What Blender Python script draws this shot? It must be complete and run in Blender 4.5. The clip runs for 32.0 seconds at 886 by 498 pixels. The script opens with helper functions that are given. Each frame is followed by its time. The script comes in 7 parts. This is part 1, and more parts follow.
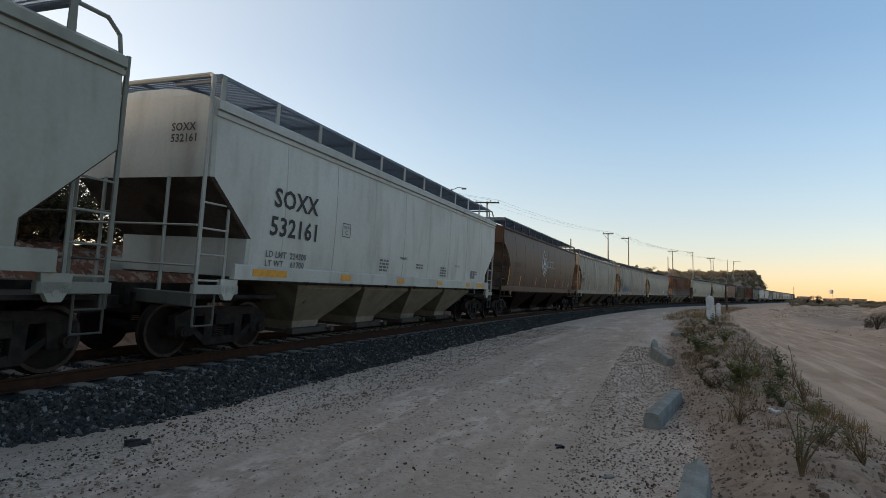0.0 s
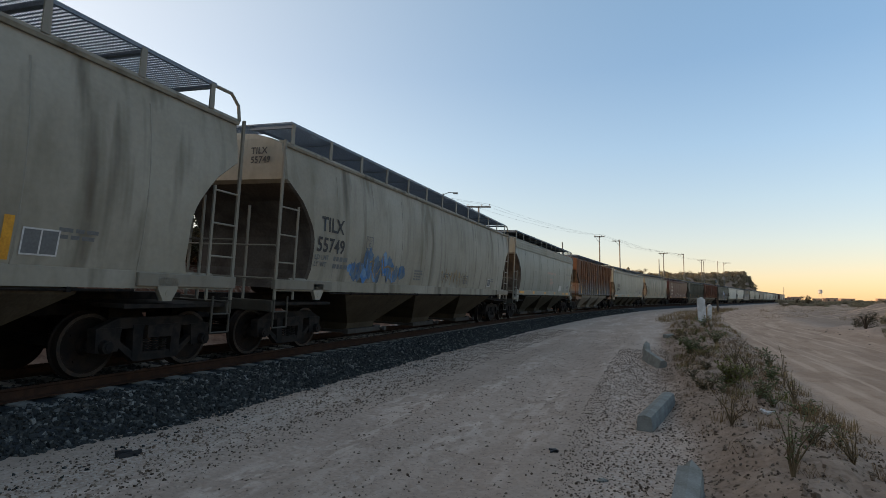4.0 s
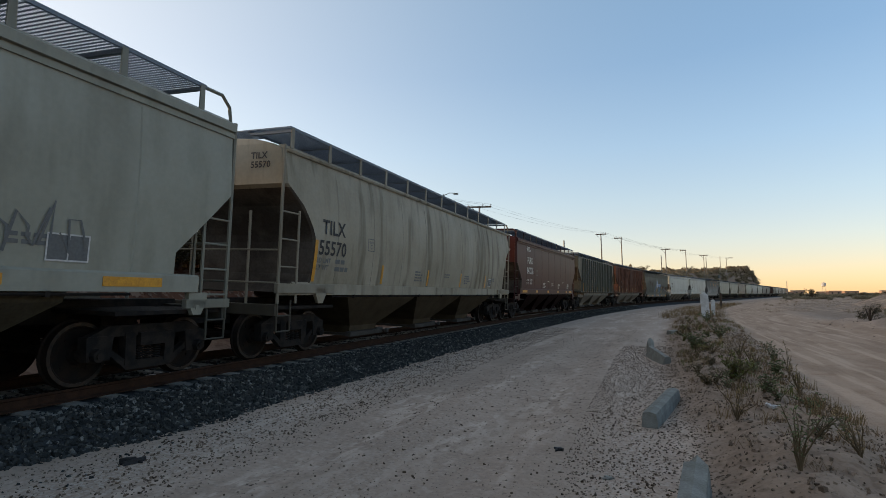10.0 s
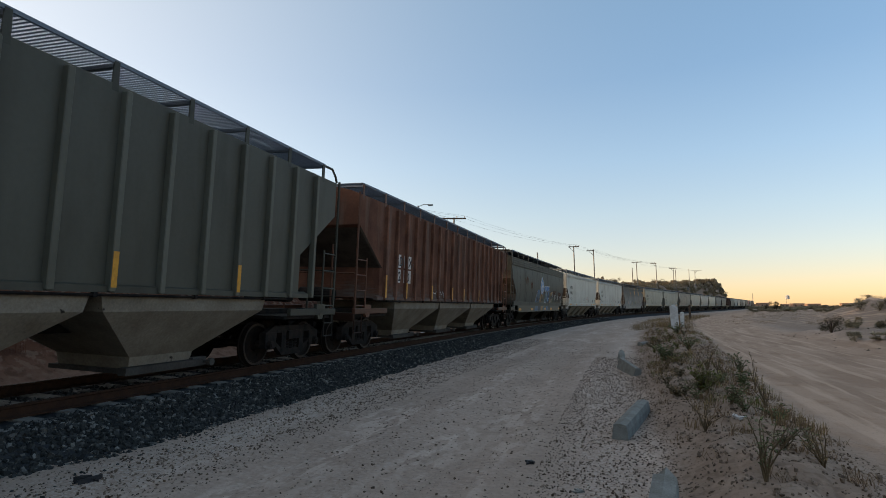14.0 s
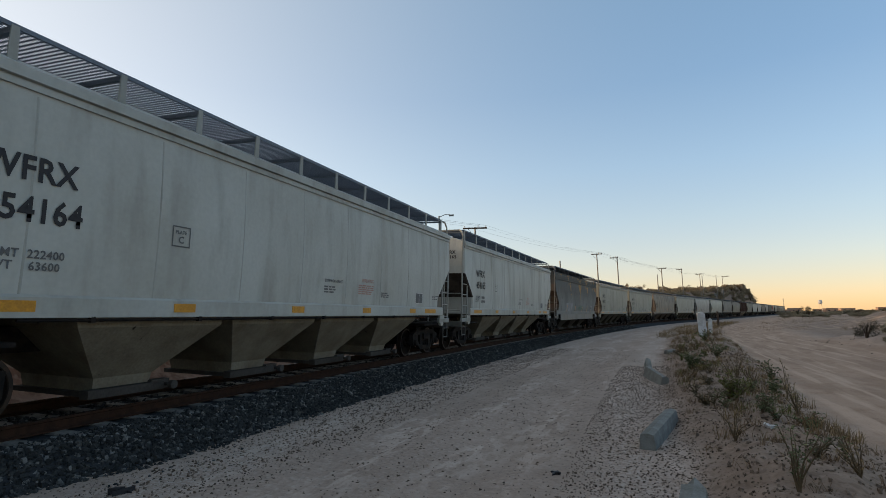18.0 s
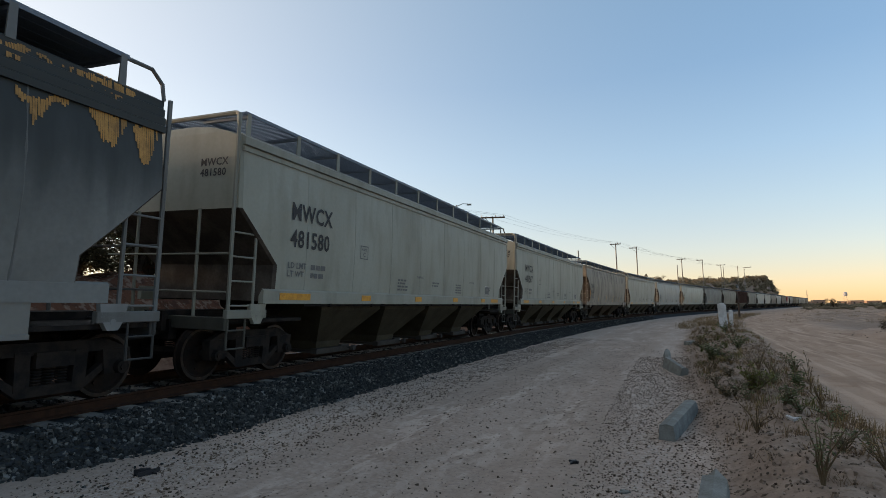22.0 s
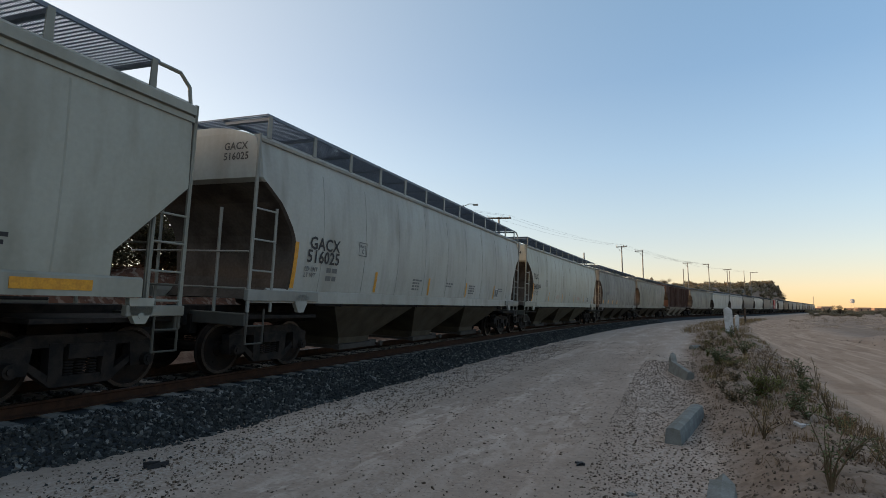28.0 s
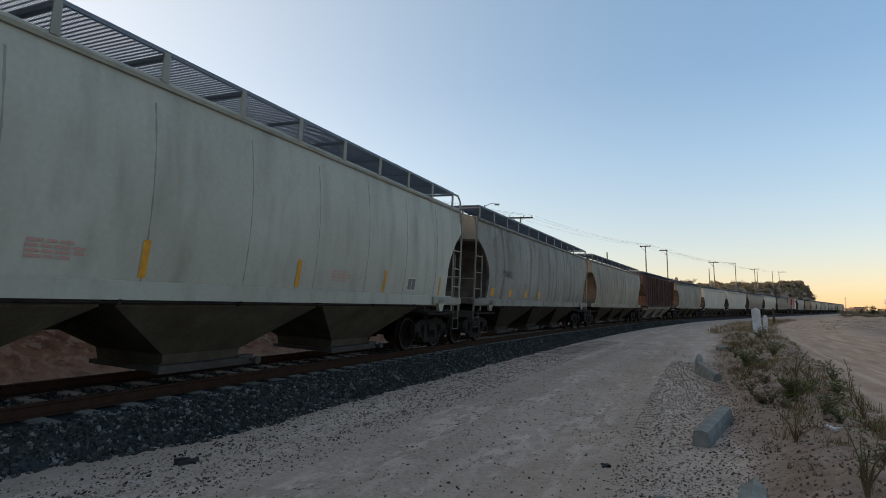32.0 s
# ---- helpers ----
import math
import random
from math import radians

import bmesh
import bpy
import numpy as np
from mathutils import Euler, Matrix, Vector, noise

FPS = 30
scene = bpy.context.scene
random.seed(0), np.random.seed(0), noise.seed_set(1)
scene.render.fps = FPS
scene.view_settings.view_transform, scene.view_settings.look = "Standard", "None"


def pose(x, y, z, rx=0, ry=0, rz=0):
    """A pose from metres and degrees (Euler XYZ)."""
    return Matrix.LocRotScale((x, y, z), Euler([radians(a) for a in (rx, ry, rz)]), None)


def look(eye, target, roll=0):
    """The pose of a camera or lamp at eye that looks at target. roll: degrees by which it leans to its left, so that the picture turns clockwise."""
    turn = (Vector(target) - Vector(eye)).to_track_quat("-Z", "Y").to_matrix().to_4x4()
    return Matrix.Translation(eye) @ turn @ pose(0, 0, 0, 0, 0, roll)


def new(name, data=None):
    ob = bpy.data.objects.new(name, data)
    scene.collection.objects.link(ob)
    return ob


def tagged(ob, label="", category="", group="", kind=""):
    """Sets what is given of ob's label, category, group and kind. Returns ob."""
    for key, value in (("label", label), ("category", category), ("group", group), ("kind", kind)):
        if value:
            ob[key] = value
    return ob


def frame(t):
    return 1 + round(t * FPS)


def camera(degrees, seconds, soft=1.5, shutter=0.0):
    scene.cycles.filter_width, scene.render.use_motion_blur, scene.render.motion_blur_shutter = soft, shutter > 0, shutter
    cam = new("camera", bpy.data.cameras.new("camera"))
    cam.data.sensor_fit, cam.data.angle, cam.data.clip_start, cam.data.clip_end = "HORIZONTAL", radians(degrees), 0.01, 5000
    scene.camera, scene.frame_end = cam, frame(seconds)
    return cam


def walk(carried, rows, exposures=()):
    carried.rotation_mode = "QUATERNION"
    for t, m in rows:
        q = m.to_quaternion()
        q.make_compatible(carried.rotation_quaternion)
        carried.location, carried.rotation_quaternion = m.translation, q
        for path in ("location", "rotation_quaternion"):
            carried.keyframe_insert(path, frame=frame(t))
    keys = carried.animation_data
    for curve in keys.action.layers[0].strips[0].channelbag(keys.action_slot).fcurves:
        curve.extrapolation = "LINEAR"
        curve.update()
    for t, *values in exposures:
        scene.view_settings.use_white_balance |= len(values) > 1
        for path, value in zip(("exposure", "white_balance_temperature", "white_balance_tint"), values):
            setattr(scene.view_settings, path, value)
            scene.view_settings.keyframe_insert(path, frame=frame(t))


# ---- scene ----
# ---------------------------------------------------------------- camera
CAM_ROWS = [
    (0, -0.000, -0.000, 1.750, 22.95, 4.31, 1.50),
    (0.5, -0.001, -0.005, 1.753, 23.28, 4.10, 1.58),
    (1, -0.003, 0.003, 1.757, 23.40, 4.09, 1.16),
    (1.5, 0.001, -0.010, 1.756, 23.58, 4.98, 0.66),
    (2, 0.006, -0.011, 1.759, 23.40, 5.11, 0.55),
    (2.5, 0.015, -0.018, 1.759, 23.19, 5.05, 0.23),
    (3, 0.019, -0.017, 1.759, 22.87, 5.26, 0.34),
    (3.5, 0.014, -0.012, 1.756, 22.31, 4.95, 0.89),
    (4, 0.007, -0.005, 1.760, 22.14, 4.81, 0.80),
    (4.5, 0.009, -0.005, 1.756, 22.58, 4.95, 0.59),
    (6.5, 0.010, 0.000, 1.750, 23.83, 5.49, 0.45),
    (7, 0.006, 0.000, 1.752, 23.72, 5.44, 0.32),
    (7.5, 0.008, -0.002, 1.755, 23.69, 5.68, 0.36),
    (8, 0.007, 0.005, 1.752, 24.00, 5.60, 0.35),
    (8.5, 0.007, 0.010, 1.757, 23.47, 5.32, 0.22),
    (9, 0.008, 0.009, 1.756, 22.88, 5.08, 0.50),
    (9.5, 0.013, 0.014, 1.753, 22.35, 4.96, -0.11),
    (10, 0.014, 0.015, 1.753, 22.32, 4.91, -0.41),
    (10.5, 0.016, 0.020, 1.749, 21.94, 4.70, -0.11),
    (11, -0.001, 0.022, 1.748, 22.47, 4.37, 0.31),
    (11.5, 0.009, 0.028, 1.746, 22.39, 4.53, 0.31),
    (12, 0.019, 0.039, 1.747, 22.31, 4.57, 0.26),
    (12.5, 0.013, 0.051, 1.746, 22.11, 4.80, 0.20),
    (13, 0.026, 0.050, 1.755, 21.65, 5.25, 0.09),
    (13.5, 0.035, 0.054, 1.756, 20.83, 5.73, -0.08),
    (14, 0.027, 0.070, 1.753, 19.65, 6.08, -0.25),
    (14.5, 0.034, 0.065, 1.761, 18.55, 6.23, -0.46),
    (16.5, 0.035, 0.044, 1.760, 21.37, 6.84, -0.88),
    (17, 0.043, 0.039, 1.761, 21.78, 7.18, -1.14),
    (17.5, 0.049, 0.043, 1.755, 22.08, 7.09, -1.24),
    (18, 0.048, 0.032, 1.759, 21.92, 7.15, -1.05),
    (18.5, 0.042, 0.034, 1.752, 21.79, 6.92, -0.50),
    (19, 0.043, 0.028, 1.755, 22.02, 7.27, -0.44),
    (19.5, 0.039, 0.025, 1.757, 22.43, 7.27, -0.10),
    (20, 0.041, 0.021, 1.755, 22.28, 7.28, 0.10),
    (20.5, 0.035, 0.028, 1.750, 22.65, 6.56, -0.05),
    (21, 0.032, 0.031, 1.750, 22.65, 6.23, -0.30),
    (21.5, 0.035, 0.029, 1.751, 22.85, 6.44, -0.59),
    (22, 0.026, 0.035, 1.748, 23.75, 6.06, -0.58),
    (22.5, 0.012, 0.023, 1.743, 24.98, 5.22, -0.40),
    (23, 0.013, 0.009, 1.740, 24.49, 5.18, -0.07),
    (23.5, 0.004, 0.007, 1.743, 23.75, 4.79, -0.28),
    (24, -0.005, 0.005, 1.739, 25.11, 5.07, -0.80),
    (24.5, -0.003, 0.008, 1.738, 25.22, 5.35, -0.97),
    (25, 0.000, 0.005, 1.748, 24.11, 5.33, -1.04),
    (25.5, 0.007, -0.004, 1.746, 23.98, 5.63, -0.41),
    (27.5, -0.009, -0.006, 1.744, 24.20, 5.98, 0.47),
    (28, -0.014, -0.011, 1.748, 24.29, 6.03, 0.45),
    (28.5, -0.017, -0.015, 1.748, 24.91, 5.75, 0.24),
    (29, -0.026, -0.005, 1.744, 25.28, 5.42, 0.45),
    (29.5, -0.037, -0.014, 1.751, 25.37, 5.28, 0.69),
    (30, -0.035, -0.023, 1.746, 26.16, 5.71, 0.68),
    (30.5, -0.038, -0.035, 1.750, 26.51, 6.00, 0.54),
]
cam = camera(78.0, 32.0, 0.65)


def cam_pose(x, y, z, yaw, pitch, roll):
    return pose(x, y, z, 90 + pitch, 0, yaw) @ pose(0, 0, 0, 0, 0, roll)


walk(cam, [(min(r[0], 30.367), cam_pose(*r[1:])) for r in CAM_ROWS] + [(32.0, cam_pose(*CAM_ROWS[-1][1:]))],
     exposures=[(0.0, 1.97, 6850, 8), (14.5, 1.95, 6850, 8), (17.0, 1.86, 6850, 8), (20.0, 1.86, 6850, 8), (22.0, 1.95, 6850, 8), (32.0, 1.95, 6850, 8)])

# ---------------------------------------------------------------- light
SUN_EL, SUN_AZ = 4.5, -100.0        # degrees; azimuth right of the track's near direction
world = bpy.data.worlds.new("world")
scene.world = world
world.use_nodes = True
wn = world.node_tree.nodes
sky = wn.new("ShaderNodeTexSky")
sky.sky_type = "NISHITA"
sky.sun_disc = False
sky.sun_elevation, sky.sun_rotation = radians(SUN_EL), radians(SUN_AZ)
sky.altitude, sky.air_density, sky.dust_density, sky.ozone_density = 1600, 1.0, 0.55, 1.3
# the dusk's colours by height above the horizon, with the scattering sky's glow round the sun added
wl = world.node_tree.links
direction, part_z = wn.new("ShaderNodeTexCoord"), wn.new("ShaderNodeSeparateXYZ")
wl.new(direction.outputs["Generated"], part_z.inputs[0])
dusk = wn.new("ShaderNodeValToRGB")
DUSK = [(0.0, (0.058, 0.040, 0.040)), (0.035, (0.064, 0.052, 0.052)), (0.09, (0.064, 0.070, 0.077)), (0.16, (0.057, 0.078, 0.093)), (0.25, (0.044, 0.075, 0.106)),
        (0.38, (0.027, 0.059, 0.098)), (0.54, (0.024, 0.056, 0.094)), (0.75, (0.034, 0.054, 0.078)), (1.0, (0.042, 0.054, 0.066))]
while len(dusk.color_ramp.elements) < len(DUSK):
    dusk.color_ramp.elements.new(0.5)
for e, (at_z, rgb) in zip(dusk.color_ramp.elements, DUSK):
    e.position, e.color = at_z, (*rgb, 1)
wl.new(part_z.outputs[2], dusk.inputs[0])
glow = wn.new("ShaderNodeMix")
glow.data_type, glow.blend_type = "RGBA", "ADD"
glow.inputs["Factor"].default_value = 1.0
dim = wn.new("ShaderNodeMix")
dim.data_type, dim.blend_type = "RGBA", "MULTIPLY"
dim.inputs["Factor"].default_value = 1.0
wl.new(sky.outputs[0], dim.inputs[6])
dim.inputs[7].default_value = (0.060, 0.051, 0.056, 1)
wl.new(dusk.outputs[0], glow.inputs[6])
wl.new(dim.outputs[2], glow.inputs[7])
# the wide warm glow round the place where the sun stands low behind the train
toward = wn.new("ShaderNodeVectorMath")
toward.operation = "DOT_PRODUCT"
wl.new(direction.outputs["Generated"], toward.inputs[0])
toward.inputs[1].default_value = (math.sin(radians(SUN_AZ)) * math.cos(radians(8)), math.cos(radians(SUN_AZ)) * math.cos(radians(8)), math.sin(radians(8)))
lobe = wn.new("ShaderNodeMapRange")
lobe.inputs["From Min"].default_value = -1.0
wl.new(toward.outputs["Value"], lobe.inputs["Value"])
fall = wn.new("ShaderNodeMath")
fall.operation = "POWER"
wl.new(lobe.outputs[0], fall.inputs[0])
fall.inputs[1].default_value = 4.0
warm = wn.new("ShaderNodeMix")
warm.data_type, warm.blend_type = "RGBA", "ADD"
wl.new(fall.outputs[0], warm.inputs["Factor"])
wl.new(glow.outputs[2], warm.inputs[6])
warm.inputs[7].default_value = (0.215, 0.160, 0.080, 1)
wl.new(warm.outputs[2], wn["Background"].inputs[0])
wn["Background"].inputs[1].default_value = 1.0
sun_data = bpy.data.lights.new("sun", "SUN")
sun_data.energy, sun_data.angle, sun_data.color = 1.1, radians(2.0), (1.0, 0.66, 0.40)
sun = new("sun", sun_data)
sa, se = radians(SUN_AZ), radians(SUN_EL)
sun.matrix_world = look((0, 0, 60), (-60 * math.sin(sa) * math.cos(se), -60 * math.cos(sa) * math.cos(se), 60 - 60 * math.sin(se)))


# ---------------------------------------------------------------- materials
def material(name, base, rough=0.8, metal=0.0, second=None, scale=3.0, mix=0.5, grain=40.0, bump=0.2, streak=None,
             own_color=False, third=None, third_at=0.62, spread=0.08, dist=0.02, world_pos=False, fleck=0.35, soak=False, streak_at=0.54, smudge=0.0, sheen=0.3):
    """A surface of a base colour, broken by a second colour in patches and by fine grain, with fine relief."""
    m = bpy.data.materials.new(name)
    m.use_nodes = True
    n, k = m.node_tree.nodes, m.node_tree.links
    b = n["Principled BSDF"]
    b.inputs["Roughness"].default_value, b.inputs["Metallic"].default_value = rough, metal
    b.inputs["Specular IOR Level"].default_value = 0.06 if rough > 0.78 else sheen
    tc, info = n.new("ShaderNodeTexCoord"), n.new("ShaderNodeObjectInfo")
    off = n.new("ShaderNodeVectorMath")
    off.operation = "MULTIPLY_ADD"
    k.new(info.outputs["Random"], off.inputs[0])
    off.inputs[1].default_value = (37, 53, 71)
    if world_pos:
        k.new(n.new("ShaderNodeNewGeometry").outputs["Position"], off.inputs[2])
        off.inputs[1].default_value = (0, 0, 0)
    else:
        k.new(tc.outputs["Object"], off.inputs[2])

    def noise_at(s, detail=4.0, vec=None):
        t = n.new("ShaderNodeTexNoise")
        t.inputs["Scale"].default_value, t.inputs["Detail"].default_value = s, detail
        if vec is None:
            k.new(off.outputs[0], t.inputs["Vector"])
        else:
            mp = n.new("ShaderNodeMapping")
            mp.inputs["Scale"].default_value = vec
            k.new(off.outputs[0], mp.inputs["Vector"])
            k.new(mp.outputs[0], t.inputs["Vector"])
        return t.outputs["Fac"]

    def ramp(fac, lo, hi):
        r = n.new("ShaderNodeMapRange")
        r.inputs["From Min"].default_value, r.inputs["From Max"].default_value = lo, hi
        k.new(fac, r.inputs["Value"])
        return r.outputs["Result"]

    def blend(fac, a, c, kind="MIX"):
        x = n.new("ShaderNodeMix")
        x.data_type, x.blend_type = "RGBA", kind
        if isinstance(fac, float):
            x.inputs["Factor"].default_value = fac
        else:
            k.new(fac, x.inputs["Factor"])
        for socket, v in ((x.inputs[6], a), (x.inputs[7], c)):
            if isinstance(v, tuple):
                socket.default_value = (*v, 1)
            else:
                k.new(v, socket)
        return x.outputs[2]

    def times(fac, v):
        q = n.new("ShaderNodeMath")
        q.operation = "MULTIPLY"
        k.new(fac, q.inputs[0])
        q.inputs[1].default_value = v
        return q.outputs[0]

    wash = "MULTIPLY" if soak else "MIX"
    col = info.outputs["Color"] if own_color else tuple(base)
    if second:
        col = blend(times(ramp(noise_at(scale), 0.5 - spread, 0.5 + spread), mix), col, tuple(second), wash)
    if streak:
        tint, amount, width = streak
        col = blend(times(ramp(noise_at(1.0, 3.0, (width, width, 0.22)), streak_at, streak_at + 0.18), amount), col, tuple(tint), wash)
    if smudge:
        col = blend(times(ramp(noise_at(1.0, 6.0, (3.0, 3.0, 0.7)), 0.50, 0.74), smudge), col, (0.45, 0.41, 0.36), "MULTIPLY")
    if third:
        col = blend(ramp(noise_at(scale * 2.3, 6.0), third_at, third_at + 0.05), col, tuple(third))
    g = noise_at(grain, 6.0)
    col = blend(ramp(g, 0.2, 0.8), blend(float(fleck), col, (0.0, 0.0, 0.0)), col)
    k.new(col, b.inputs["Base Color"])
    bp = n.new("ShaderNodeBump")
    bp.inputs["Strength"].default_value, bp.inputs["Distance"].default_value = bump, dist
    k.new(g, bp.inputs["Height"])
    k.new(bp.outputs[0], b.inputs["Normal"])
    return m


M_PAINT = material("weathered_car_paint", (0.5, 0.5, 0.5), 0.5, second=(0.66, 0.62, 0.56), scale=0.5, mix=0.55, grain=14, bump=0.03,
                   streak=((0.42, 0.37, 0.32), 0.38, 1.2), own_color=True, spread=0.22, fleck=0.12, soak=True, smudge=0.35, sheen=0.18)
M_DIRTY = material("streaked_car_paint", (0.5, 0.5, 0.5), 0.6, second=(0.55, 0.52, 0.45), scale=0.5, mix=0.7, grain=14, bump=0.03,
                   streak=((0.30, 0.27, 0.23), 0.8, 2.4), own_color=True, spread=0.2, fleck=0.15, soak=True, smudge=0.4, sheen=0.18)
M_RUST = material("rusted_car_paint", (0.3, 0.12, 0.06), 0.85, second=(0.10, 0.045, 0.028), scale=1.4, mix=0.7, grain=14, bump=0.1,
                  streak=((0.20, 0.20, 0.195), 0.5, 1.5), streak_at=0.5, own_color=True, spread=0.15, fleck=0.25)
M_RUSTBROWN = material("rust_brown_car_paint", (0.3, 0.12, 0.06), 0.85, second=(0.07, 0.035, 0.025), scale=1.4, mix=0.7, grain=14, bump=0.1,
                       streak=((0.24, 0.20, 0.17), 0.4, 2.4), own_color=True, spread=0.15, fleck=0.25)


def grey_below(m, grey, lo, hi):
    """Rusted paint that keeps its old grey coat, in ragged scuffs, on the lower part of the sides."""
    n, k = m.node_tree.nodes, m.node_tree.links
    b = n["Principled BSDF"]
    old = b.inputs["Base Color"].links[0].from_socket
    tc, split = n.new("ShaderNodeTexCoord"), n.new("ShaderNodeSeparateXYZ")
    k.new(tc.outputs["Object"], split.inputs[0])
    at = split.outputs[2]
    for stretch, amount in (((1.1, 1.1, 0.35), 1.9), ((2.0, 2.0, 16.0), 1.3)):
        mp, t, q = n.new("ShaderNodeMapping"), n.new("ShaderNodeTexNoise"), n.new("ShaderNodeMath")
        mp.inputs["Scale"].default_value = stretch
        k.new(tc.outputs["Object"], mp.inputs["Vector"])
        k.new(mp.outputs[0], t.inputs["Vector"])
        t.inputs["Scale"].default_value, t.inputs["Detail"].default_value = 1.0, 6.0
        q.operation = "MULTIPLY_ADD"
        k.new(t.outputs["Fac"], q.inputs[0])
        q.inputs[1].default_value = amount
        k.new(at, q.inputs[2])
        at = q.outputs[0]
    r, x = n.new("ShaderNodeMapRange"), n.new("ShaderNodeMix")
    r.inputs["From Min"].default_value, r.inputs["From Max"].default_value = lo + 1.6, hi + 1.6
    r.inputs["To Min"].default_value, r.inputs["To Max"].default_value = 0.85, 0.0
    k.new(at, r.inputs["Value"])
    x.data_type = "RGBA"
    k.new(r.outputs[0], x.inputs["Factor"])
    k.new(old, x.inputs[6])
    x.inputs[7].default_value = (*grey, 1)
    k.new(x.outputs[2], b.inputs["Base Color"])


grey_below(M_RUST, (0.185, 0.185, 0.178), 1.9, 2.8)
grey_below(M_RUSTBROWN, (0.13, 0.115, 0.105), 1.3, 1.9)
# soot on the end slopes, with the recess's shade painted into the colour
M_SLOPE = material("sooty_shaded_slope_sheet", (0.11, 0.092, 0.078), 0.85, second=(0.05, 0.04, 0.033), scale=1.5, mix=0.7, grain=20, bump=0.05)


def sooty_material():
    """Grey paint whose upper half is blackened in drawn-out, ragged runs."""
    m = material("sooty_grey_paint", (0.20, 0.208, 0.20), 0.6, second=(0.135, 0.138, 0.13), scale=0.9, mix=0.8, grain=14, bump=0.05, spread=0.2, fleck=0.2)
    n, k = m.node_tree.nodes, m.node_tree.links
    b = n["Principled BSDF"]
    old = b.inputs["Base Color"].links[0].from_socket
    tc = n.new("ShaderNodeTexCoord")
    part_xyz = n.new("ShaderNodeSeparateXYZ")
    k.new(tc.outputs["Object"], part_xyz.inputs[0])
    out = old
    for stretch, lo, hi, lift, colour in (((0.55, 0.55, 0.16), 2.2, 3.35, 1.7, (0.03, 0.035, 0.037)), ((3.2, 3.2, 0.35), 2.7, 3.7, 1.8, (0.025, 0.03, 0.03))):
        mp = n.new("ShaderNodeMapping")
        mp.inputs["Scale"].default_value = stretch
        k.new(tc.outputs["Object"], mp.inputs["Vector"])
        t = n.new("ShaderNodeTexNoise")
        t.inputs["Scale"].default_value, t.inputs["Detail"].default_value = 1.0, 6.0
        k.new(mp.outputs[0], t.inputs["Vector"])
        q = n.new("ShaderNodeMath")
        q.operation = "MULTIPLY_ADD"
        k.new(t.outputs["Fac"], q.inputs[0])
        q.inputs[1].default_value = lift * 1.6
        k.new(part_xyz.outputs[2], q.inputs[2])
        r = n.new("ShaderNodeMapRange")
        r.inputs["From Min"].default_value, r.inputs["From Max"].default_value, r.inputs["To Max"].default_value = lo + lift * 0.8, hi + lift * 0.8, 0.85
        k.new(q.outputs[0], r.inputs["Value"])
        x = n.new("ShaderNodeMix")
        x.data_type = "RGBA"
        k.new(r.outputs[0], x.inputs["Factor"])
        k.new(out, x.inputs[6])
        x.inputs[7].default_value = (*colour, 1)
        out = x.outputs[2]
    k.new(out, b.inputs["Base Color"])
    return m


M_SOOT = sooty_material()
M_UNDER = material("grimy_steel", (0.018, 0.017, 0.017), 0.8, 0.2, second=(0.042, 0.034, 0.029), scale=5, mix=0.6, grain=60)
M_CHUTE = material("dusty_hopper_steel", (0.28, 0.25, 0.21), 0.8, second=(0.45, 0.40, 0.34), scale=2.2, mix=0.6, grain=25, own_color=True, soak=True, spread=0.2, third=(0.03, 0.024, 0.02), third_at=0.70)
M_WHEEL = material("wheel_steel", (0.016, 0.014, 0.013), 0.8, 0.2, second=(0.028, 0.019, 0.015), scale=6, mix=0.6, grain=60)
M_RIM = material("worn_rim_steel", (0.032, 0.03, 0.029), 0.45, 0.7, second=(0.07, 0.05, 0.04), scale=9, mix=0.6, grain=60, bump=0.05)
M_TREAD = material("polished_tread", (0.42, 0.41, 0.40), 0.25, 1.0, grain=80, bump=0.03)
M_GRATE = material("galvanised_grating", (0.17, 0.20, 0.24), 0.6, 0.3, grain=50)
M_RAILSIDE = material("rusty_rail", (0.045, 0.024, 0.016), 0.9, second=(0.028, 0.017, 0.013), scale=8, mix=0.6, grain=60)
M_TIE = material("concrete_tie", (0.24, 0.23, 0.21), 0.95, second=(0.14, 0.13, 0.12), scale=6, mix=0.6, grain=50)
M_BALLAST = material("basalt_ballast", (0.045, 0.05, 0.055), 0.85, second=(0.035, 0.038, 0.042), scale=14, mix=0.9, grain=60, bump=0.5, third=(0.22, 0.21, 0.19), third_at=0.68)


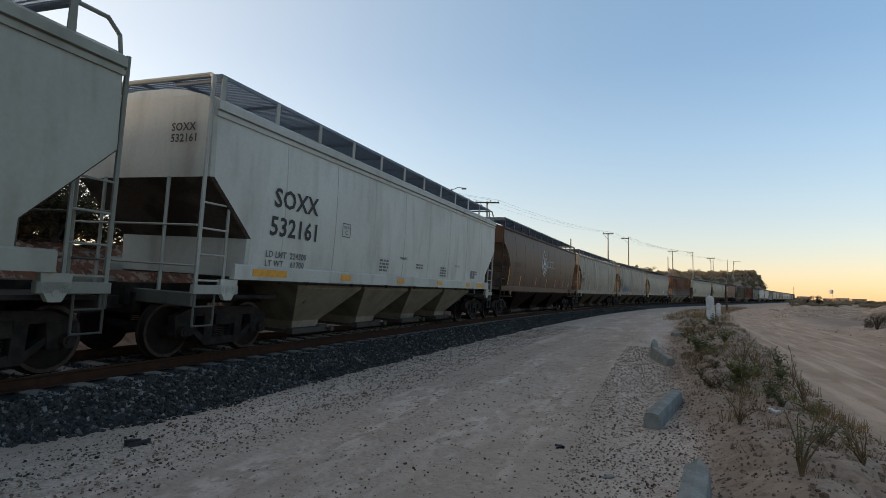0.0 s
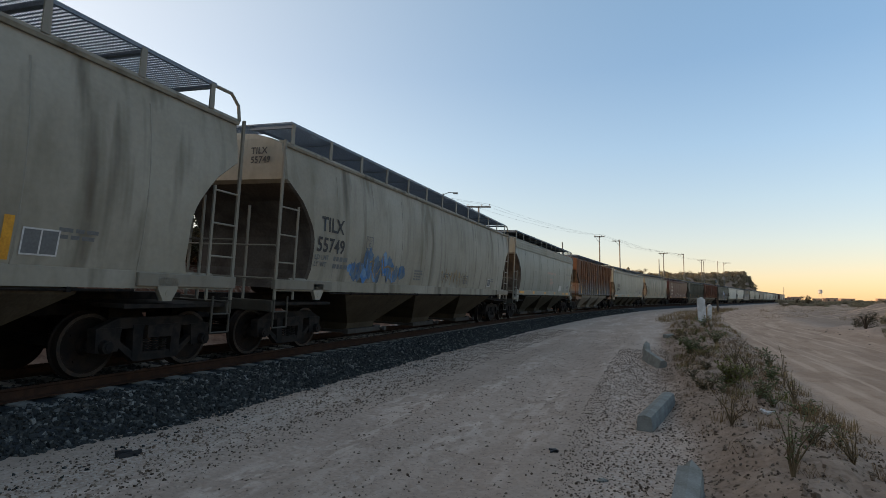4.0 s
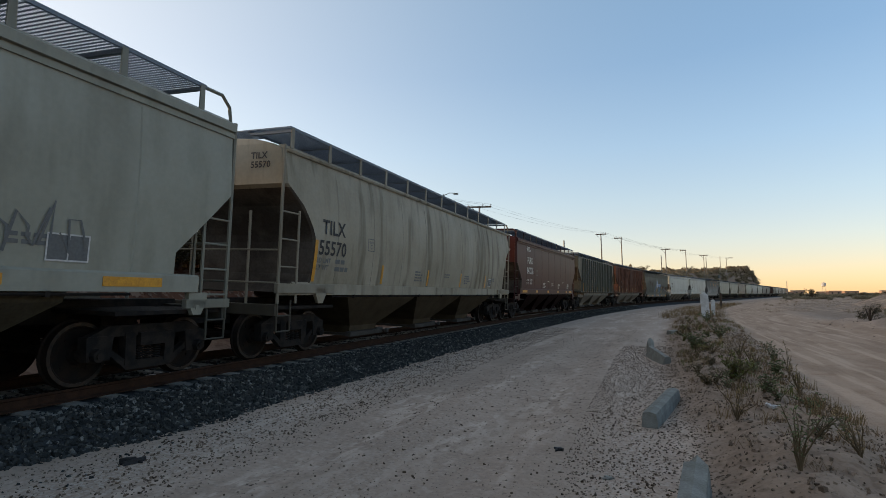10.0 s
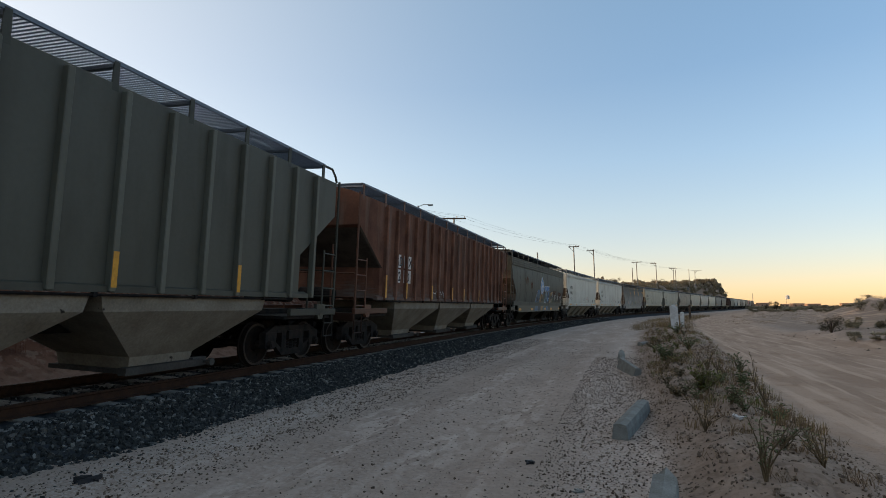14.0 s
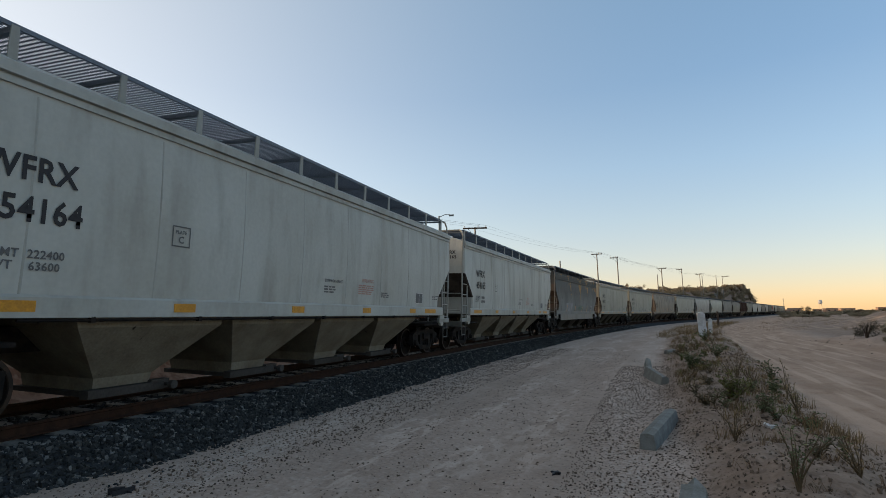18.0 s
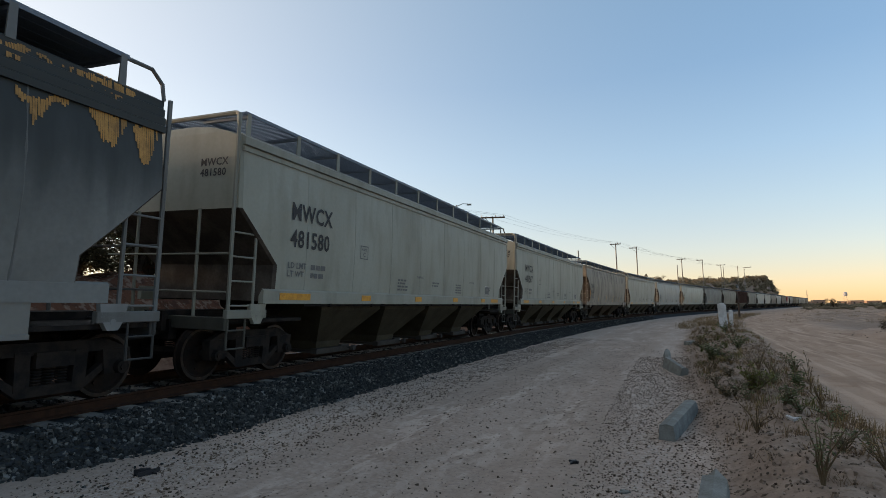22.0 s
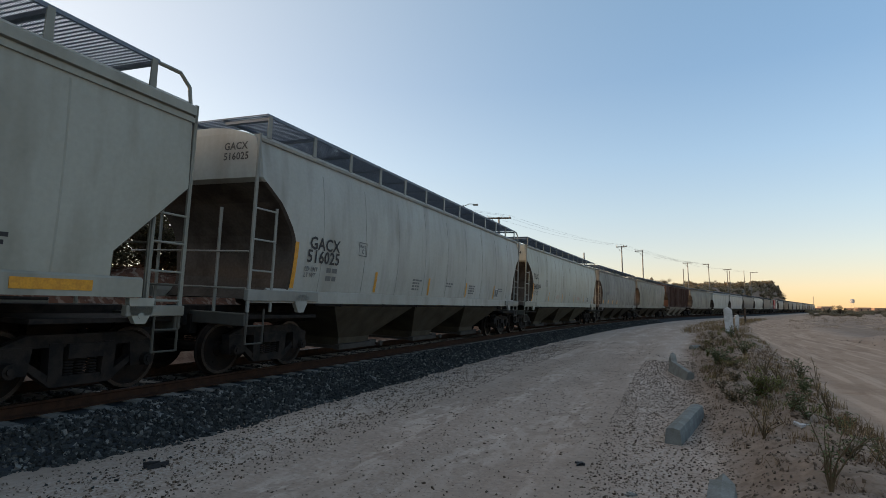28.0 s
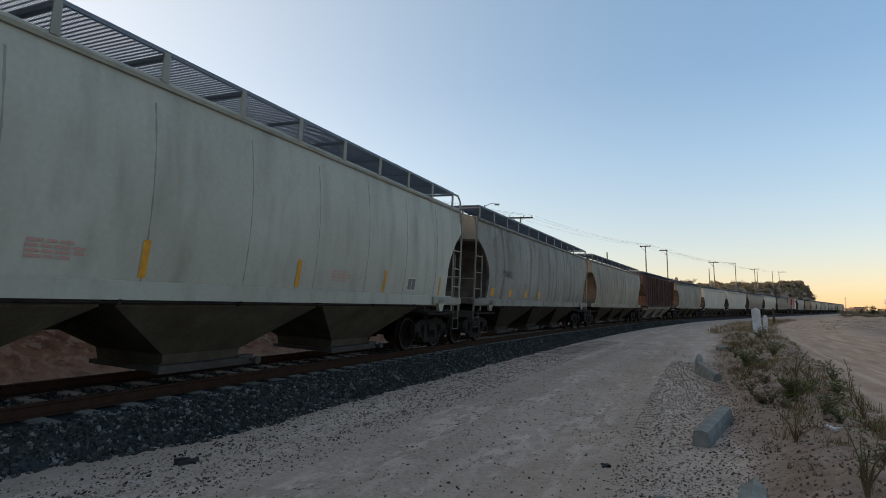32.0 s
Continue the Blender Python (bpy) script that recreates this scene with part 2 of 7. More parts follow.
def ground_material():
    """Dusty road, brown soil and a gravelly strip, told apart by the ground's own attributes."""
    m = material("dry_sandy_ground", (0.465, 0.362, 0.293), 0.97, second=(0.35, 0.27, 0.217), scale=0.6, mix=0.8, grain=16, bump=0.55, dist=0.025, spread=0.16, world_pos=True)
    n, k = m.node_tree.nodes, m.node_tree.links
    b = n["Principled BSDF"]
    old = b.inputs["Base Color"].links[0].from_socket

    def noise(scale, detail=5.0, stretch=(1, 1, 1), turn=0.0):
        mp = n.new("ShaderNodeMapping")
        mp.inputs["Scale"].default_value = stretch
        mp.inputs["Rotation"].default_value = (0, 0, turn)
        k.new(n.new("ShaderNodeNewGeometry").outputs["Position"], mp.inputs["Vector"])
        t = n.new("ShaderNodeTexNoise")
        t.inputs["Scale"].default_value, t.inputs["Detail"].default_value = scale, detail
        k.new(mp.outputs[0], t.inputs["Vector"])
        return t.outputs["Fac"]

    def ramp(fac, lo, hi, top=1.0):
        r = n.new("ShaderNodeMapRange")
        for nm, v in (("From Min", lo), ("From Max", hi), ("To Max", top)):
            r.inputs[nm].default_value = v
        k.new(fac, r.inputs["Value"])
        return r.outputs["Result"]

    def mix(fac, a, c):
        x = n.new("ShaderNodeMix")
        x.data_type = "RGBA"
        k.new(fac, x.inputs["Factor"])
        k.new(a, x.inputs[6])
        if isinstance(c, tuple):
            x.inputs[7].default_value = (*c, 1)
        else:
            k.new(c, x.inputs[7])
        return x.outputs[2]

    def both(a, c):
        q = n.new("ShaderNodeMath")
        q.operation = "MULTIPLY"
        k.new(a, q.inputs[0])
        k.new(c, q.inputs[1])
        return q.outputs[0]

    def attr(name):
        a = n.new("ShaderNodeAttribute")
        a.attribute_name = name
        return a.outputs["Fac"]

    # pale scraped strips drawn out along the road, ragged and broken
    strips = both(ramp(noise(1.0, 9.0, (1.3, 0.22, 1), 0.03), 0.48, 0.58), ramp(noise(1.0, 10.0, (6.0, 2.2, 1), 0.03), 0.47, 0.53, 0.6))
    col = mix(strips, old, (0.56, 0.455, 0.38))
    col = mix(ramp(noise(1.0, 6.0, (9.0, 0.35, 1), 0.03), 0.56, 0.68, 0.45), col, (0.31, 0.245, 0.195))
    col = mix(ramp(noise(13.0, 4.0), 0.56, 0.64, 0.35), col, (0.50, 0.42, 0.35))
    # broad worn tracks, darker and browner than the dust between them
    col = mix(ramp(noise(1.0, 5.0, (0.75, 0.10, 1), 0.03), 0.50, 0.62, 0.55), col, (0.315, 0.247, 0.197))
    # the tan side road
    col = mix(attr("tan"), col, (0.41, 0.285, 0.205))
    col = mix(both(attr("tan"), ramp(noise(1.0, 6.0, (1.2, 0.25, 1), -0.25), 0.47, 0.58, 0.85)), col, (0.31, 0.21, 0.148))
    # soil of the berm, in two tones
    col = mix(attr("soil"), col, (0.24, 0.177, 0.136))
    col = mix(both(attr("soil"), ramp(noise(2.6), 0.54, 0.66, 0.6)), col, (0.31, 0.243, 0.194))
    col = mix(both(attr("soil"), ramp(noise(9.0), 0.55, 0.62, 0.7)), col, (0.165, 0.118, 0.087))
    col = mix(attr("russet"), col, (0.14, 0.064, 0.040))
    col = mix(both(attr("russet"), ramp(noise(3.0), 0.5, 0.6, 0.8)), col, (0.075, 0.040, 0.027))
    # clods and hollows of the soil and of the side road
    col = mix(both(attr("soil"), ramp(noise(5.0, 8.0), 0.52, 0.60, 0.55)), col, (0.32, 0.24, 0.183))
    col = mix(both(attr("tan"), ramp(noise(2.2, 8.0), 0.50, 0.62, 0.45)), col, (0.30, 0.195, 0.13))
    col = mix(both(attr("tan"), ramp(noise(1.0, 5.0, (3.0, 0.14, 1), -0.32), 0.53, 0.60, 0.75)), col, (0.50, 0.36, 0.265))
    # speckle of small stones and crumbs
    col = mix(both(attr("gravel"), ramp(noise(24.0, 3.0), 0.50, 0.56, 0.8)), col, (0.47, 0.405, 0.35))
    col = mix(ramp(noise(31.0, 2.0), 0.63, 0.67, 0.4), col, (0.13, 0.105, 0.09))
    k.new(col, b.inputs["Base Color"])
    # clods and hoof-deep hollows, coarser than the grain
    old_bump = b.inputs["Normal"].links[0].from_socket
    rough_bump = n.new("ShaderNodeBump")
    rough_bump.inputs["Strength"].default_value, rough_bump.inputs["Distance"].default_value = 0.7, 0.06
    k.new(noise(5.5, 8.0), rough_bump.inputs["Height"])
    k.new(old_bump, rough_bump.inputs["Normal"])
    k.new(rough_bump.outputs[0], b.inputs["Normal"])
    return m


M_GROUND = ground_material()
M_YELLOW = material("reflective_yellow", (0.64, 0.30, 0.028), 0.45, second=(0.44, 0.19, 0.025), scale=9, mix=0.5, grain=40, bump=0.03)
M_BLACK = material("black_lettering", (0.025, 0.025, 0.028), 0.6, grain=30, bump=0.02)
M_FADED = material("faded_lettering", (0.13, 0.13, 0.13), 0.6, grain=30, bump=0.02)
M_WHITE = material("white_lettering", (0.6, 0.58, 0.56), 0.6, second=(0.4, 0.38, 0.36), scale=8, grain=30, bump=0.02)
M_RED = material("red_lettering", (0.45, 0.10, 0.06), 0.6, grain=30, bump=0.02)
M_BLUE = material("blue_spray_paint", (0.05, 0.17, 0.40), 0.65, second=(0.20, 0.31, 0.40), scale=4, mix=0.7, grain=30, bump=0.02)
M_ORANGE = material("orange_spray_paint", (0.36, 0.235, 0.11), 0.7, second=(0.13, 0.10, 0.065), scale=5, mix=0.8, streak=((0.1, 0.09, 0.07), 0.7, 4.0), grain=30, bump=0.02)
M_GOLD = material("peeling_gold_paint", (0.50, 0.27, 0.085), 0.75, second=(0.26, 0.15, 0.06), scale=3, mix=0.7, grain=18, bump=0.05)
M_BLUEDULL = material("dulled_blue_spray_paint", (0.055, 0.13, 0.26), 0.7, second=(0.14, 0.18, 0.20), scale=5, mix=0.8, grain=25, bump=0.02, streak=((0.05, 0.05, 0.045), 0.6, 4.0))
M_SMEAR = material("brown_smear", (0.22, 0.175, 0.135), 0.7, second=(0.16, 0.125, 0.10), scale=6, mix=0.7, grain=20, bump=0.02)
M_SMEARGREY = material("grey_smear", (0.21, 0.20, 0.185), 0.7, second=(0.14, 0.135, 0.125), scale=6, mix=0.7, grain=20, bump=0.02)
M_NAVY = material("dark_blue_emblem_paint", (0.028, 0.042, 0.062), 0.6, second=(0.05, 0.05, 0.05), scale=6, mix=0.6, grain=30, bump=0.02)
M_WHITEGREY = material("primed_grey_paint", (0.33, 0.335, 0.33), 0.7, second=(0.22, 0.22, 0.215), scale=2, mix=0.7, grain=20, bump=0.02)
M_MOSS = material("mustard_green_spray_paint", (0.22, 0.20, 0.10), 0.7, second=(0.07, 0.07, 0.05), scale=5, mix=0.8, grain=25, bump=0.02)
M_STEELBLUE = material("pale_blue_spray_paint", (0.19, 0.26, 0.31), 0.7, second=(0.09, 0.13, 0.16), scale=4, mix=0.8, grain=25, bump=0.02)
M_SLATE = material("slate_spray_paint", (0.10, 0.115, 0.12), 0.7, second=(0.05, 0.06, 0.06), scale=4, mix=0.8, grain=25, bump=0.02)
M_DRAWN = material("thin_white_spray", (0.42, 0.41, 0.39), 0.7, second=(0.3, 0.29, 0.27), scale=9, grain=30, bump=0.02)
M_GREEN = material("green_spray_paint", (0.04, 0.17, 0.11), 0.6, grain=30, bump=0.02)
M_BROWNRUST = material("rust_scab", (0.10, 0.045, 0.028), 0.9, second=(0.05, 0.025, 0.02), scale=5, mix=0.8, grain=20)
M_CONCRETE = material("cast_concrete", (0.27, 0.275, 0.255), 0.95, second=(0.19, 0.185, 0.165), scale=5, mix=0.7, grain=60, bump=0.3)
M_WHITEWASH = material("whitewashed_concrete", (0.62, 0.62, 0.62), 0.9, second=(0.4, 0.38, 0.35), scale=3, mix=0.6, grain=40)
M_WOOD = material("weathered_pole_wood", (0.12, 0.085, 0.06), 0.9, second=(0.07, 0.05, 0.04), scale=3, mix=0.7, grain=40)
M_POLE = material("pale_weathered_pole", (0.36, 0.33, 0.29), 0.9, second=(0.25, 0.225, 0.195), scale=3, mix=0.7, grain=40)
M_WALLFAR = material("sunlit_plaster", (0.46, 0.30, 0.22), 0.9, second=(0.32, 0.19, 0.13), scale=0.2, mix=0.7, grain=3)
M_CABLE = material("cable_rubber", (0.05, 0.05, 0.055), 0.7, grain=30)


# ---------------------------------------------------------------- mesh tools
def box(bm, x0, x1, y0, y1, z0, z1):
    v = [bm.verts.new(p) for p in ((x0, y0, z0), (x1, y0, z0), (x1, y1, z0), (x0, y1, z0), (x0, y0, z1), (x1, y0, z1), (x1, y1, z1), (x0, y1, z1))]
    for f in ((3, 2, 1, 0), (4, 5, 6, 7), (0, 1, 5, 4), (1, 2, 6, 5), (2, 3, 7, 6), (3, 0, 4, 7)):
        bm.faces.new([v[i] for i in f])


def rings(bm, loops, cap=True, closed=True):
    """Skin a row of point loops of equal length."""
    vs = [[bm.verts.new(p) for p in loop] for loop in loops]
    n = len(vs[0])
    for a, b in zip(vs, vs[1:]):
        for i in range(n if closed else n - 1):
            bm.faces.new((a[i], a[(i + 1) % n], b[(i + 1) % n], b[i]))
    if cap:
        bm.faces.new(vs[0][::-1])
        bm.faces.new(vs[-1])


def tube(bm, points, r, n=6):
    """A round bar along the points; r may be a list."""
    pts = [Vector(p) for p in points]
    loops = []
    for i, p in enumerate(pts):
        d = (pts[min(i + 1, len(pts) - 1)] - pts[max(i - 1, 0)]).normalized()
        side = d.cross(Vector((0, 0, 1)))
        side = side.normalized() if side.length > 0.05 else Vector((1, 0, 0))
        up = side.cross(d)
        rr = r[i] if isinstance(r, (list, tuple)) else r
        loops.append([p + (side * math.cos(a) + up * math.sin(a)) * rr for a in (math.tau * j / n for j in range(n))])
    rings(bm, loops)


def prism(bm, outline, a, b, axis="x"):
    """A plate: an outline in the two other axes, from a to b along the axis."""
    def at(p, w):
        return {"x": (w, p[0], p[1]), "y": (p[0], w, p[1]), "z": (p[0], p[1], w)}[axis]
    rings(bm, [[at(p, a) for p in outline], [at(p, b) for p in outline]])


def disc(bm, x0, x1, y, z, r, n=20, r1=None):
    r1 = r if r1 is None else r1
    rings(bm, [[(x, y + q * math.cos(math.tau * j / n), z + q * math.sin(math.tau * j / n)) for j in range(n)] for x, q in ((x0, r), (x1, r1))])


MESHES = {}


def mesh(key, mat, build, *args):
    """Mesh data made once for each key."""
    if key not in MESHES:
        bm = bmesh.new()
        build(bm, *args)
        bmesh.ops.recalc_face_normals(bm, faces=bm.faces)
        d = bpy.data.meshes.new(str(key[0] if isinstance(key, tuple) else key))
        bm.to_mesh(d)
        bm.free()
        if mat:
            d.materials.append(mat)
        MESHES[key] = d
    return MESHES[key]


def put(name, data, parent=None, m=None, label="", color=None):
    ob = new(name, data)
    if parent:
        ob.parent = parent
    if m is not None:
        ob.matrix_basis = m
    if color:
        ob.color = (*color, 1)
    if label:
        ob["label"] = label
    if name in ("small_print", "red_stencil"):
        ob["kind"] = "stuff"
    return ob


def bmesh_part(name, bm, mat, parent=None, label=""):
    bmesh.ops.recalc_face_normals(bm, faces=bm.faces)
    d = bpy.data.meshes.new(name)
    bm.to_mesh(d)
    bm.free()
    d.materials.append(mat)
    return put(name, d, parent, None, label)


# ---------------------------------------------------------------- the line of the track
TRACK_X, CURVE_Y, CURVE_R, CURVE_START, CURVE_END = -8.9, 23.97, 410.6, -2.0, 114.7
RAIL_TOP = 0.55
CANT = 2.4          # degrees that the track leans into its curve
BACK_S, BACK_R = 440.0, 420.0


def track(s):
    """Place and heading (radians, to the right of +y) of the track's middle at s metres along it."""
    e = max(min(s, CURVE_END), CURVE_START)
    th = (e - CURVE_Y) / CURVE_R
    x, y = TRACK_X + CURVE_R * (1 - math.cos(th)), CURVE_Y + CURVE_R * math.sin(th)
    if s < CURVE_START:
        d = s - CURVE_START
        x, y = x + math.sin(th) * d, y + math.cos(th) * d
    if s > CURVE_END:
        d = min(s, BACK_S) - CURVE_END
        x, y = x + math.sin(th) * d, y + math.cos(th) * d
    if s > BACK_S:
        a = (s - BACK_S) / BACK_R
        c, q = BACK_R * math.sin(a), BACK_R * (1 - math.cos(a))
        x, y = x + math.sin(th) * c - math.cos(th) * q, y + math.cos(th) * c + math.sin(th) * q
        th -= a
    return x, y, th


LINE = [track(s) for s in range(-400, 441)]
LINE_Y = np.array([p[1] for p in LINE])
LINE_X = np.array([p[0] for p in LINE])


def beside(x, y):
    """How far right of the track's middle, roughly."""
    return x - np.interp(y, LINE_Y, LINE_X)


def on_track(s, u=0.0, z=0.0):
    x, y, th = track(s)
    return (x + u * math.cos(th), y - u * math.sin(th), z)


def canted(s, u, z):
    """As on_track, with the height taken square to the leaning track."""
    return on_track(s, u, z - u * math.tan(radians(CANT)))


# ---------------------------------------------------------------- ground
def smooth(a, b, x):
    t = np.clip((x - a) / (b - a), 0, 1)
    return t * t * (3 - 2 * t)


def waves(x, y):
    return (np.sin(x * 1.9 + y * 0.7 + 0.4) * np.sin(y * 1.3 - x * 0.6) + 0.6 * np.sin(x * 4.3 + 1.7 * np.sin(y * 2.1)) * np.sin(y * 3.7 + 1.1)
            + 0.4 * np.sin(x * 9.1 + y * 3.3) * np.sin(y * 8.3 - x * 2.2))


def berm_edge(y):
    """Where the berm ends at the side road, right of the track's middle."""
    return np.interp(y, [0, 9, 13.5, 20, 32, 74], [10.9, 10.95, 11.25, 11.7, 12.2, 12.3])


def ground_height(x, y):
    u = beside(x, y)
    edge = berm_edge(y)
    berm = smooth(8.6, 9.5, u) * (1 - smooth(-1.1, 0.2, u - edge)) * (1 - smooth(40, 52, y)) * smooth(-8, -3, y)
    z = berm * (0.26 + 0.06 * waves(x * 1.3, y * 1.1) + 0.035 * waves(x * 3.1 + 2, y * 2.7))
    z = z + 0.012 * waves(x, y) * smooth(2.2, 3.0, u)
    z = z - 0.05 * np.exp(-((u - 4.7) / 0.5) ** 2) - 0.05 * np.exp(-((u - 6.5) / 0.45) ** 2) - 0.06 * np.exp(-((u - 13.6) / 0.6) ** 2) - 0.05 * np.exp(-((u - 15.4) / 0.6) ** 2)
    mound = smooth(16.5, 19.0, u) * (1 - smooth(24, 33, u)) * smooth(14, 24, y) * (1 - smooth(34, 44, y))
    z = z + mound * (0.55 + 0.16 * waves(x * 0.6, y * 0.6))
    bank = smooth(25.5, 32, u) * (1 - smooth(45, 70, u)) * smooth(44, 58, y) * (1 - smooth(85, 110, y))
    z = z + bank * (2.4 + 0.25 * waves(x * 0.3, y * 0.3))
    z = z + smooth(-3.4, -7.0, u) * (2.9 - 0.9 * smooth(14, 40, y) + 0.2 * waves(x * 0.7, y * 0.7)) * (1 - smooth(90, 130, y))
    hill = smooth(-3.2, -10.0, u) * (1 - smooth(-70, -110, u)) * smooth(86, 132, y) * (1 - smooth(325, 385, y))
    z = z + hill * (6.3 + 0.043 * np.clip(y - 140, 0, 175) + 0.5 * waves(x * 0.16, y * 0.11))
    return z


def axis_steps(parts):
    out = [parts[0][0]]
    for a, b, step in parts:
        n = max(1, int(round((b - a) / step)))
        out += [a + (b - a) * (i + 1) / n for i in range(n)]
    return np.array(out)


gx = axis_steps([(-4000, -400, 600), (-400, -120, 40), (-120, -40, 5), (-40, -12, 1.5), (-12, -7, 0.5), (-7, 5, 0.12), (5, 12, 0.5), (12, 60, 2.5), (60, 140, 8), (140, 500, 60), (500, 4000, 700)])
gy = axis_steps([(-4000, -400, 600), (-400, -40, 40), (-40, 2, 1.5), (2, 22, 0.12), (22, 60, 0.6), (60, 140, 2.5), (140, 400, 4), (400, 600, 40), (600, 4500, 650)])
GX, GY = np.meshgrid(gx, gy)
GZ = ground_height(GX, GY)
nx, ny = len(gx), len(gy)
gd = bpy.data.meshes.new("ground")
idx = np.arange(nx * ny).reshape(ny, nx)
quads = np.stack([idx[:-1, :-1], idx[:-1, 1:], idx[1:, 1:], idx[1:, :-1]], -1).reshape(-1, 4)
gd.from_pydata(np.stack([GX, GY, GZ], -1).reshape(-1, 3).tolist(), [], quads.tolist())
gd.materials.append(M_GROUND)
for p in gd.polygons:
    p.use_smooth = True
GU = beside(GX, GY)
soil = smooth(8.5, 9.0, GU + 0.2 * waves(GX * 0.9, GY * 0.8)) * (1 - smooth(-0.5, 0.4, GU - berm_edge(GY) + 0.2 * waves(GX, GY)) * 0.9)
soil = np.maximum(soil, smooth(17, 20, GU)) * (1 - 0.5 * smooth(90, 160, GY))
soil = np.maximum(soil, 1 - smooth(-4.5, -3.0, GU))
gravel = np.exp(-((GU - 3.2) / 0.6) ** 2) + 0.8 * np.exp(-((GU - 8.1) / 0.45) ** 2) + 0.35 * np.exp(-((GU - 5.6) / 0.4) ** 2)
russet = (1 - smooth(-4.2, -2.6, GU)) * (1 - 0.9 * smooth(90, 125, GY))
tan_road = smooth(-0.5, 0.7, GU - berm_edge(GY) + 0.2 * waves(GX, GY)) * (1 - smooth(16.5, 19.0, GU))
tan_road = np.maximum(tan_road, smooth(52, 70, GY) * smooth(6.0, 9.0, GU))
for nm, values in (("russet", russet), ("tan", tan_road), ("soil", soil), ("gravel", np.clip(gravel, 0, 1))):
    gd.attributes.new(nm, "FLOAT", "POINT").data.foreach_set("value", values.reshape(-1).astype(np.float32))
ground = tagged(new("ground", gd), "dry sandy ground with dirt roads and a low weedy berm", "ground", kind="structure")


def rest(x, y):
    return float(ground_height(np.array([x]), np.array([y]))[0])


# ---------------------------------------------------------------- track bed, rails, ties
S_STEPS = [-60 + 6 * i for i in range(76)]


def sweep(bm, outline, steps, lean=True):
    rings(bm, [[(canted(s, u, z) if lean else on_track(s, u, z)) for u, z in outline] for s in steps])


def bed_toe(s):
    """How far out the stones reach: the heap is narrower past the first ties."""
    return 2.5 - 0.62 * (1 - float(smooth(3.2, 5.2, s))) + 0.05 * math.sin(s * 2.3) + 0.04 * math.sin(s * 5.1 + 1)


bm = bmesh.new()
rings(bm, [[on_track(s, u, z) for u, z in [(-3.2, -0.05), (-1.6, 0.40), (1.42, 0.285), (1.5, 0.26), (bed_toe(s), -0.05)]] for s in [-60 + 6 * i for i in range(10)] + [0.5 * i for i in range(24)] + S_STEPS[12:]])
ballast_bed = tagged(bmesh_part("ballast_bed", bm, M_BALLAST), "dark grey crushed stone ballast bed under the track", "ballast", kind="structure")

railway = tagged(new("railway_track"), "rusty steel rails on concrete ties in dark ballast", "railway track", kind="structure")
RAIL = [(-0.07, 0.0), (0.07, 0.0), (0.07, 0.015), (0.012, 0.035), (0.012, 0.125), (0.036, 0.14), (0.036, 0.17), (-0.036, 0.17), (-0.036, 0.14), (-0.012, 0.125), (-0.012, 0.035), (-0.07, 0.015)]
HEAD = [(-0.03, 0.170), (0.03, 0.170), (0.026, 0.174), (-0.026, 0.174)]
for side in (-0.755, 0.755):
    bm = bmesh.new()
    sweep(bm, [(u + side, z + RAIL_TOP - 0.174) for u, z in RAIL], S_STEPS)
    rail = bmesh_part("rail", bm, M_RAILSIDE, railway, "rust-brown steel rail")
    bm = bmesh.new()
    sweep(bm, [(u + side, z + RAIL_TOP - 0.174) for u, z in HEAD], S_STEPS)
    bmesh_part("rail_head", bm, M_TREAD, rail, "shiny worn running surface")


def tie_shape(bm):
    box(bm, -1.36, 1.36, -0.11, 0.11, -0.16, 0.0)
    bmesh.ops.bevel(bm, geom=bm.edges[:], offset=0.015, segments=1, affect="EDGES")


for i in range(150):
    s = -12 + 0.61 * i
    x, y, th = track(s)
    put("tie", mesh("tie", M_TIE, tie_shape), railway, pose(x, y, RAIL_TOP - 0.174, 0, CANT, -math.degrees(th) + random.uniform(-0.6, 0.6)))


# ---------------------------------------------------------------- hopper cars
# Car space: x to the camera's side, y along the train away from its head, z up from the rail's top.
SILLS, EAVES = {"smooth": 1.40, "bulged": 1.40, "tall": 1.40, "round": 1.35, "ribbed": 1.53}, {"smooth": 4.26, "bulged": 4.30, "tall": 4.30, "round": 4.27, "ribbed": 4.40}
WALKWAY = 4.72
TRUCK = 1.05        # a truck's middle, in from the body's end
AXLE = 0.93


def side_x(kind, z):
    """Half width of the body at height z."""
    t = min(max((z - SILLS[kind]) / (EAVES[kind] - SILLS[kind]), 0.0), 1.0)
    if kind in ("round", "bulged", "tall"):
        return 1.45 + 0.16 * math.sin(math.pi * min(t * 1.02, 1.0)) ** 0.8 - 0.04 * t
    if kind == "smooth":
        return 1.55 + 0.05 * math.sin(math.pi * t) - 0.02 * t
    return 1.48


def inset(kind, z, rear=False):
    """How far the body's end stands back at height z."""
    if rear and kind in ("smooth", "tall"):
        return 0.0 if z > 3.0 else 1.1 * min(1.0, (3.0 - z) / 1.05)
    if kind in ("round", "bulged"):
        if z > 3.55:
            return 0.0
        if z > 3.18:
            return 0.5 * (3.55 - z) / 0.37
        if z > 2.3:
            return 0.5 + 0.5 * math.sin(math.pi / 2 * (3.18 - z) / 0.88)
        return 1.0 if z > 1.75 else 1.0 - 0.3 * ((1.75 - z) / 0.4) ** 2
    if kind == "ribbed":
        return 0.0 if z > 3.55 else 1.5 * min(1.0, (3.55 - z) / 1.1)
    return 0.0 if z > 3.0 else 0.98 * min(1.0, (3.0 - z) / 0.92)


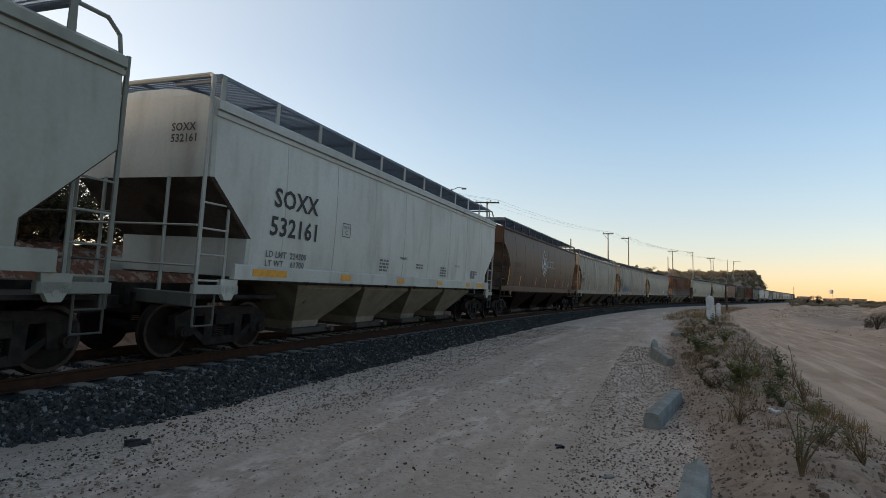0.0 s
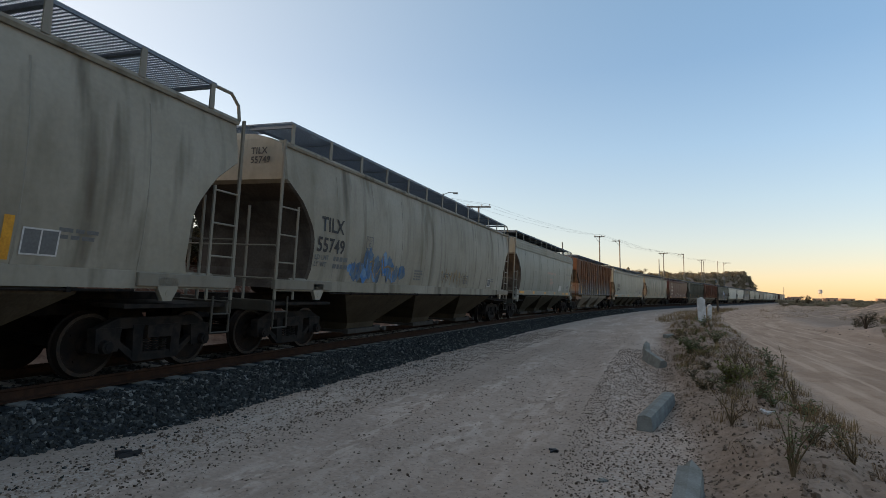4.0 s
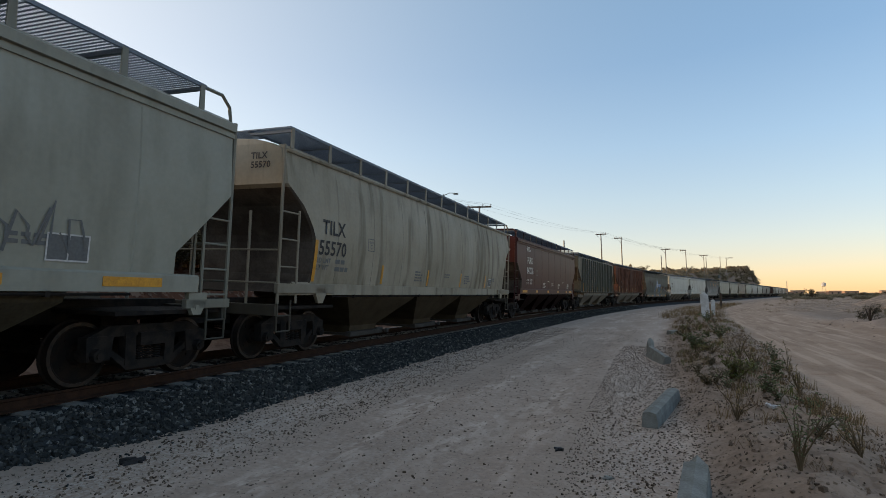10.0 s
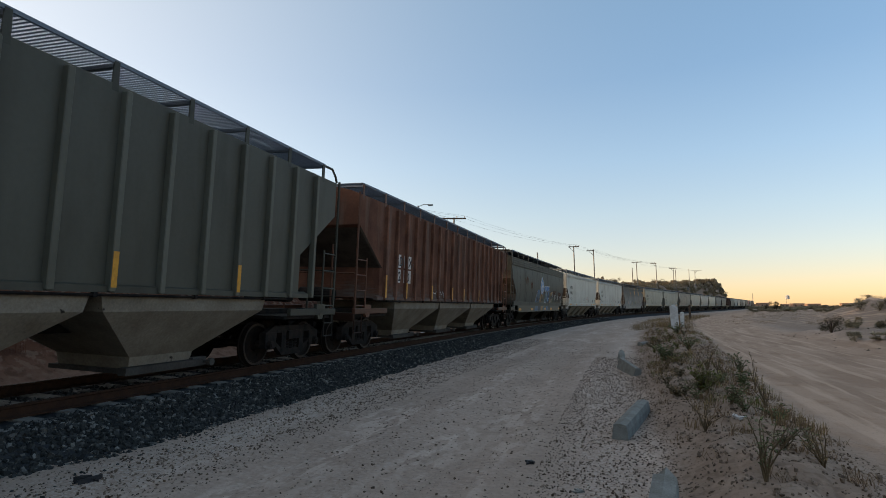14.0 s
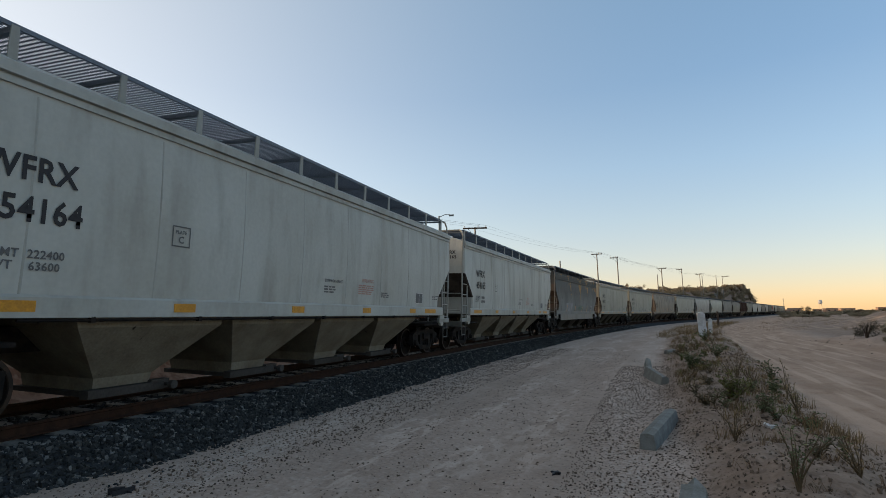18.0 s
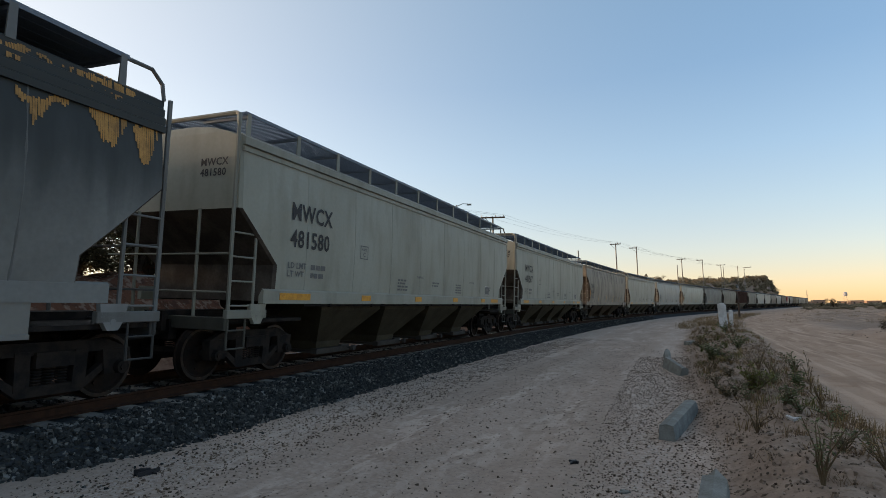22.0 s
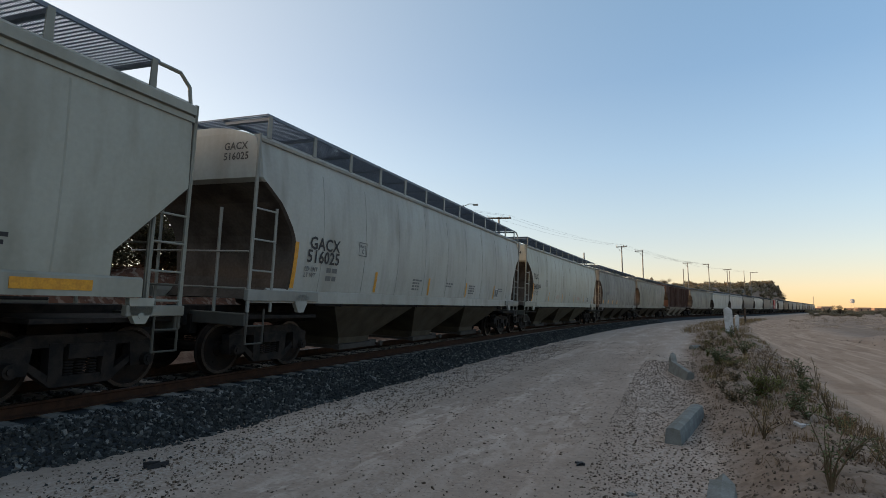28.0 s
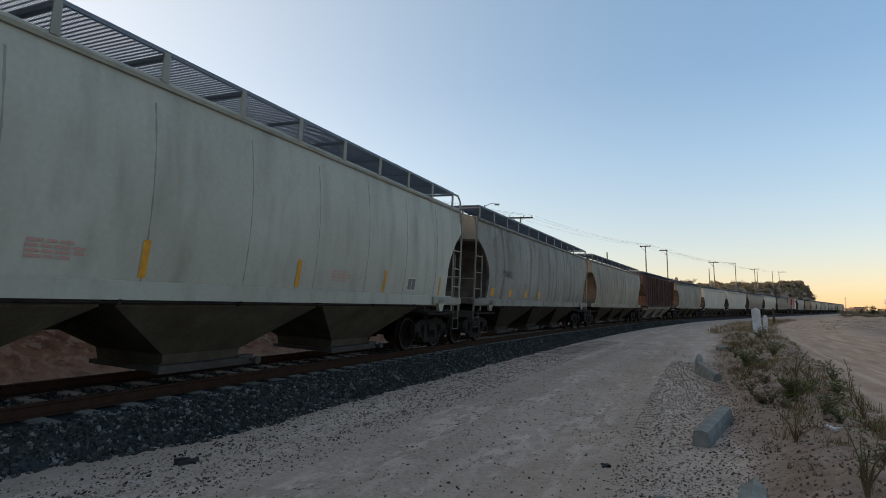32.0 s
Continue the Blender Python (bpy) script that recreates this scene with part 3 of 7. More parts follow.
def body_shape(bm, kind, half):
    SILL, EAVE = SILLS[kind], EAVES[kind]
    ROOF = EAVE + 0.28
    zs = [SILL, 1.58, 1.76, 1.95, 2.08, 2.3, 2.45, 2.6, 2.75, 3.0, 3.06, 3.18, 3.35, 3.48, 3.55, 3.8, 4.05, EAVE]
    loops = []
    for z in zs:
        w, h, e = side_x(kind, z), half - inset(kind, z), half - inset(kind, z, True)
        c = 0.05
        loops.append([(w - c, -h, z), (w, -h + c, z), (w, e - c, z), (w - c, e, z), (-w + c, e, z), (-w, e - c, z), (-w, -h + c, z), (-w + c, -h, z)])
    for k, (dx, z) in enumerate(((0.28, EAVE + 0.12), (0.7, EAVE + 0.23), (1.15, ROOF))):
        w, h = side_x(kind, EAVE) - dx, half - 0.02 * k
        c = 0.05
        loops.append([(w - c, -h, z), (w, -h + c, z), (w, h - c, z), (w - c, h, z), (-w + c, h, z), (-w, h - c, z), (-w, -h + c, z), (-w + c, -h, z)])
    rings(bm, loops)


def fascia_shape(bm, kind, half, deep=False):
    SILL, EAVE = SILLS[kind], EAVES[kind]
    w = side_x(kind, EAVE)
    if deep:      # four ledges, one above the other
        foot = EAVE - 0.47
        for q in (1, -1):
            prism(bm, [(q * (side_x(kind, foot) - 0.06), foot)] + [(q * (side_x(kind, foot + 0.13 * i) + 0.02 + dx), foot + 0.13 * i + dz) for i in range(4) for dx, dz in ((0.025, 0.0), (0.03, 0.09), (0.0, 0.105))] + [(q * (w - 0.15), EAVE + 0.11)], -half + 0.02, half - 0.02, "y")
        return
    if kind == "round":
        for q in (1, -1):
            prism(bm, [(q * (w - 0.02), EAVE - 0.05), (q * (w + 0.05), EAVE - 0.05), (q * (w + 0.07), EAVE), (q * (w + 0.03), EAVE + 0.06), (q * (w - 0.15), EAVE + 0.09)], -half + 0.02, half - 0.02, "y")
    else:
        for q in (1, -1):
            prism(bm, [(q * (w - 0.03), EAVE - 0.25), (q * (w + 0.045), EAVE - 0.25), (q * (w + 0.05), EAVE - 0.18), (q * (w + 0.012), EAVE - 0.17), (q * (w + 0.012), EAVE - 0.15), (q * (w + 0.07), EAVE - 0.14), (q * (w + 0.07), EAVE - 0.01), (q * (w - 0.15), EAVE + 0.11)], -half + 0.02, half - 0.02, "y")


def seam_shape(bm, kind, half):
    """A thin weld seam up the side."""
    SILL, EAVE = SILLS[kind], EAVES[kind]
    zs = [SILL + 0.02, 1.7, 2.1, 2.6, 3.1, 3.6, EAVE - 0.3]
    rings(bm, [[(side_x(kind, z) + 0.0, -0.018, z), (side_x(kind, z) + 0.007, 0.0, z), (side_x(kind, z) + 0.0, 0.018, z)] for z in zs])


def rib_shape(bm):
    box(bm, 1.46, 1.585, -0.05, 0.05, 1.50, 4.34)
    bmesh.ops.bevel(bm, geom=bm.edges[:], offset=0.012, segments=1, affect="EDGES")


def sill_shape(bm, kind, half):
    SILL, EAVE = SILLS[kind], EAVES[kind]
    w = side_x(kind, SILL)
    h = half - inset(kind, SILL) + 0.3
    for q in (1, -1):
        prism(bm, [(q * (w - 0.06), SILL - 0.04), (q * (w + 0.05), SILL - 0.04), (q * (w + 0.05), SILL + (0.20 if kind != "ribbed" else 0.05)), (q * (w + 0.012), SILL + (0.23 if kind != "ribbed" else 0.07)), (q * (w - 0.06), SILL + 0.1)], -h, h, "y")


def grating_shape(bm, length, width):
    """An open walkway grating: long bars on edge, thin cross bars, edge strips."""
    n = int(width / 0.046)
    for j in range(n + 1):
        x = -width / 2 + width * j / n
        e = 0.015 if j in (0, n) else 0.0055
        box(bm, x - e, x + e, -length / 2, length / 2, -0.03 if j in (0, n) else 0.016, 0.026)
    m = int(length / 0.075)
    for i in range(m + 1):
        y = -length / 2 + length * i / m
        box(bm, -width / 2, width / 2, y - 0.004, y + 0.004, 0.0, 0.02)


def plank_shape(bm, length, width):
    """A walkway of solid pressed planks with raised edges."""
    for j in range(4):
        x = -width / 2 + width * j / 4
        box(bm, x + 0.004, x + width / 4 - 0.004, -length / 2, length / 2, 0.0, 0.02)
    for x in (-width / 2, width / 2):
        box(bm, x - 0.015, x + 0.015, -length / 2, length / 2, -0.035, 0.028)


def bracket_shape(bm):
    prism(bm, [(-0.055, -0.42), (0.055, -0.42), (0.045, 0.0), (-0.045, 0.0)], -0.012, 0.012, "x")


def bearer_shape(bm):
    box(bm, -1.06, -0.02, -0.035, 0.035, -0.085, -0.032)


def hatch_shape(bm, half):
    box(bm, -0.36, 0.36, -half, half, 0.0, 0.13)


def bar_shape(bm, pts, r):
    tube(bm, pts, r, 6)


def chute_shape(bm, top, foot):
    """A hopper bay that narrows on all four sides down to its outlet."""
    def loop(x, y, z):
        return [(x, -y, z), (x, y, z), (-x, y, z), (-x, -y, z)]
    rings(bm, [loop(1.44, top / 2, 1.44), loop(1.42, top / 2 - 0.06, 1.22), loop(0.78, foot, 0.46), loop(0.74, foot - 0.03, 0.25)])


def gate_shape(bm, foot):
    """Sliding outlet gate in its frame, with the bolted rim round it."""
    box(bm, -0.82, 0.82, -foot - 0.06, foot + 0.06, 0.20, 0.27)
    box(bm, 0.74, 0.90, -foot - 0.14, foot + 0.14, 0.19, 0.31)


def capstan_shape(bm, foot):
    tube(bm, [(0.5, foot + 0.2, 0.26), (1.02, foot + 0.2, 0.26)], 0.03)
    disc(bm, 0.98, 1.06, foot + 0.2, 0.26, 0.07, 10)
    box(bm, 0.70, 0.84, foot - 0.05, foot + 0.3, 0.19, 0.34)


def sill_pipe_shape(bm, kind, half):
    """The brake pipe under the side sill, on its hangers."""
    w, z, h = side_x(kind, SILLS[kind]) + 0.02, SILLS[kind] - 0.075, half - 1.9
    tube(bm, [(w, -h, z), (w, h, z)], 0.02, 5)
    for i in range(7):
        y = -h + 2 * h * (i + 0.5) / 7
        box(bm, w - 0.03, w + 0.03, y - 0.03, y + 0.03, z - 0.03, z + 0.045)


def frame_shape(bm):
    """A truck's cast side frame, with its windows left open."""
    a, b = 0.985, 1.10
    prism(bm, [(-1.05, 0.60), (-0.75, 0.70), (0.75, 0.70), (1.05, 0.60), (1.05, 0.72), (0.72, 0.86), (-0.72, 0.86), (-1.05, 0.72)], a, b)
    prism(bm, [(-0.75, 0.48), (-0.40, 0.20), (0.40, 0.20), (0.75, 0.48), (0.78, 0.60), (0.40, 0.33), (-0.40, 0.33), (-0.78, 0.60)], a, b)
    for q in (1, -1):
        prism(bm, [(q * 0.26, 0.28), (q * 0.44, 0.28), (q * 0.46, 0.75), (q * 0.28, 0.75)], a - 0.02, b + 0.01)
        prism(bm, [(q * 0.70, 0.38), (q * 1.06, 0.38), (q * 1.08, 0.72), (q * 0.66, 0.72)], a - 0.03, b + 0.02)


def bolster_shape(bm):
    box(bm, -1.16, 1.16, -0.24, 0.24, 0.55, 0.74)
    box(bm, -0.4, 0.4, -0.3, 0.3, 0.72, 0.95)


def spring_shape(bm):
    for i in range(6):
        z = 0.335 + i * 0.037
        for y in (-0.16, 0.0, 0.16):
            rings(bm, [[(1.04 + r * math.cos(math.tau * j / 8), y + r * math.sin(math.tau * j / 8), z + dz) for j in range(8)] for r, dz in ((0.06, 0.0), (0.072, 0.012), (0.06, 0.024))])


def bearing_shape(bm):
    disc(bm, 1.06, 1.20, 0, 0.46, 0.105, 12, 0.09)
    disc(bm, 1.20, 1.22, 0, 0.46, 0.05, 8)


def axle_shape(bm):
    disc(bm, -1.05, 1.05, 0, 0, 0.085, 10)


def wheel_shape(bm):
    prof = [(0.68, 0.12), (0.70, 0.36), (0.665, 0.385), (0.665, 0.485), (0.69, 0.485), (0.705, 0.46), (0.80, 0.452), (0.80, 0.385), (0.765, 0.36), (0.755, 0.15), (0.82, 0.13), (0.82, 0.0)]
    n = 28
    rings(bm, [[(x, r * math.cos(math.tau * j / n), r * math.sin(math.tau * j / n)) for j in range(n)] for x, r in prof[:-1]], cap=True)
    for j in range(4):
        a = math.tau * j / 4
        disc(bm, 0.755, 0.775, 0.26 * math.cos(a), 0.26 * math.sin(a), 0.03, 6)


def tread_shape(bm):
    n = 28
    rings(bm, [[(x, r * math.cos(math.tau * j / n), r * math.sin(math.tau * j / n)) for j in range(n)] for x, r in ((0.802, 0.40), (0.804, 0.40), (0.804, 0.448), (0.802, 0.448), (0.802, 0.40))], cap=False)


def coupler_shape(bm):
    box(bm, -0.08, 0.08, -0.85, 0.1, 0.78, 0.98)
    prism(bm, [(-0.14, -1.12), (0.02, -1.18), (0.16, -1.05), (0.14, -0.8), (-0.14, -0.8)], 0.72, 1.02, "z")
    box(bm, -0.3, 0.3, -0.16, 0.0, 0.7, 1.05)


def centre_sill_shape(bm, half):
    box(bm, -0.22, 0.22, -half - 0.25, half + 0.25, 0.85, 1.2)


def beam_shape(bm):
    box(bm, -1.5, 1.5, -0.12, 0.0, 0.90, 1.12)
    bmesh.ops.bevel(bm, geom=bm.edges[:], offset=0.012, segments=1, affect="EDGES")


def deck_shape(bm):
    box(bm, -1.45, 1.45, 0.0, 2.0, 1.02, 1.08)


def corner_sill_shape(bm, kind):
    """The short side sill of an end platform."""
    za, zb = (1.10, 1.25) if kind != "round" else (1.34, 1.54)
    box(bm, -0.05, 0.05, -0.12, 1.9 if kind in ("round", "ribbed") else 0.85, za, zb)
    bmesh.ops.bevel(bm, geom=bm.edges[:], offset=0.01, segments=1, affect="EDGES")


def pad_shape(bm):
    """Jacking pad with its hole, hanging under the sill."""
    prism(bm, [(-0.2, 1.38), (-0.18, 1.2), (-0.08, 1.03), (0.08, 1.03), (0.18, 1.2), (0.2, 1.38)], 1.47, 1.55)
    disc(bm, 1.548, 1.556, 0, 1.14, 0.045, 10)


def tank_shape(bm):
    n = 14
    rings(bm, [[(x, 1.2 + r * math.cos(math.tau * j / n), 1.6 + r * math.sin(math.tau * j / n)) for j in range(n)] for x, r in ((-1.1, 0.12), (-1.05, 0.22), (0.05, 0.22), (0.1, 0.12))])


def step_shape(bm):
    for y in (0.0, 0.42):
        tube(bm, [(1.5, y, 1.2), (1.5, y, 0.58)], 0.02)
    for z in (0.59, 0.9):
        tube(bm, [(1.5, 0.0, z), (1.5, 0.42, z)], 0.016)


def text_mesh(key, text, size, kind, y, z, mat, squeeze=1.0, end=None):
    """Lettering laid on the side (or on the end plate at y = end), as flat raised marks."""
    key = ("lettering", text, size, kind, y, z, mat.name, end, squeeze)
    if key in MESHES:
        return MESHES[key]
    c = bpy.data.curves.new("lettering", "FONT")
    c.body, c.size, c.space_character, c.space_line = text, size, 1.06, 1.0
    c.resolution_u, c.offset = 2, size * 0.022
    ob = bpy.data.objects.new("lettering", c)
    scene.collection.objects.link(ob)
    bpy.context.view_layer.update()
    d = bpy.data.meshes.new_from_object(ob.evaluated_get(bpy.context.evaluated_depsgraph_get()))
    bpy.data.objects.remove(ob)
    for v in d.vertices:
        a, b = v.co.x * squeeze, v.co.y
        if end is None:
            v.co = (side_x(kind, z + b) + 0.012, y + a, z + b)
        else:
            v.co = (y + a, end - 0.012, z + b)
    d.materials.clear()
    d.materials.append(mat)
    MESHES[key] = d
    return d


def plate_on_side(bm, kind, outline, lift=0.008):
    """A thin painted or stuck-on shape that follows the side; outline in (y, z)."""
    vs = [bm.verts.new((side_x(kind, z) + lift, y, z)) for y, z in outline]
    bm.faces.new(vs)


def stripe_shape(bm, kind, y, z, w, h):
    n = 4
    a = [bm.verts.new((side_x(kind, z + h * i / n) + 0.009, y, z + h * i / n)) for i in range(n + 1)]
    b = [bm.verts.new((side_x(kind, z + h * i / n) + 0.009, y + w, z + h * i / n)) for i in range(n + 1)]
    for i in range(n):
        bm.faces.new((a[i], b[i], b[i + 1], a[i + 1]))


def bars_shape(bm, kind, y, z, w, lines, h, seed):
    """Unreadable small lettering as short bars."""
    r = random.Random(seed)
    for i in range(lines):
        x = y
        while x < y + w * r.uniform(0.75, 1.0):
            d = r.uniform(0.08, 0.2)
            stripe = [(x, z - i * h * 1.7), (x + d, z - i * h * 1.7), (x + d, z - i * h * 1.7 + h), (x, z - i * h * 1.7 + h)]
            plate_on_side(bm, kind, stripe, 0.009)
            x += d + 0.035


def ladder(parent, color, x, y0, y1, z0, z1, rungs, top=None):
    """A ladder on the side: two rails, rungs between. Its rungs are parts of their own."""
    ob = put("ladder", mesh(("ladder", x, y0, y1, z0, z1, top), M_PAINT, lambda bm: (tube(bm, [(x, y0, z0), (x, y0, top or z1)], 0.035, 6), tube(bm, [(x, y1, z0), (x, y1, z1)], 0.028, 6))), parent, color=color)
    for i in range(rungs):
        z = z0 + 0.18 + (z1 - z0 - 0.25) * i / max(1, rungs - 1)
        put("rung", mesh(("rung", y1 - y0), M_PAINT, bar_shape, [(0, 0, 0), (0, y1 - y0, 0)], 0.018), ob, pose(x, y0, z), color=color)
    return ob


def hopper_car(kind, length, color, label, paint=None, near=True, chutes=3, chute=0.28, deep=False, ribs=(1.75, 0.885)):
    """A covered hopper car with its head end towards -y. Returns the car, with the list of its wheelsets."""
    paint = paint or M_PAINT
    half = round(length * 4) / 8
    SILL, EAVE = SILLS[kind], EAVES[kind]
    car = tagged(new("hopper_car"), label, "hopper car", "covered hopper cars of the freight train")
    light = tuple(min(0.62, c * 0.9) for c in color)
    # ladders, rails and brackets: colour lowered to stand for shade between cars
    trim = tuple(c * 0.8 for c in light)
    grime = tuple(c * 0.22 for c in light)
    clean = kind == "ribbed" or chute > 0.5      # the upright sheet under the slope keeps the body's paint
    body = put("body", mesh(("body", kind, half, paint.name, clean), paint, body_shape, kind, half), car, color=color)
    # end faces inside the recess take the sheet darkened for shade
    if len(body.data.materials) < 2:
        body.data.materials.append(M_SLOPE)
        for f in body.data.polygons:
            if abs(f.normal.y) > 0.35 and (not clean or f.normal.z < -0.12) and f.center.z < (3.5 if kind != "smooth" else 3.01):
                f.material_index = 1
    if kind != "ribbed":
        put("roof_edge", mesh(("roof_edge", kind, half, paint.name, deep), paint, fascia_shape, kind, half, deep), car, color=light)
    put("side_sill", mesh(("side_sill", kind, half, paint.name), paint, sill_shape, kind, half), car, color=light)
    put("centre_sill", mesh(("centre_sill", half), M_UNDER, centre_sill_shape, half), car)
    zg = WALKWAY
    for x in (0.93, -0.93):
        put("walkway_grating", mesh(("grating", half, deep), M_GRATE, plank_shape if deep else grating_shape, 2 * half - 0.76, 1.06), car, pose(x, -0.26, zg))
    for y, z in ((-half + 0.42, zg), (half - 0.94, zg)):
        put("end_grating", mesh(("end_grating",), M_GRATE, grating_shape, 0.6, 0.78), car, pose(0, y, z))
    put("roof_hatch", mesh(("roof_hatch", half), paint, hatch_shape, half - 0.8), car, pose(0, 0, EAVE + 0.26), color=color)
    nb = int(half * 2 / 1.42)
    for i in range(nb + 1):
        y = -half + 0.2 + (2 * half - 0.92) * i / nb
        put("walkway_bracket", mesh(("bracket",), M_PAINT, bracket_shape), car, pose(1.47, y, zg), color=trim)
        put("walkway_bearer", mesh(("bearer",), M_GRATE, bearer_shape), car, pose(1.47, y, zg))
    if kind == "ribbed":
        for i in range(20):
            y = -half + ribs[0] + ribs[1] * i
            if y > half - 0.75:
                break
            put("rib", mesh(("rib", paint.name), paint, rib_shape), car, pose(0, y, 0), color=tuple(c * 1.5 for c in color))
    else:
        n = {"round": 9, "bulged": 8, "tall": 9, "smooth": 8}[kind]
        for i in range(n):
            put("weld_seam", mesh(("seam", kind), M_PAINT, seam_shape, kind, half), car, pose(0, -half + 1.9 + (2 * half - 3.5 - 0.3 * (kind != "bulged")) * i / (n - 1), 0), color=tuple(c * {"round": 0.72, "bulged": 0.4, "tall": 0.6, "smooth": 0.9}[kind] for c in color))
    span = (2 * half - 5.2) / chutes
    for i in range(chutes):
        y = -half + 2.6 + span * (i + 0.5)
        foot = round(span * 0.18, 2)
        # chute colour: a browner share of the body's, under-car shade painted in
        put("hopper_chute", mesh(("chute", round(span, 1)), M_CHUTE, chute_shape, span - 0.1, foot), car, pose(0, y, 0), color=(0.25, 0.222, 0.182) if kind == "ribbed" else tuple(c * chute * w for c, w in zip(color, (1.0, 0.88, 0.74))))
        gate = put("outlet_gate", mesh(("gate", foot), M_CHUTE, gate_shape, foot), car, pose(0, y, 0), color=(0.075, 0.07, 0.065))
        if near:
            put("gate_capstan", mesh(("capstan", foot), M_CHUTE, capstan_shape, foot), gate, color=(0.09, 0.085, 0.08))
    if near and kind != "tall":
        put("sill_pipe", mesh(("sill_pipe", kind, half), M_UNDER, sill_pipe_shape, kind, half), car)
    wheelsets = []
    for q in (-1, 1):
        turn = 0 if q < 0 else 180
        end = pose(0, q * half, 0, 0, 0, turn)
        put("end_platform", mesh(("deck",), M_UNDER, deck_shape), car, end)
        put("end_beam", mesh(("beam",), M_PAINT, beam_shape), car, end, color=grime)
        for x in (-1.5, 1.5):
            put("corner_sill", mesh(("corner_sill", kind), M_PAINT, corner_sill_shape, kind), car, end @ pose(x, 0, 0), color=tuple(0.7 * q for q in light))
        put("coupler", mesh(("coupler",), M_UNDER, coupler_shape), car, end)
        if near:
            put("brake_tank" if q > 0 else "brake_cylinder", mesh(("tank",), M_UNDER, tank_shape), car, end)
            put("jacking_pad", mesh(("pad",), M_PAINT, pad_shape), car, pose(0, q * (half - (1.36 if kind == "round" else 0.62)), 0.1 if kind == "round" else -0.03), color=light)
            # corner post and side ladder on the camera's side, then the end rails
            y0, y1 = (-half - 0.06, -half + 0.52) if q < 0 else (half + 0.06, half - 0.52)
            ladder(car, trim, 1.50, y0, y1, 1.14, 2.65 if kind != "round" else 3.05, 4, EAVE + 0.05)
            put("step", mesh(("step",), M_PAINT, step_shape), car, pose(0, y0 if q < 0 else y0 - 0.42, 0), color=grime)
            for x in (0.75, -0.75):
                put("end_post", mesh(("end_post",), M_PAINT, bar_shape, [(0, -0.08, 1.08), (0, -0.08, 3.0)], 0.03), car, end @ pose(x, 0, 0), color=trim)
            for z in (1.55, 2.2):
                put("hand_rail", mesh(("hand_rail",), M_PAINT, bar_shape, [(-1.47, -0.1, 0), (1.47, -0.1, 0)], 0.02), car, end @ pose(0, 0, z), color=trim)
            # a bent pipe from the walkway down to the corner post
            if q > 0:
                put("grab_pipe", mesh(("rear_pipe", EAVE), M_PAINT, bar_shape, [(1.44, -0.66, 4.71), (1.44, -0.24, 4.72), (1.45, -0.06, 4.56), (1.47, -0.03, EAVE + 0.02)], 0.03), car, pose(0, half, 0), color=trim)
            elif kind in ("smooth", "tall"):
                put("grab_pipe", mesh(("grab_pipe",), M_PAINT, bar_shape, [(-1.2, 0.10, 4.73), (1.30, 0.08, 4.73), (1.44, 0.0, 4.66), (1.50, -0.06, 4.5), (1.50, -0.06, 4.25)], 0.04), car, end, color=trim)
        ty = q * (half - TRUCK)
        for x in (0, 180):
            fr = put("side_frame", mesh(("side_frame",), M_UNDER, frame_shape), car, pose(0, ty, 0, 0, 0, x))
            if near:
                put("spring_nest", mesh(("springs",), M_UNDER, spring_shape), fr)
                for d in (-AXLE, AXLE):
                    put("bearing_cap", mesh(("bearing",), M_UNDER, bearing_shape), fr, pose(0, d, 0))
        put("bolster", mesh(("bolster",), M_UNDER, bolster_shape), car, pose(0, ty, 0))
        for d in (-AXLE, AXLE):
            ws = put("wheelset", mesh(("axle",), M_UNDER, axle_shape), car, pose(0, ty + d, 0.46))
            for x in (0, 180):
                wh = put("wheel", mesh(("wheel",), M_WHEEL, wheel_shape), ws, pose(0, 0, 0, 0, 0, x))
                if near:
                    put("rim", mesh(("tread",), M_RIM, tread_shape), wh)
            wheelsets.append((ws, ty + d))
    return car, half, wheelsets


# reporting marks: along the side and height of the letters, the same of the number, size, width
MARKS = {"smooth": (1.65, 2.92, 1.62, 2.47, 0.47, 1.0), "55832": (1.13, 2.76, 1.05, 2.28, 0.35, 1.06), "540204": (1.02, 2.72, 1.3, 2.21, 0.37, 1.05), "WFRX": (1.36, 2.95, 1.38, 2.47, 0.41, 0.9), "FURX": (2.0, 3.04, 1.92, 2.48, 0.5, 0.85), "MWCX": (1.36, 3.0, 1.36, 2.47, 0.48, 0.86), "SOXX": (1.55, 2.76, 1.48, 2.22, 0.50, 1.0), "GACX": (1.45, 2.41, 1.40, 2.14, 0.36, 1.0), "TILX": (1.25, 2.66, 1.14, 2.2, 0.45, 0.95),
         "ADMX": (1.9, 2.50, 1.78, 2.05, 0.45, 0.95), "ribbed": (2.2, 2.62, 2.2, 2.16, 0.47, 1.0)}
RIB_MARKS = {"52507": (("AD", 1.95, 2.56), ("MX", 2.80, 2.58), ("52", 1.98, 2.08), ("50", 2.88, 2.1), ("7", 3.72, 2.12)),
             "52619": (("AD", 1.98, 2.70), ("MX", 2.86, 2.72), ("52", 2.0, 2.22), ("619", 2.80, 2.24))}
LIMITS = {"847276": ("224200", "61800"), "532161": ("224300", "61700"), "540204": ("221700", "64300"), "454164": ("222400", "63600")}


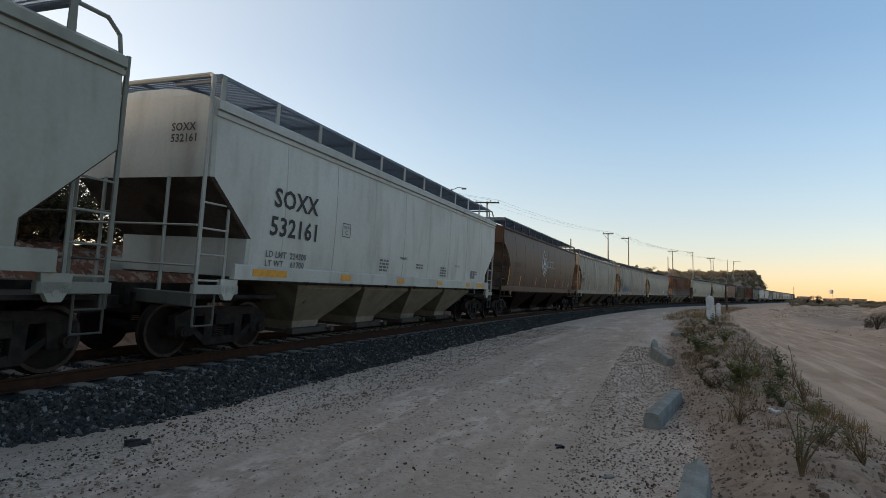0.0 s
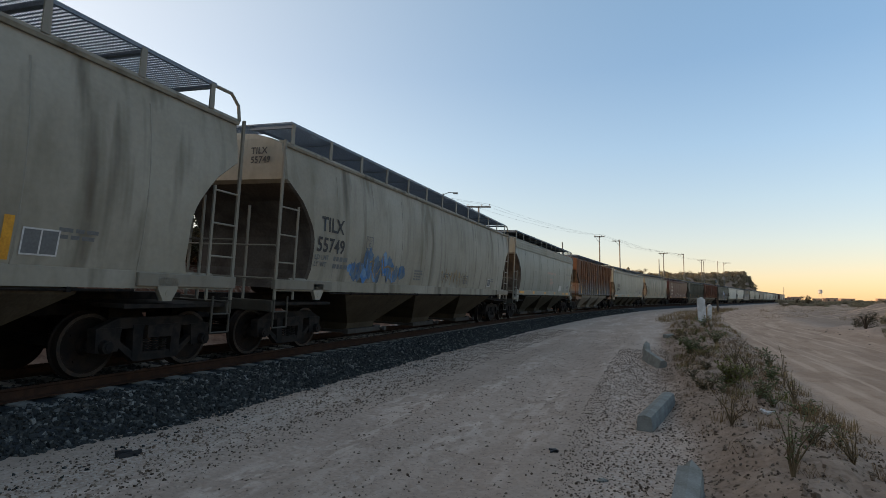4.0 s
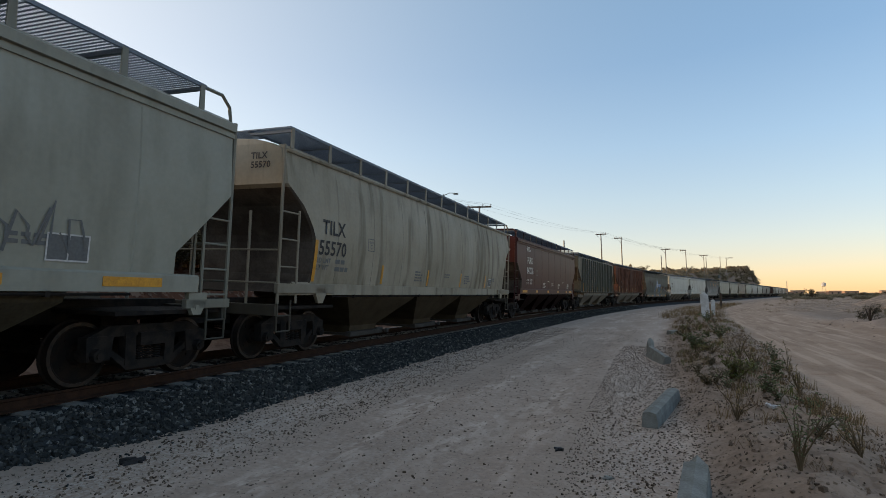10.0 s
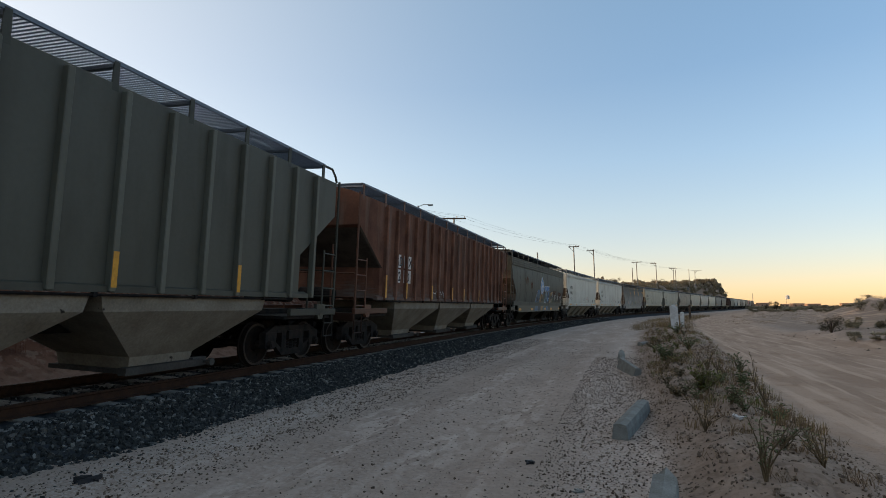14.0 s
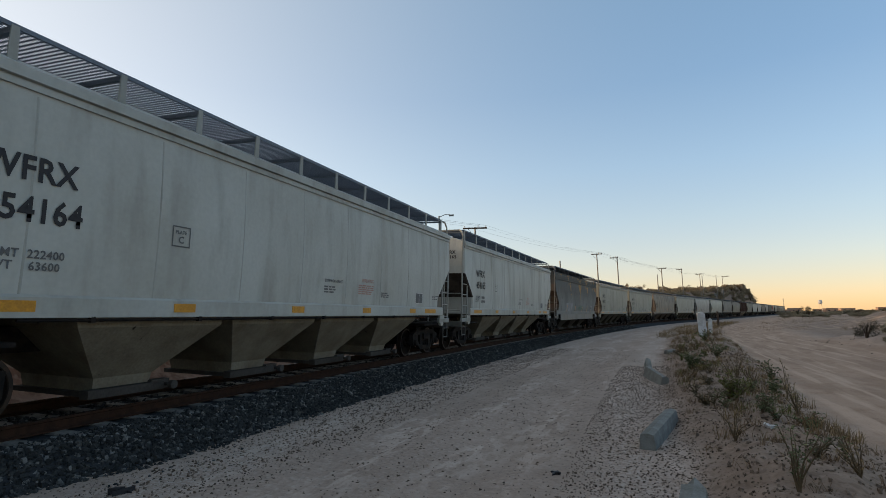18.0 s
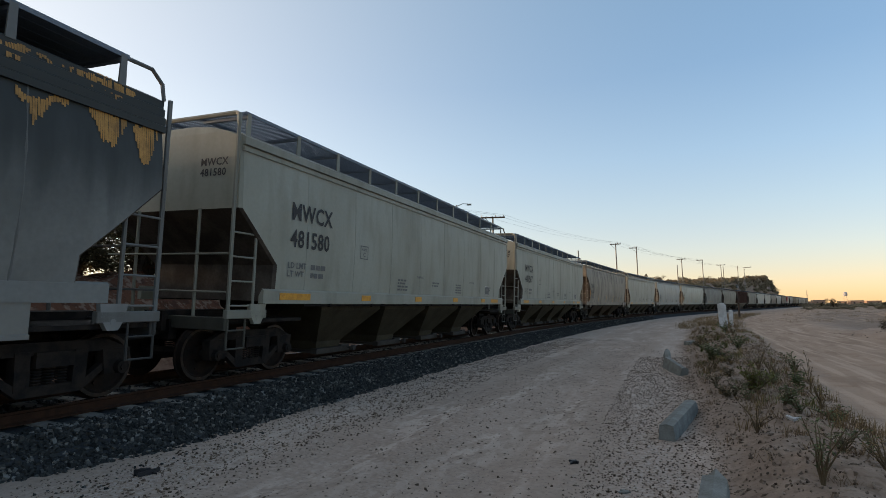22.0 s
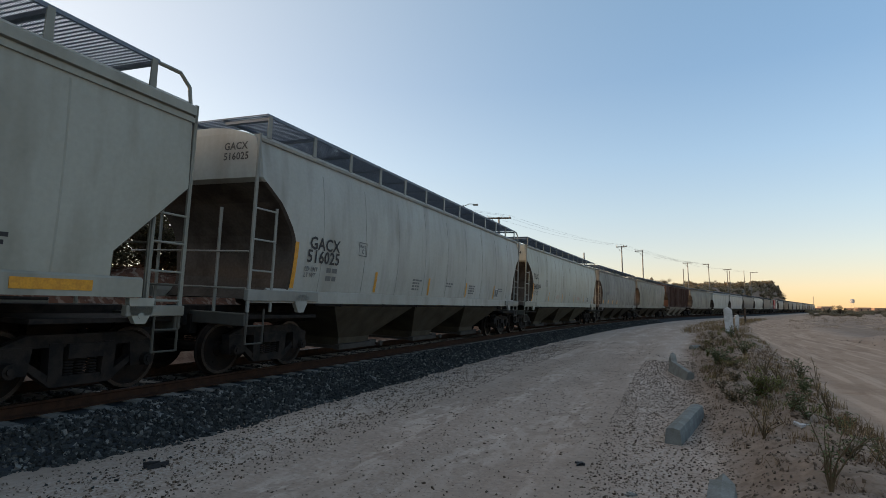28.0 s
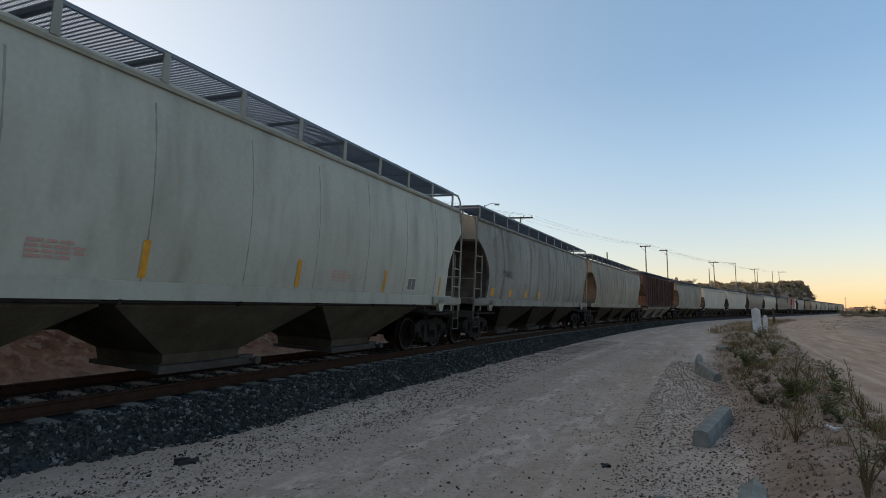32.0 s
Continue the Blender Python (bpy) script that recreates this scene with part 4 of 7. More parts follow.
def plate_label(car, kind, half, by):
    """The small framed clearance label."""
    put("test_label", mesh(("label_box", kind, half), M_FADED, lambda bm: [plate_on_side(bm, kind, [(a, c), (b, c), (b, d), (a, d)], 0.009) for a, b, c, d in (
        (by, by + 0.35, 2.42, 2.44), (by, by + 0.35, 2.72, 2.74), (by, by + 0.02, 2.44, 2.72), (by + 0.33, by + 0.35, 2.44, 2.72))]), car)
    put("lettering", text_mesh(0, "PLATE", 0.075, kind, by + 0.055, 2.62, M_FADED), car)
    put("lettering", text_mesh(0, "C", 0.15, kind, by + 0.12, 2.48, M_FADED), car)


def mark_car(car, kind, half, big="", number="", mat=None, stripes="sill", seed=1, end_marks=True, size=0.47, small=None, at=0.0, bars=True):
    """Reporting marks, small data and safety stripes on the camera's side."""
    mat = mat or M_BLACK
    small = small or mat
    if number in RIB_MARKS:
        for txt, y, z in RIB_MARKS[number]:
            put("lettering", text_mesh(0, txt, 0.40, kind, y - half, z, mat, 0.95), car)
        put("small_print", mesh(("data", kind, half, seed, small.name, 0), small, bars_shape, kind, 2.82 - half, 1.9, 0.55, 2, 0.10, seed), car)
        put("lettering", text_mesh(0, big + "\n" + number, 0.19, kind, 0.5, 4.0, mat, end=-half), car)
    elif big:
        yb, zb, yn, zn, size, wide = MARKS.get(number) or MARKS.get(big if kind != "ribbed" else "ribbed", MARKS["smooth"])
        yn = yn - (0.2 if big == "TILX" and len(number) == 6 else 0.0)
        put("lettering", text_mesh(0, big, size, kind, yb - half, zb, mat, wide), car)
        put("lettering", text_mesh(0, number, size, kind, yn - half, zn, mat, wide), car)
        lims = LIMITS.get(number)
        gap_z = 0.18 if big in ("GACX", "TILX") else 0.42
        put("lettering", text_mesh(0, "LD LMT  %s\nLT WT    %s" % lims if lims else "LD LMT\nLT WT", size * 0.34, kind, yn - half - 0.04, zn - gap_z, small), car)
        if not lims:
            put("small_print", mesh(("data", kind, half, seed, small.name, 0), small, bars_shape, kind, yn - half + 0.7, zn - gap_z, 0.5, 2, 0.10, seed), car)
        if end_marks:
            put("lettering", text_mesh(0, big + "\n" + number, 0.19, kind, 0.62, 3.78 if kind != "round" else 4.08, mat, end=-half), car)
    if kind == "smooth" and big != "WFRX":
        for f in (0.43, 0.70):
            put("lettering", text_mesh(0, "WARNING", 0.10, kind, -half + 2 * half * f, 2.1, small), car)
    if bars and kind != "ribbed":
        for i, (f, n) in enumerate(((0.36, 4), (0.50, 2), (0.62, 4), (0.82, 2))):
            put("small_print", mesh(("data", kind, half, seed, small.name, i + 1), small, bars_shape, kind, -half + 2 * half * f, 1.98, 0.55, n, 0.05, seed + i), car)
    by = -half + (3.95 if kind != "round" else 3.28)
    if seed not in (2, 7):
        plate_label(car, kind, half, by)
    if kind != "ribbed":
        py, pw, pz, ph = {2: (half - 2.6, 0.36, 1.76, 0.26), 5: (half - 2.4, 0.55, 1.80, 0.35)}.get(seed, (half - 3.52, 0.44, 1.67, 0.32) if kind == "round" else (half - 3.1, 0.55, 1.72, 0.34))
        shape_key = (kind, half, round(py, 2))
        put("stencil_plate", mesh(("stencil", *shape_key), M_FADED, stripe_shape, kind, py, pz, pw, ph), car, label="dark data plate with a pale frame")
        put("plate_frame", mesh(("stencil_frame", *shape_key), M_WHITE, lambda bm: [plate_on_side(bm, kind, [(a, c), (b, c), (b, d), (a, d)], 0.012) for a, b, c, d in (
            (py, py + pw, pz, pz + 0.02), (py, py + pw, pz + ph - 0.02, pz + ph), (py, py + 0.02, pz + 0.02, pz + ph - 0.02), (py + pw - 0.02, py + pw, pz + 0.02, pz + ph - 0.02),
            (py + pw / 2 - 0.01, py + pw / 2 + 0.01, pz + 0.02, pz + ph - 0.02))]), car)
    if stripes == "sill":
        ys = [-half + 1.12 + i * (2 * half - 2.9) / 4.6 for i in range(5)] + [half - 2.35]
        for i, y in enumerate(ys):
            w = 0.95 if i in (0, 5) else 0.42
            put("reflector_stripe", mesh(("stripe", w), M_YELLOW, lambda bm: box(bm, 0, 0.006, 0, w, 0, 0.13)), car, pose(side_x(kind, SILLS[kind]) + 0.052, y, SILLS[kind] + 0.03))
    elif stripes == "upright" and kind == "ribbed":      # on the ribs themselves
        first, step = (1.68, 0.79) if seed == 11 else (1.75, 0.885)
        for i, k in enumerate((0, 2, 4, 7, 10, 13) if seed == 10 else (0, 2, 5, 8, 10, 13)):
            tall = 0.68 if i == 0 else 0.5
            put("reflector_stripe", mesh(("rib_stripe", tall), M_YELLOW, lambda bm: box(bm, 0, 0.005, -0.045, 0.045, 0, tall)), car, pose(1.587, -half + first + step * k, 1.56))
    elif stripes == "upright":
        places = [1.0 + 3.13 * i for i in range(6)] if kind == "round" else [3.07 + 2.52 * i for i in range(6)]
        if seed == 15:
            places = [3.6, 6.6, 9.3, 11.5, 13.35, 15.9]
        if seed == 2:
            places = [0.84, 2.85, 5.96, 8.43, 10.8, 13.15, 16.2]
        for i, along in enumerate(places):
            if along > 2 * half - 0.9:
                continue
            y = -half + along
            put("reflector_stripe", mesh(("stripe_up", kind, round(y, 2)), M_YELLOW, stripe_shape, kind, y, 1.60 if kind == "round" else 1.55, 0.11, 0.9 if i == 0 and kind == "round" else 0.5), car)



def skirt_shape(bm, kind, half):
    """A deep side skirt below the sill, with a flange along its foot."""
    w, z = side_x(kind, SILLS[kind]), SILLS[kind]
    h = half - 1.75
    prism(bm, [(w - 0.03, z - 0.04), (w + 0.03, z - 0.04), (w + 0.03, z - 0.40), (w + 0.055, z - 0.41), (w + 0.055, z - 0.46), (w - 0.03, z - 0.46)], -h, h, "y")


# ---------------------------------------------------------------- loose stones
def stones(name, places, sizes, mat, label, category, seed):
    """Many small angular stones in one mesh."""
    r = np.random.RandomState(seed)
    n = len(places)
    cube = np.array([(-1, -1, -1), (1, -1, -1), (1, 1, -1), (-1, 1, -1), (-1, -1, 1), (1, -1, 1), (1, 1, 1), (-1, 1, 1)], float)
    v = cube[None] * r.uniform(0.35, 1.0, (n, 8, 3)) * (np.array([1.0, 0.8, 0.62]) * r.uniform(0.75, 1.25, (n, 1, 3)))
    a = r.uniform(0, math.tau, (n, 3)) * np.array([0.25, 0.25, 1.0])
    ca, sa_ = np.cos(a), np.sin(a)
    x, y, z = v[..., 0], v[..., 1], v[..., 2]
    y, z = y * ca[:, None, 0] - z * sa_[:, None, 0], y * sa_[:, None, 0] + z * ca[:, None, 0]
    x, z = x * ca[:, None, 1] + z * sa_[:, None, 1], -x * sa_[:, None, 1] + z * ca[:, None, 1]
    x, y = x * ca[:, None, 2] - y * sa_[:, None, 2], x * sa_[:, None, 2] + y * ca[:, None, 2]
    v = np.stack([x, y, z], -1) * np.asarray(sizes)[:, None, None] + np.asarray(places)[:, None, :]
    faces = np.array([(3, 2, 1, 0), (4, 5, 6, 7), (0, 1, 5, 4), (1, 2, 6, 5), (2, 3, 7, 6), (3, 0, 4, 7)])
    f = (faces[None] + 8 * np.arange(n)[:, None, None]).reshape(-1, 4)
    d = bpy.data.meshes.new(name)
    d.from_pydata(v.reshape(-1, 3).tolist(), [], f.tolist())
    d.materials.append(mat)
    return tagged(new(name, d), label, category, kind="stuff")


def island_material(name, dark, light, rough=0.9, share=0.35, leaf=0.0):
    """Stones or leaves that differ piece by piece."""
    m = bpy.data.materials.new(name)
    m.use_nodes = True
    n, k = m.node_tree.nodes, m.node_tree.links
    b = n["Principled BSDF"]
    b.inputs["Roughness"].default_value = rough
    b.inputs["Specular IOR Level"].default_value = 0.08
    g = n.new("ShaderNodeNewGeometry")
    ramp = n.new("ShaderNodeValToRGB")
    e = ramp.color_ramp.elements
    e[0].color, e[1].color = (*dark, 1), (*light, 1)
    mid = ramp.color_ramp.elements.new(0.82)
    mid.color = (*[a * (1 - share) + c * share for a, c in zip(dark, light)], 1)
    k.new(g.outputs["Random Per Island"], ramp.inputs[0])
    t = n.new("ShaderNodeTexNoise")
    t.inputs["Scale"].default_value, t.inputs["Detail"].default_value = 55, 4
    k.new(n.new("ShaderNodeTexCoord").outputs["Object"], t.inputs["Vector"])
    x = n.new("ShaderNodeMix")
    x.data_type, x.blend_type = "RGBA", "MULTIPLY"
    x.inputs["Factor"].default_value = 0.7
    k.new(ramp.outputs[0], x.inputs[6])
    r = n.new("ShaderNodeMapRange")
    r.inputs["From Min"].default_value, r.inputs["From Max"].default_value, r.inputs["To Min"].default_value = 0.3, 0.7, 0.45
    k.new(t.outputs["Fac"], r.inputs["Value"])
    k.new(r.outputs[0], x.inputs[7])
    k.new(x.outputs[2], b.inputs["Base Color"])
    if leaf:      # thin leaves let some light through
        pale, both = n.new("ShaderNodeBsdfTranslucent"), n.new("ShaderNodeMixShader")
        k.new(x.outputs[2], pale.inputs["Color"])
        both.inputs[0].default_value = leaf
        k.new(b.outputs[0], both.inputs[1])
        k.new(pale.outputs[0], both.inputs[2])
        k.new(both.outputs[0], n["Material Output"].inputs[0])
    return m


M_STONE = island_material("crushed_basalt", (0.022, 0.025, 0.026), (0.21, 0.21, 0.20), share=0.2)
M_PEBBLE = island_material("road_pebbles", (0.15, 0.115, 0.09), (0.43, 0.34, 0.27))
M_CRUMB = island_material("dark_crumbs", (0.07, 0.05, 0.037), (0.20, 0.145, 0.105))


def bed_height(u, toe):
    return float(np.interp(u, [-3.2, -1.6, 1.42, 1.5, toe, 3.4], [-0.05, 0.40, 0.285, 0.26, -0.05, -0.05]))


rs = np.random.RandomState(4)
spots, sizes = [], []
for count, s0, s1, u0, u1, size in ((21000, -2, 14, 1.1, 2.6, 0.034), (19000, 14, 36, 1.1, 2.6, 0.038), (11000, 36, 75, 1.1, 2.6, 0.047), (5200, -3, 22, -0.7, 0.7, 0.034), (3000, -3, 22, -2.2, -0.8, 0.036), (900, -2, 30, 2.45, 3.1, 0.024)):
    for s, u, w in zip(rs.uniform(s0, s1, count), rs.uniform(u0, u1, count), rs.uniform(0.55, 1.4, count)):
        toe = bed_toe(s)
        if 1.1 < u < 2.6 and u > toe + 0.1 * w - 0.05:
            continue
        x, y, z = on_track(s, u)
        zz = max(bed_height(u, toe), -0.02)
        spots.append((x, y, zz + rs.uniform(-0.35, 0.6) * size))
        sizes.append(size * w)
stones("ballast_stones", spots, sizes, M_STONE, "dark grey crushed stones heaped along the track", "ballast", 5)


def scatter(count, s0, s1, u0, u1):
    """Places strewn over the ground; u1 None: as far as the berm's edge."""
    out = []
    for s, q in zip(rs.uniform(s0, s1, count), rs.uniform(0, 1, count)):
        x, y, _ = on_track(s, u0 + q * ((float(berm_edge(s)) if u1 is None else u1) - u0))
        out.append((x, y))
    xy = np.array(out)
    z = ground_height(xy[:, 0], xy[:, 1])
    return [(x, y, q) for (x, y), q in zip(out, z)]


p = scatter(9000, 2, 26, 2.2, 4.3) + scatter(11000, 2, 20, 7.4, 8.9) + scatter(3500, 2, 30, 4.6, 7.4) + scatter(4500, 3, 24, 8.8, None)
stones("road_gravel", p, rs.uniform(0.004, 0.016, len(p)), M_PEBBLE, "pale small stones strewn over the dirt road", "gravel", 6)
p = scatter(1100, 2, 24, 2.5, 8.6) + scatter(900, 2, 30, 2.6, 3.1) + scatter(900, 2, 30, 3.7, 4.3) + scatter(1500, 3, 26, 8.6, None) + scatter(900, 3, 20, 7.5, 8.8)
stones("dark_crumbs", p, rs.uniform(0.006, 0.022, len(p)), M_CRUMB, "dark crumbs of soil and litter on the ground", "litter", 7)
M_CLOD = island_material("soil_clods", (0.16, 0.118, 0.088), (0.37, 0.285, 0.225))
p = scatter(4200, 3, 28, 8.7, None)
stones("soil_clods", p, rs.uniform(0.005, 0.022, len(p)) * rs.uniform(0.6, 1.4, len(p)), M_CLOD, "brown clods of dry soil on the berm", "soil", 9)
p = scatter(2000, 2, 30, 3.0, 3.9)
stones("roadside_clods", p, rs.uniform(0.008, 0.026, len(p)), M_CLOD, "ridge of brown clods and stones along the road", "soil", 10)
p = scatter(90, 14, 40, 16.5, 19.5) + scatter(90, 4, 22, 8.9, None)
stones("loose_rocks", p, rs.uniform(0.02, 0.07, len(p)), M_PEBBLE, "loose rocks on the soil banks", "rocks", 8)


# ---------------------------------------------------------------- kerb blocks, posts, litter
def kerb_shape(bm, length, w0, w1, h, blunt=1.0):
    """A cast kerb: wider at its foot, chipped at its edges."""
    r = random.Random(int(length * 100))
    loops = []
    for i in range(3):
        y = length * i / 2 if blunt == 1.0 else length * (0, 0.78, 1.0)[i]
        k = blunt if i == 2 else 1.0
        j = [r.uniform(-0.003, 0.003) for _ in range(6)]
        loops.append([(-w0 / 2 + j[0], y, -0.1), (w0 / 2 + j[1], y, -0.1), (w0 / 2 * k - 0.01 + j[2], y, h * 0.55 * k), (w1 / 2 * k + j[3], y, h * k - 0.02), (0.0, y, h * (1 - 0.4 * (1 - k)) + j[4] * 0.6), (-w1 / 2 * k + j[5], y, h * k - 0.02)])
    rings(bm, loops)


def kerb(length, w0, w1, h, m, label, blunt=1.0):
    bm = bmesh.new()
    kerb_shape(bm, length, w0, w1, h, blunt)
    ob = bmesh_part("kerb_block", bm, M_CONCRETE)
    ob.matrix_basis = m
    return tagged(ob, label, "kerb block", "kerb blocks beside the road")


kerb(2.15, 0.22, 0.165, 0.22, pose(-0.285, 7.82, 0.0, 0, 1, -8), "grey concrete kerb block lying on the gravel")
kerb(1.0, 0.25, 0.19, 0.24, pose(0.08, 4.45, 0.0, 9, 4, -5), "broken grey concrete kerb block sticking out of the soil", 0.62)
kerb(1.7, 0.19, 0.15, 0.2, pose(-0.1, 15.0, 0.0, 4, 12, 16), "tilted grey concrete kerb block")
kerb(0.6, 0.2, 0.15, 0.2, pose(-0.52, 17.6, -0.05, 36, 0, 6), "broken grey concrete kerb block standing on end", 0.7)
kerb(0.5, 0.34, 0.24, 0.24, pose(-0.05, 25.8, -0.04, 4, 8, -50), "weathered lump of concrete kerb", 0.6)


def slab_shape(bm, w, h):
    prism(bm, [(-w / 2, -0.1), (w / 2, -0.1), (w / 2 + 0.01, h * 0.9), (w * 0.1, h), (-w / 2, h * 0.94)], -0.07, 0.07, "y")
    bmesh.ops.bevel(bm, geom=bm.edges[:], offset=0.015, segments=1, affect="EDGES")


for x, y, w, h in ((2.13, 38.5, 0.46, 1.62), (3.1, 47.0, 0.28, 1.25)):
    bm = bmesh.new()
    slab_shape(bm, w, h)
    ob = bmesh_part("marker_post", bm, M_WHITEWASH)
    ob.matrix_basis = pose(x, y, rest(x, y), 2, -3 if w > 0.4 else 1, 12)
    tagged(ob, "whitewashed concrete marker slab beside the track road", "marker post", "white marker slabs")
bm = bmesh.new()
tube(bm, [(0, 0, -0.2), (0.02, 0, 0.9), (0.0, 0, 1.9)], 0.12, 7)
ob = bmesh_part("wooden_stake", bm, M_WOOD)
ob.matrix_basis = pose(6.1, 78.0, rest(6.1, 78))
tagged(ob, "short brown wooden stake beside the track", "stake")


def scrap_shape(bm, seed):
    r = random.Random(seed)
    for i in range(5):
        a = r.uniform(0, math.pi)
        x, y = r.uniform(-0.05, 0.05), r.uniform(-0.05, 0.05)
        l, w = r.uniform(0.06, 0.12), r.uniform(0.02, 0.045)
        prism(bm, [(x + math.cos(a) * l, y + math.sin(a) * l), (x - math.sin(a) * w, y + math.cos(a) * w), (x - math.cos(a) * l, y - math.sin(a) * l), (x + math.sin(a) * w, y - math.cos(a) * w)], 0.0, r.uniform(0.02, 0.05), "z")


for x, y, s, mat, name, label in ((-1.19, 6.41, 0.65, M_BLACK, "rubber_scrap", "flat scrap of black rubber on the road"), (-5.38, 4.33, 1.15, M_BLACK, "rubber_scrap", "torn scrap of black rubber on the gravel"),
                                  (-0.6, 5.61, 0.55, M_CONCRETE, "stone_chip", "grey stone chip lying on the gravel"), (1.2, 8.4, 1.0, M_WHITE, "pale_stone", "pale flat stone among weeds")):
    bm = bmesh.new()
    scrap_shape(bm, int(x * 100))
    ob = bmesh_part(name, bm, mat)
    ob.matrix_basis = pose(x, y, rest(x, y)) @ Matrix.Scale(s, 4)
    tagged(ob, label, "litter")


# ---------------------------------------------------------------- weeds and grass
def leaf_face(bm, base, way, length, width, droop=0.3):
    w = Vector(way).normalized()
    side = w.cross(Vector((0, 0, 1)))
    side = side.normalized() if side.length > 0.05 else Vector((1, 0, 0))
    b = Vector(base)
    mid, tip = b + w * length * 0.5, b + w * length + Vector((0, 0, -droop * length))
    vs = [bm.verts.new(p) for p in (b, mid + side * width / 2, tip, mid - side * width / 2)]
    bm.faces.new(vs)


def weed(name, x, y, height, spread, stems, leaves, leaf_len, leaf_wid, stem_mat, leaf_mat, label, seed, bare=0.35, lean=0.5):
    r = random.Random(seed)
    thing = tagged(new(name), label, "weed", "weeds on the berm")
    thing.matrix_basis = pose(x, y, rest(x, y) - 0.02)
    lb = bmesh.new()
    for i in range(stems):
        a = r.uniform(0, math.tau)
        out = spread * r.uniform(0.2, 1.0)
        h = height * r.uniform(0.55, 1.0)
        pts = [Vector((math.cos(a) * out * t ** 1.4, math.sin(a) * out * t ** 1.4, h * t * (1 - lean * 0.25 * t))) + Vector((r.uniform(-1, 1), r.uniform(-1, 1), 0)) * 0.015 for t in (0, 0.25, 0.5, 0.75, 1.0)]
        bm = bmesh.new()
        tube(bm, pts, [0.009, 0.008, 0.006, 0.005, 0.003], 5)
        bmesh_part("stem", bm, stem_mat, thing)
        for j in range(leaves):
            t = r.uniform(bare, 1.0) * 4
            q = int(min(t, 3.99))
            p = pts[q].lerp(pts[q + 1], t - q)
            b = r.uniform(0, math.tau)
            leaf_face(lb, p, (math.cos(b), math.sin(b), r.uniform(0.1, 1.2)), leaf_len * r.uniform(0.6, 1.2), leaf_wid * r.uniform(0.7, 1.2))
    bmesh_part("foliage", lb, leaf_mat, thing)
    return thing


M_WEED = island_material("weed_leaf", (0.11, 0.135, 0.07), (0.28, 0.285, 0.145), leaf=0.35)
M_YELLOWLEAF = island_material("yellow_green_leaf", (0.12, 0.13, 0.04), (0.28, 0.25, 0.09), leaf=0.35)
M_DUSTY = island_material("dusty_brown_leaf", (0.12, 0.10, 0.065), (0.27, 0.23, 0.15), leaf=0.3)
M_STRAW = island_material("straw_blade", (0.17, 0.115, 0.065), (0.42, 0.29, 0.14), leaf=0.25)
M_STEMS = material("dry_stem", (0.16, 0.12, 0.075), 0.9, grain=40)
weed("tall_weed", 0.97, 5.5, 0.70, 0.34, 9, 16, 0.085, 0.018, M_STEMS, M_WEED, "straggly dusty green weed with bare stems", 1)
weed("yellow_weed", 1.06, 11.0, 0.6, 0.32, 14, 26, 0.15, 0.028, M_STEMS, M_YELLOWLEAF, "bushy yellow-green weed on the berm", 2, 0.1)
weed("broadleaf_weed", 1.88, 12.35, 0.42, 0.18, 6, 12, 0.14, 0.06, M_STEMS, M_WEED, "dark broad-leaved weed on the berm", 3, 0.3)
weed("stalk_weed", 2.05, 12.1, 1.0, 0.12, 4, 10, 0.07, 0.02, M_STEMS, M_STRAW, "tall thin dry stalk weed", 4, 0.3)
weed("green_weed", 0.62, 16.9, 0.55, 0.45, 16, 30, 0.13, 0.04, M_STEMS, M_WEED, "low bushy green weed on the berm", 5, 0.1)
weed("green_weed", 1.55, 21.0, 0.75, 0.4, 12, 22, 0.12, 0.04, M_STEMS, M_WEED, "dusty green weed with upright stems", 6, 0.2)
weed("green_weed", 1.3, 9.3, 0.4, 0.2, 6, 14, 0.08, 0.025, M_STEMS, M_WEED, "small upright green weed", 7, 0.2)
weed("dry_weed", 1.85, 10.2, 0.55, 0.3, 10, 16, 0.12, 0.016, M_STEMS, M_STRAW, "dry straw-coloured weed on the berm", 8, 0.1)
weed("dry_weed", 1.45, 14.3, 0.7, 0.35, 10, 16, 0.12, 0.016, M_STEMS, M_STRAW, "dry straw-coloured weed on the berm", 9, 0.1)
weed("green_weed", 2.4, 16.2, 0.6, 0.35, 10, 20, 0.1, 0.03, M_STEMS, M_WEED, "dusty green weed with upright stems", 10, 0.2)
weed("dry_weed", 1.9, 28.0, 0.8, 0.5, 12, 16, 0.14, 0.02, M_STEMS, M_STRAW, "dry straw-coloured weed near the marker slabs", 11, 0.1)
weed("green_weed", 1.8, 31.5, 0.7, 0.5, 12, 20, 0.14, 0.05, M_STEMS, M_WEED, "dusty green weed near the marker slabs", 12, 0.1)
weed("small_weed", 1.7, 7.1, 0.3, 0.2, 6, 12, 0.07, 0.02, M_STEMS, M_WEED, "small dusty weed on the soil", 13, 0.1)


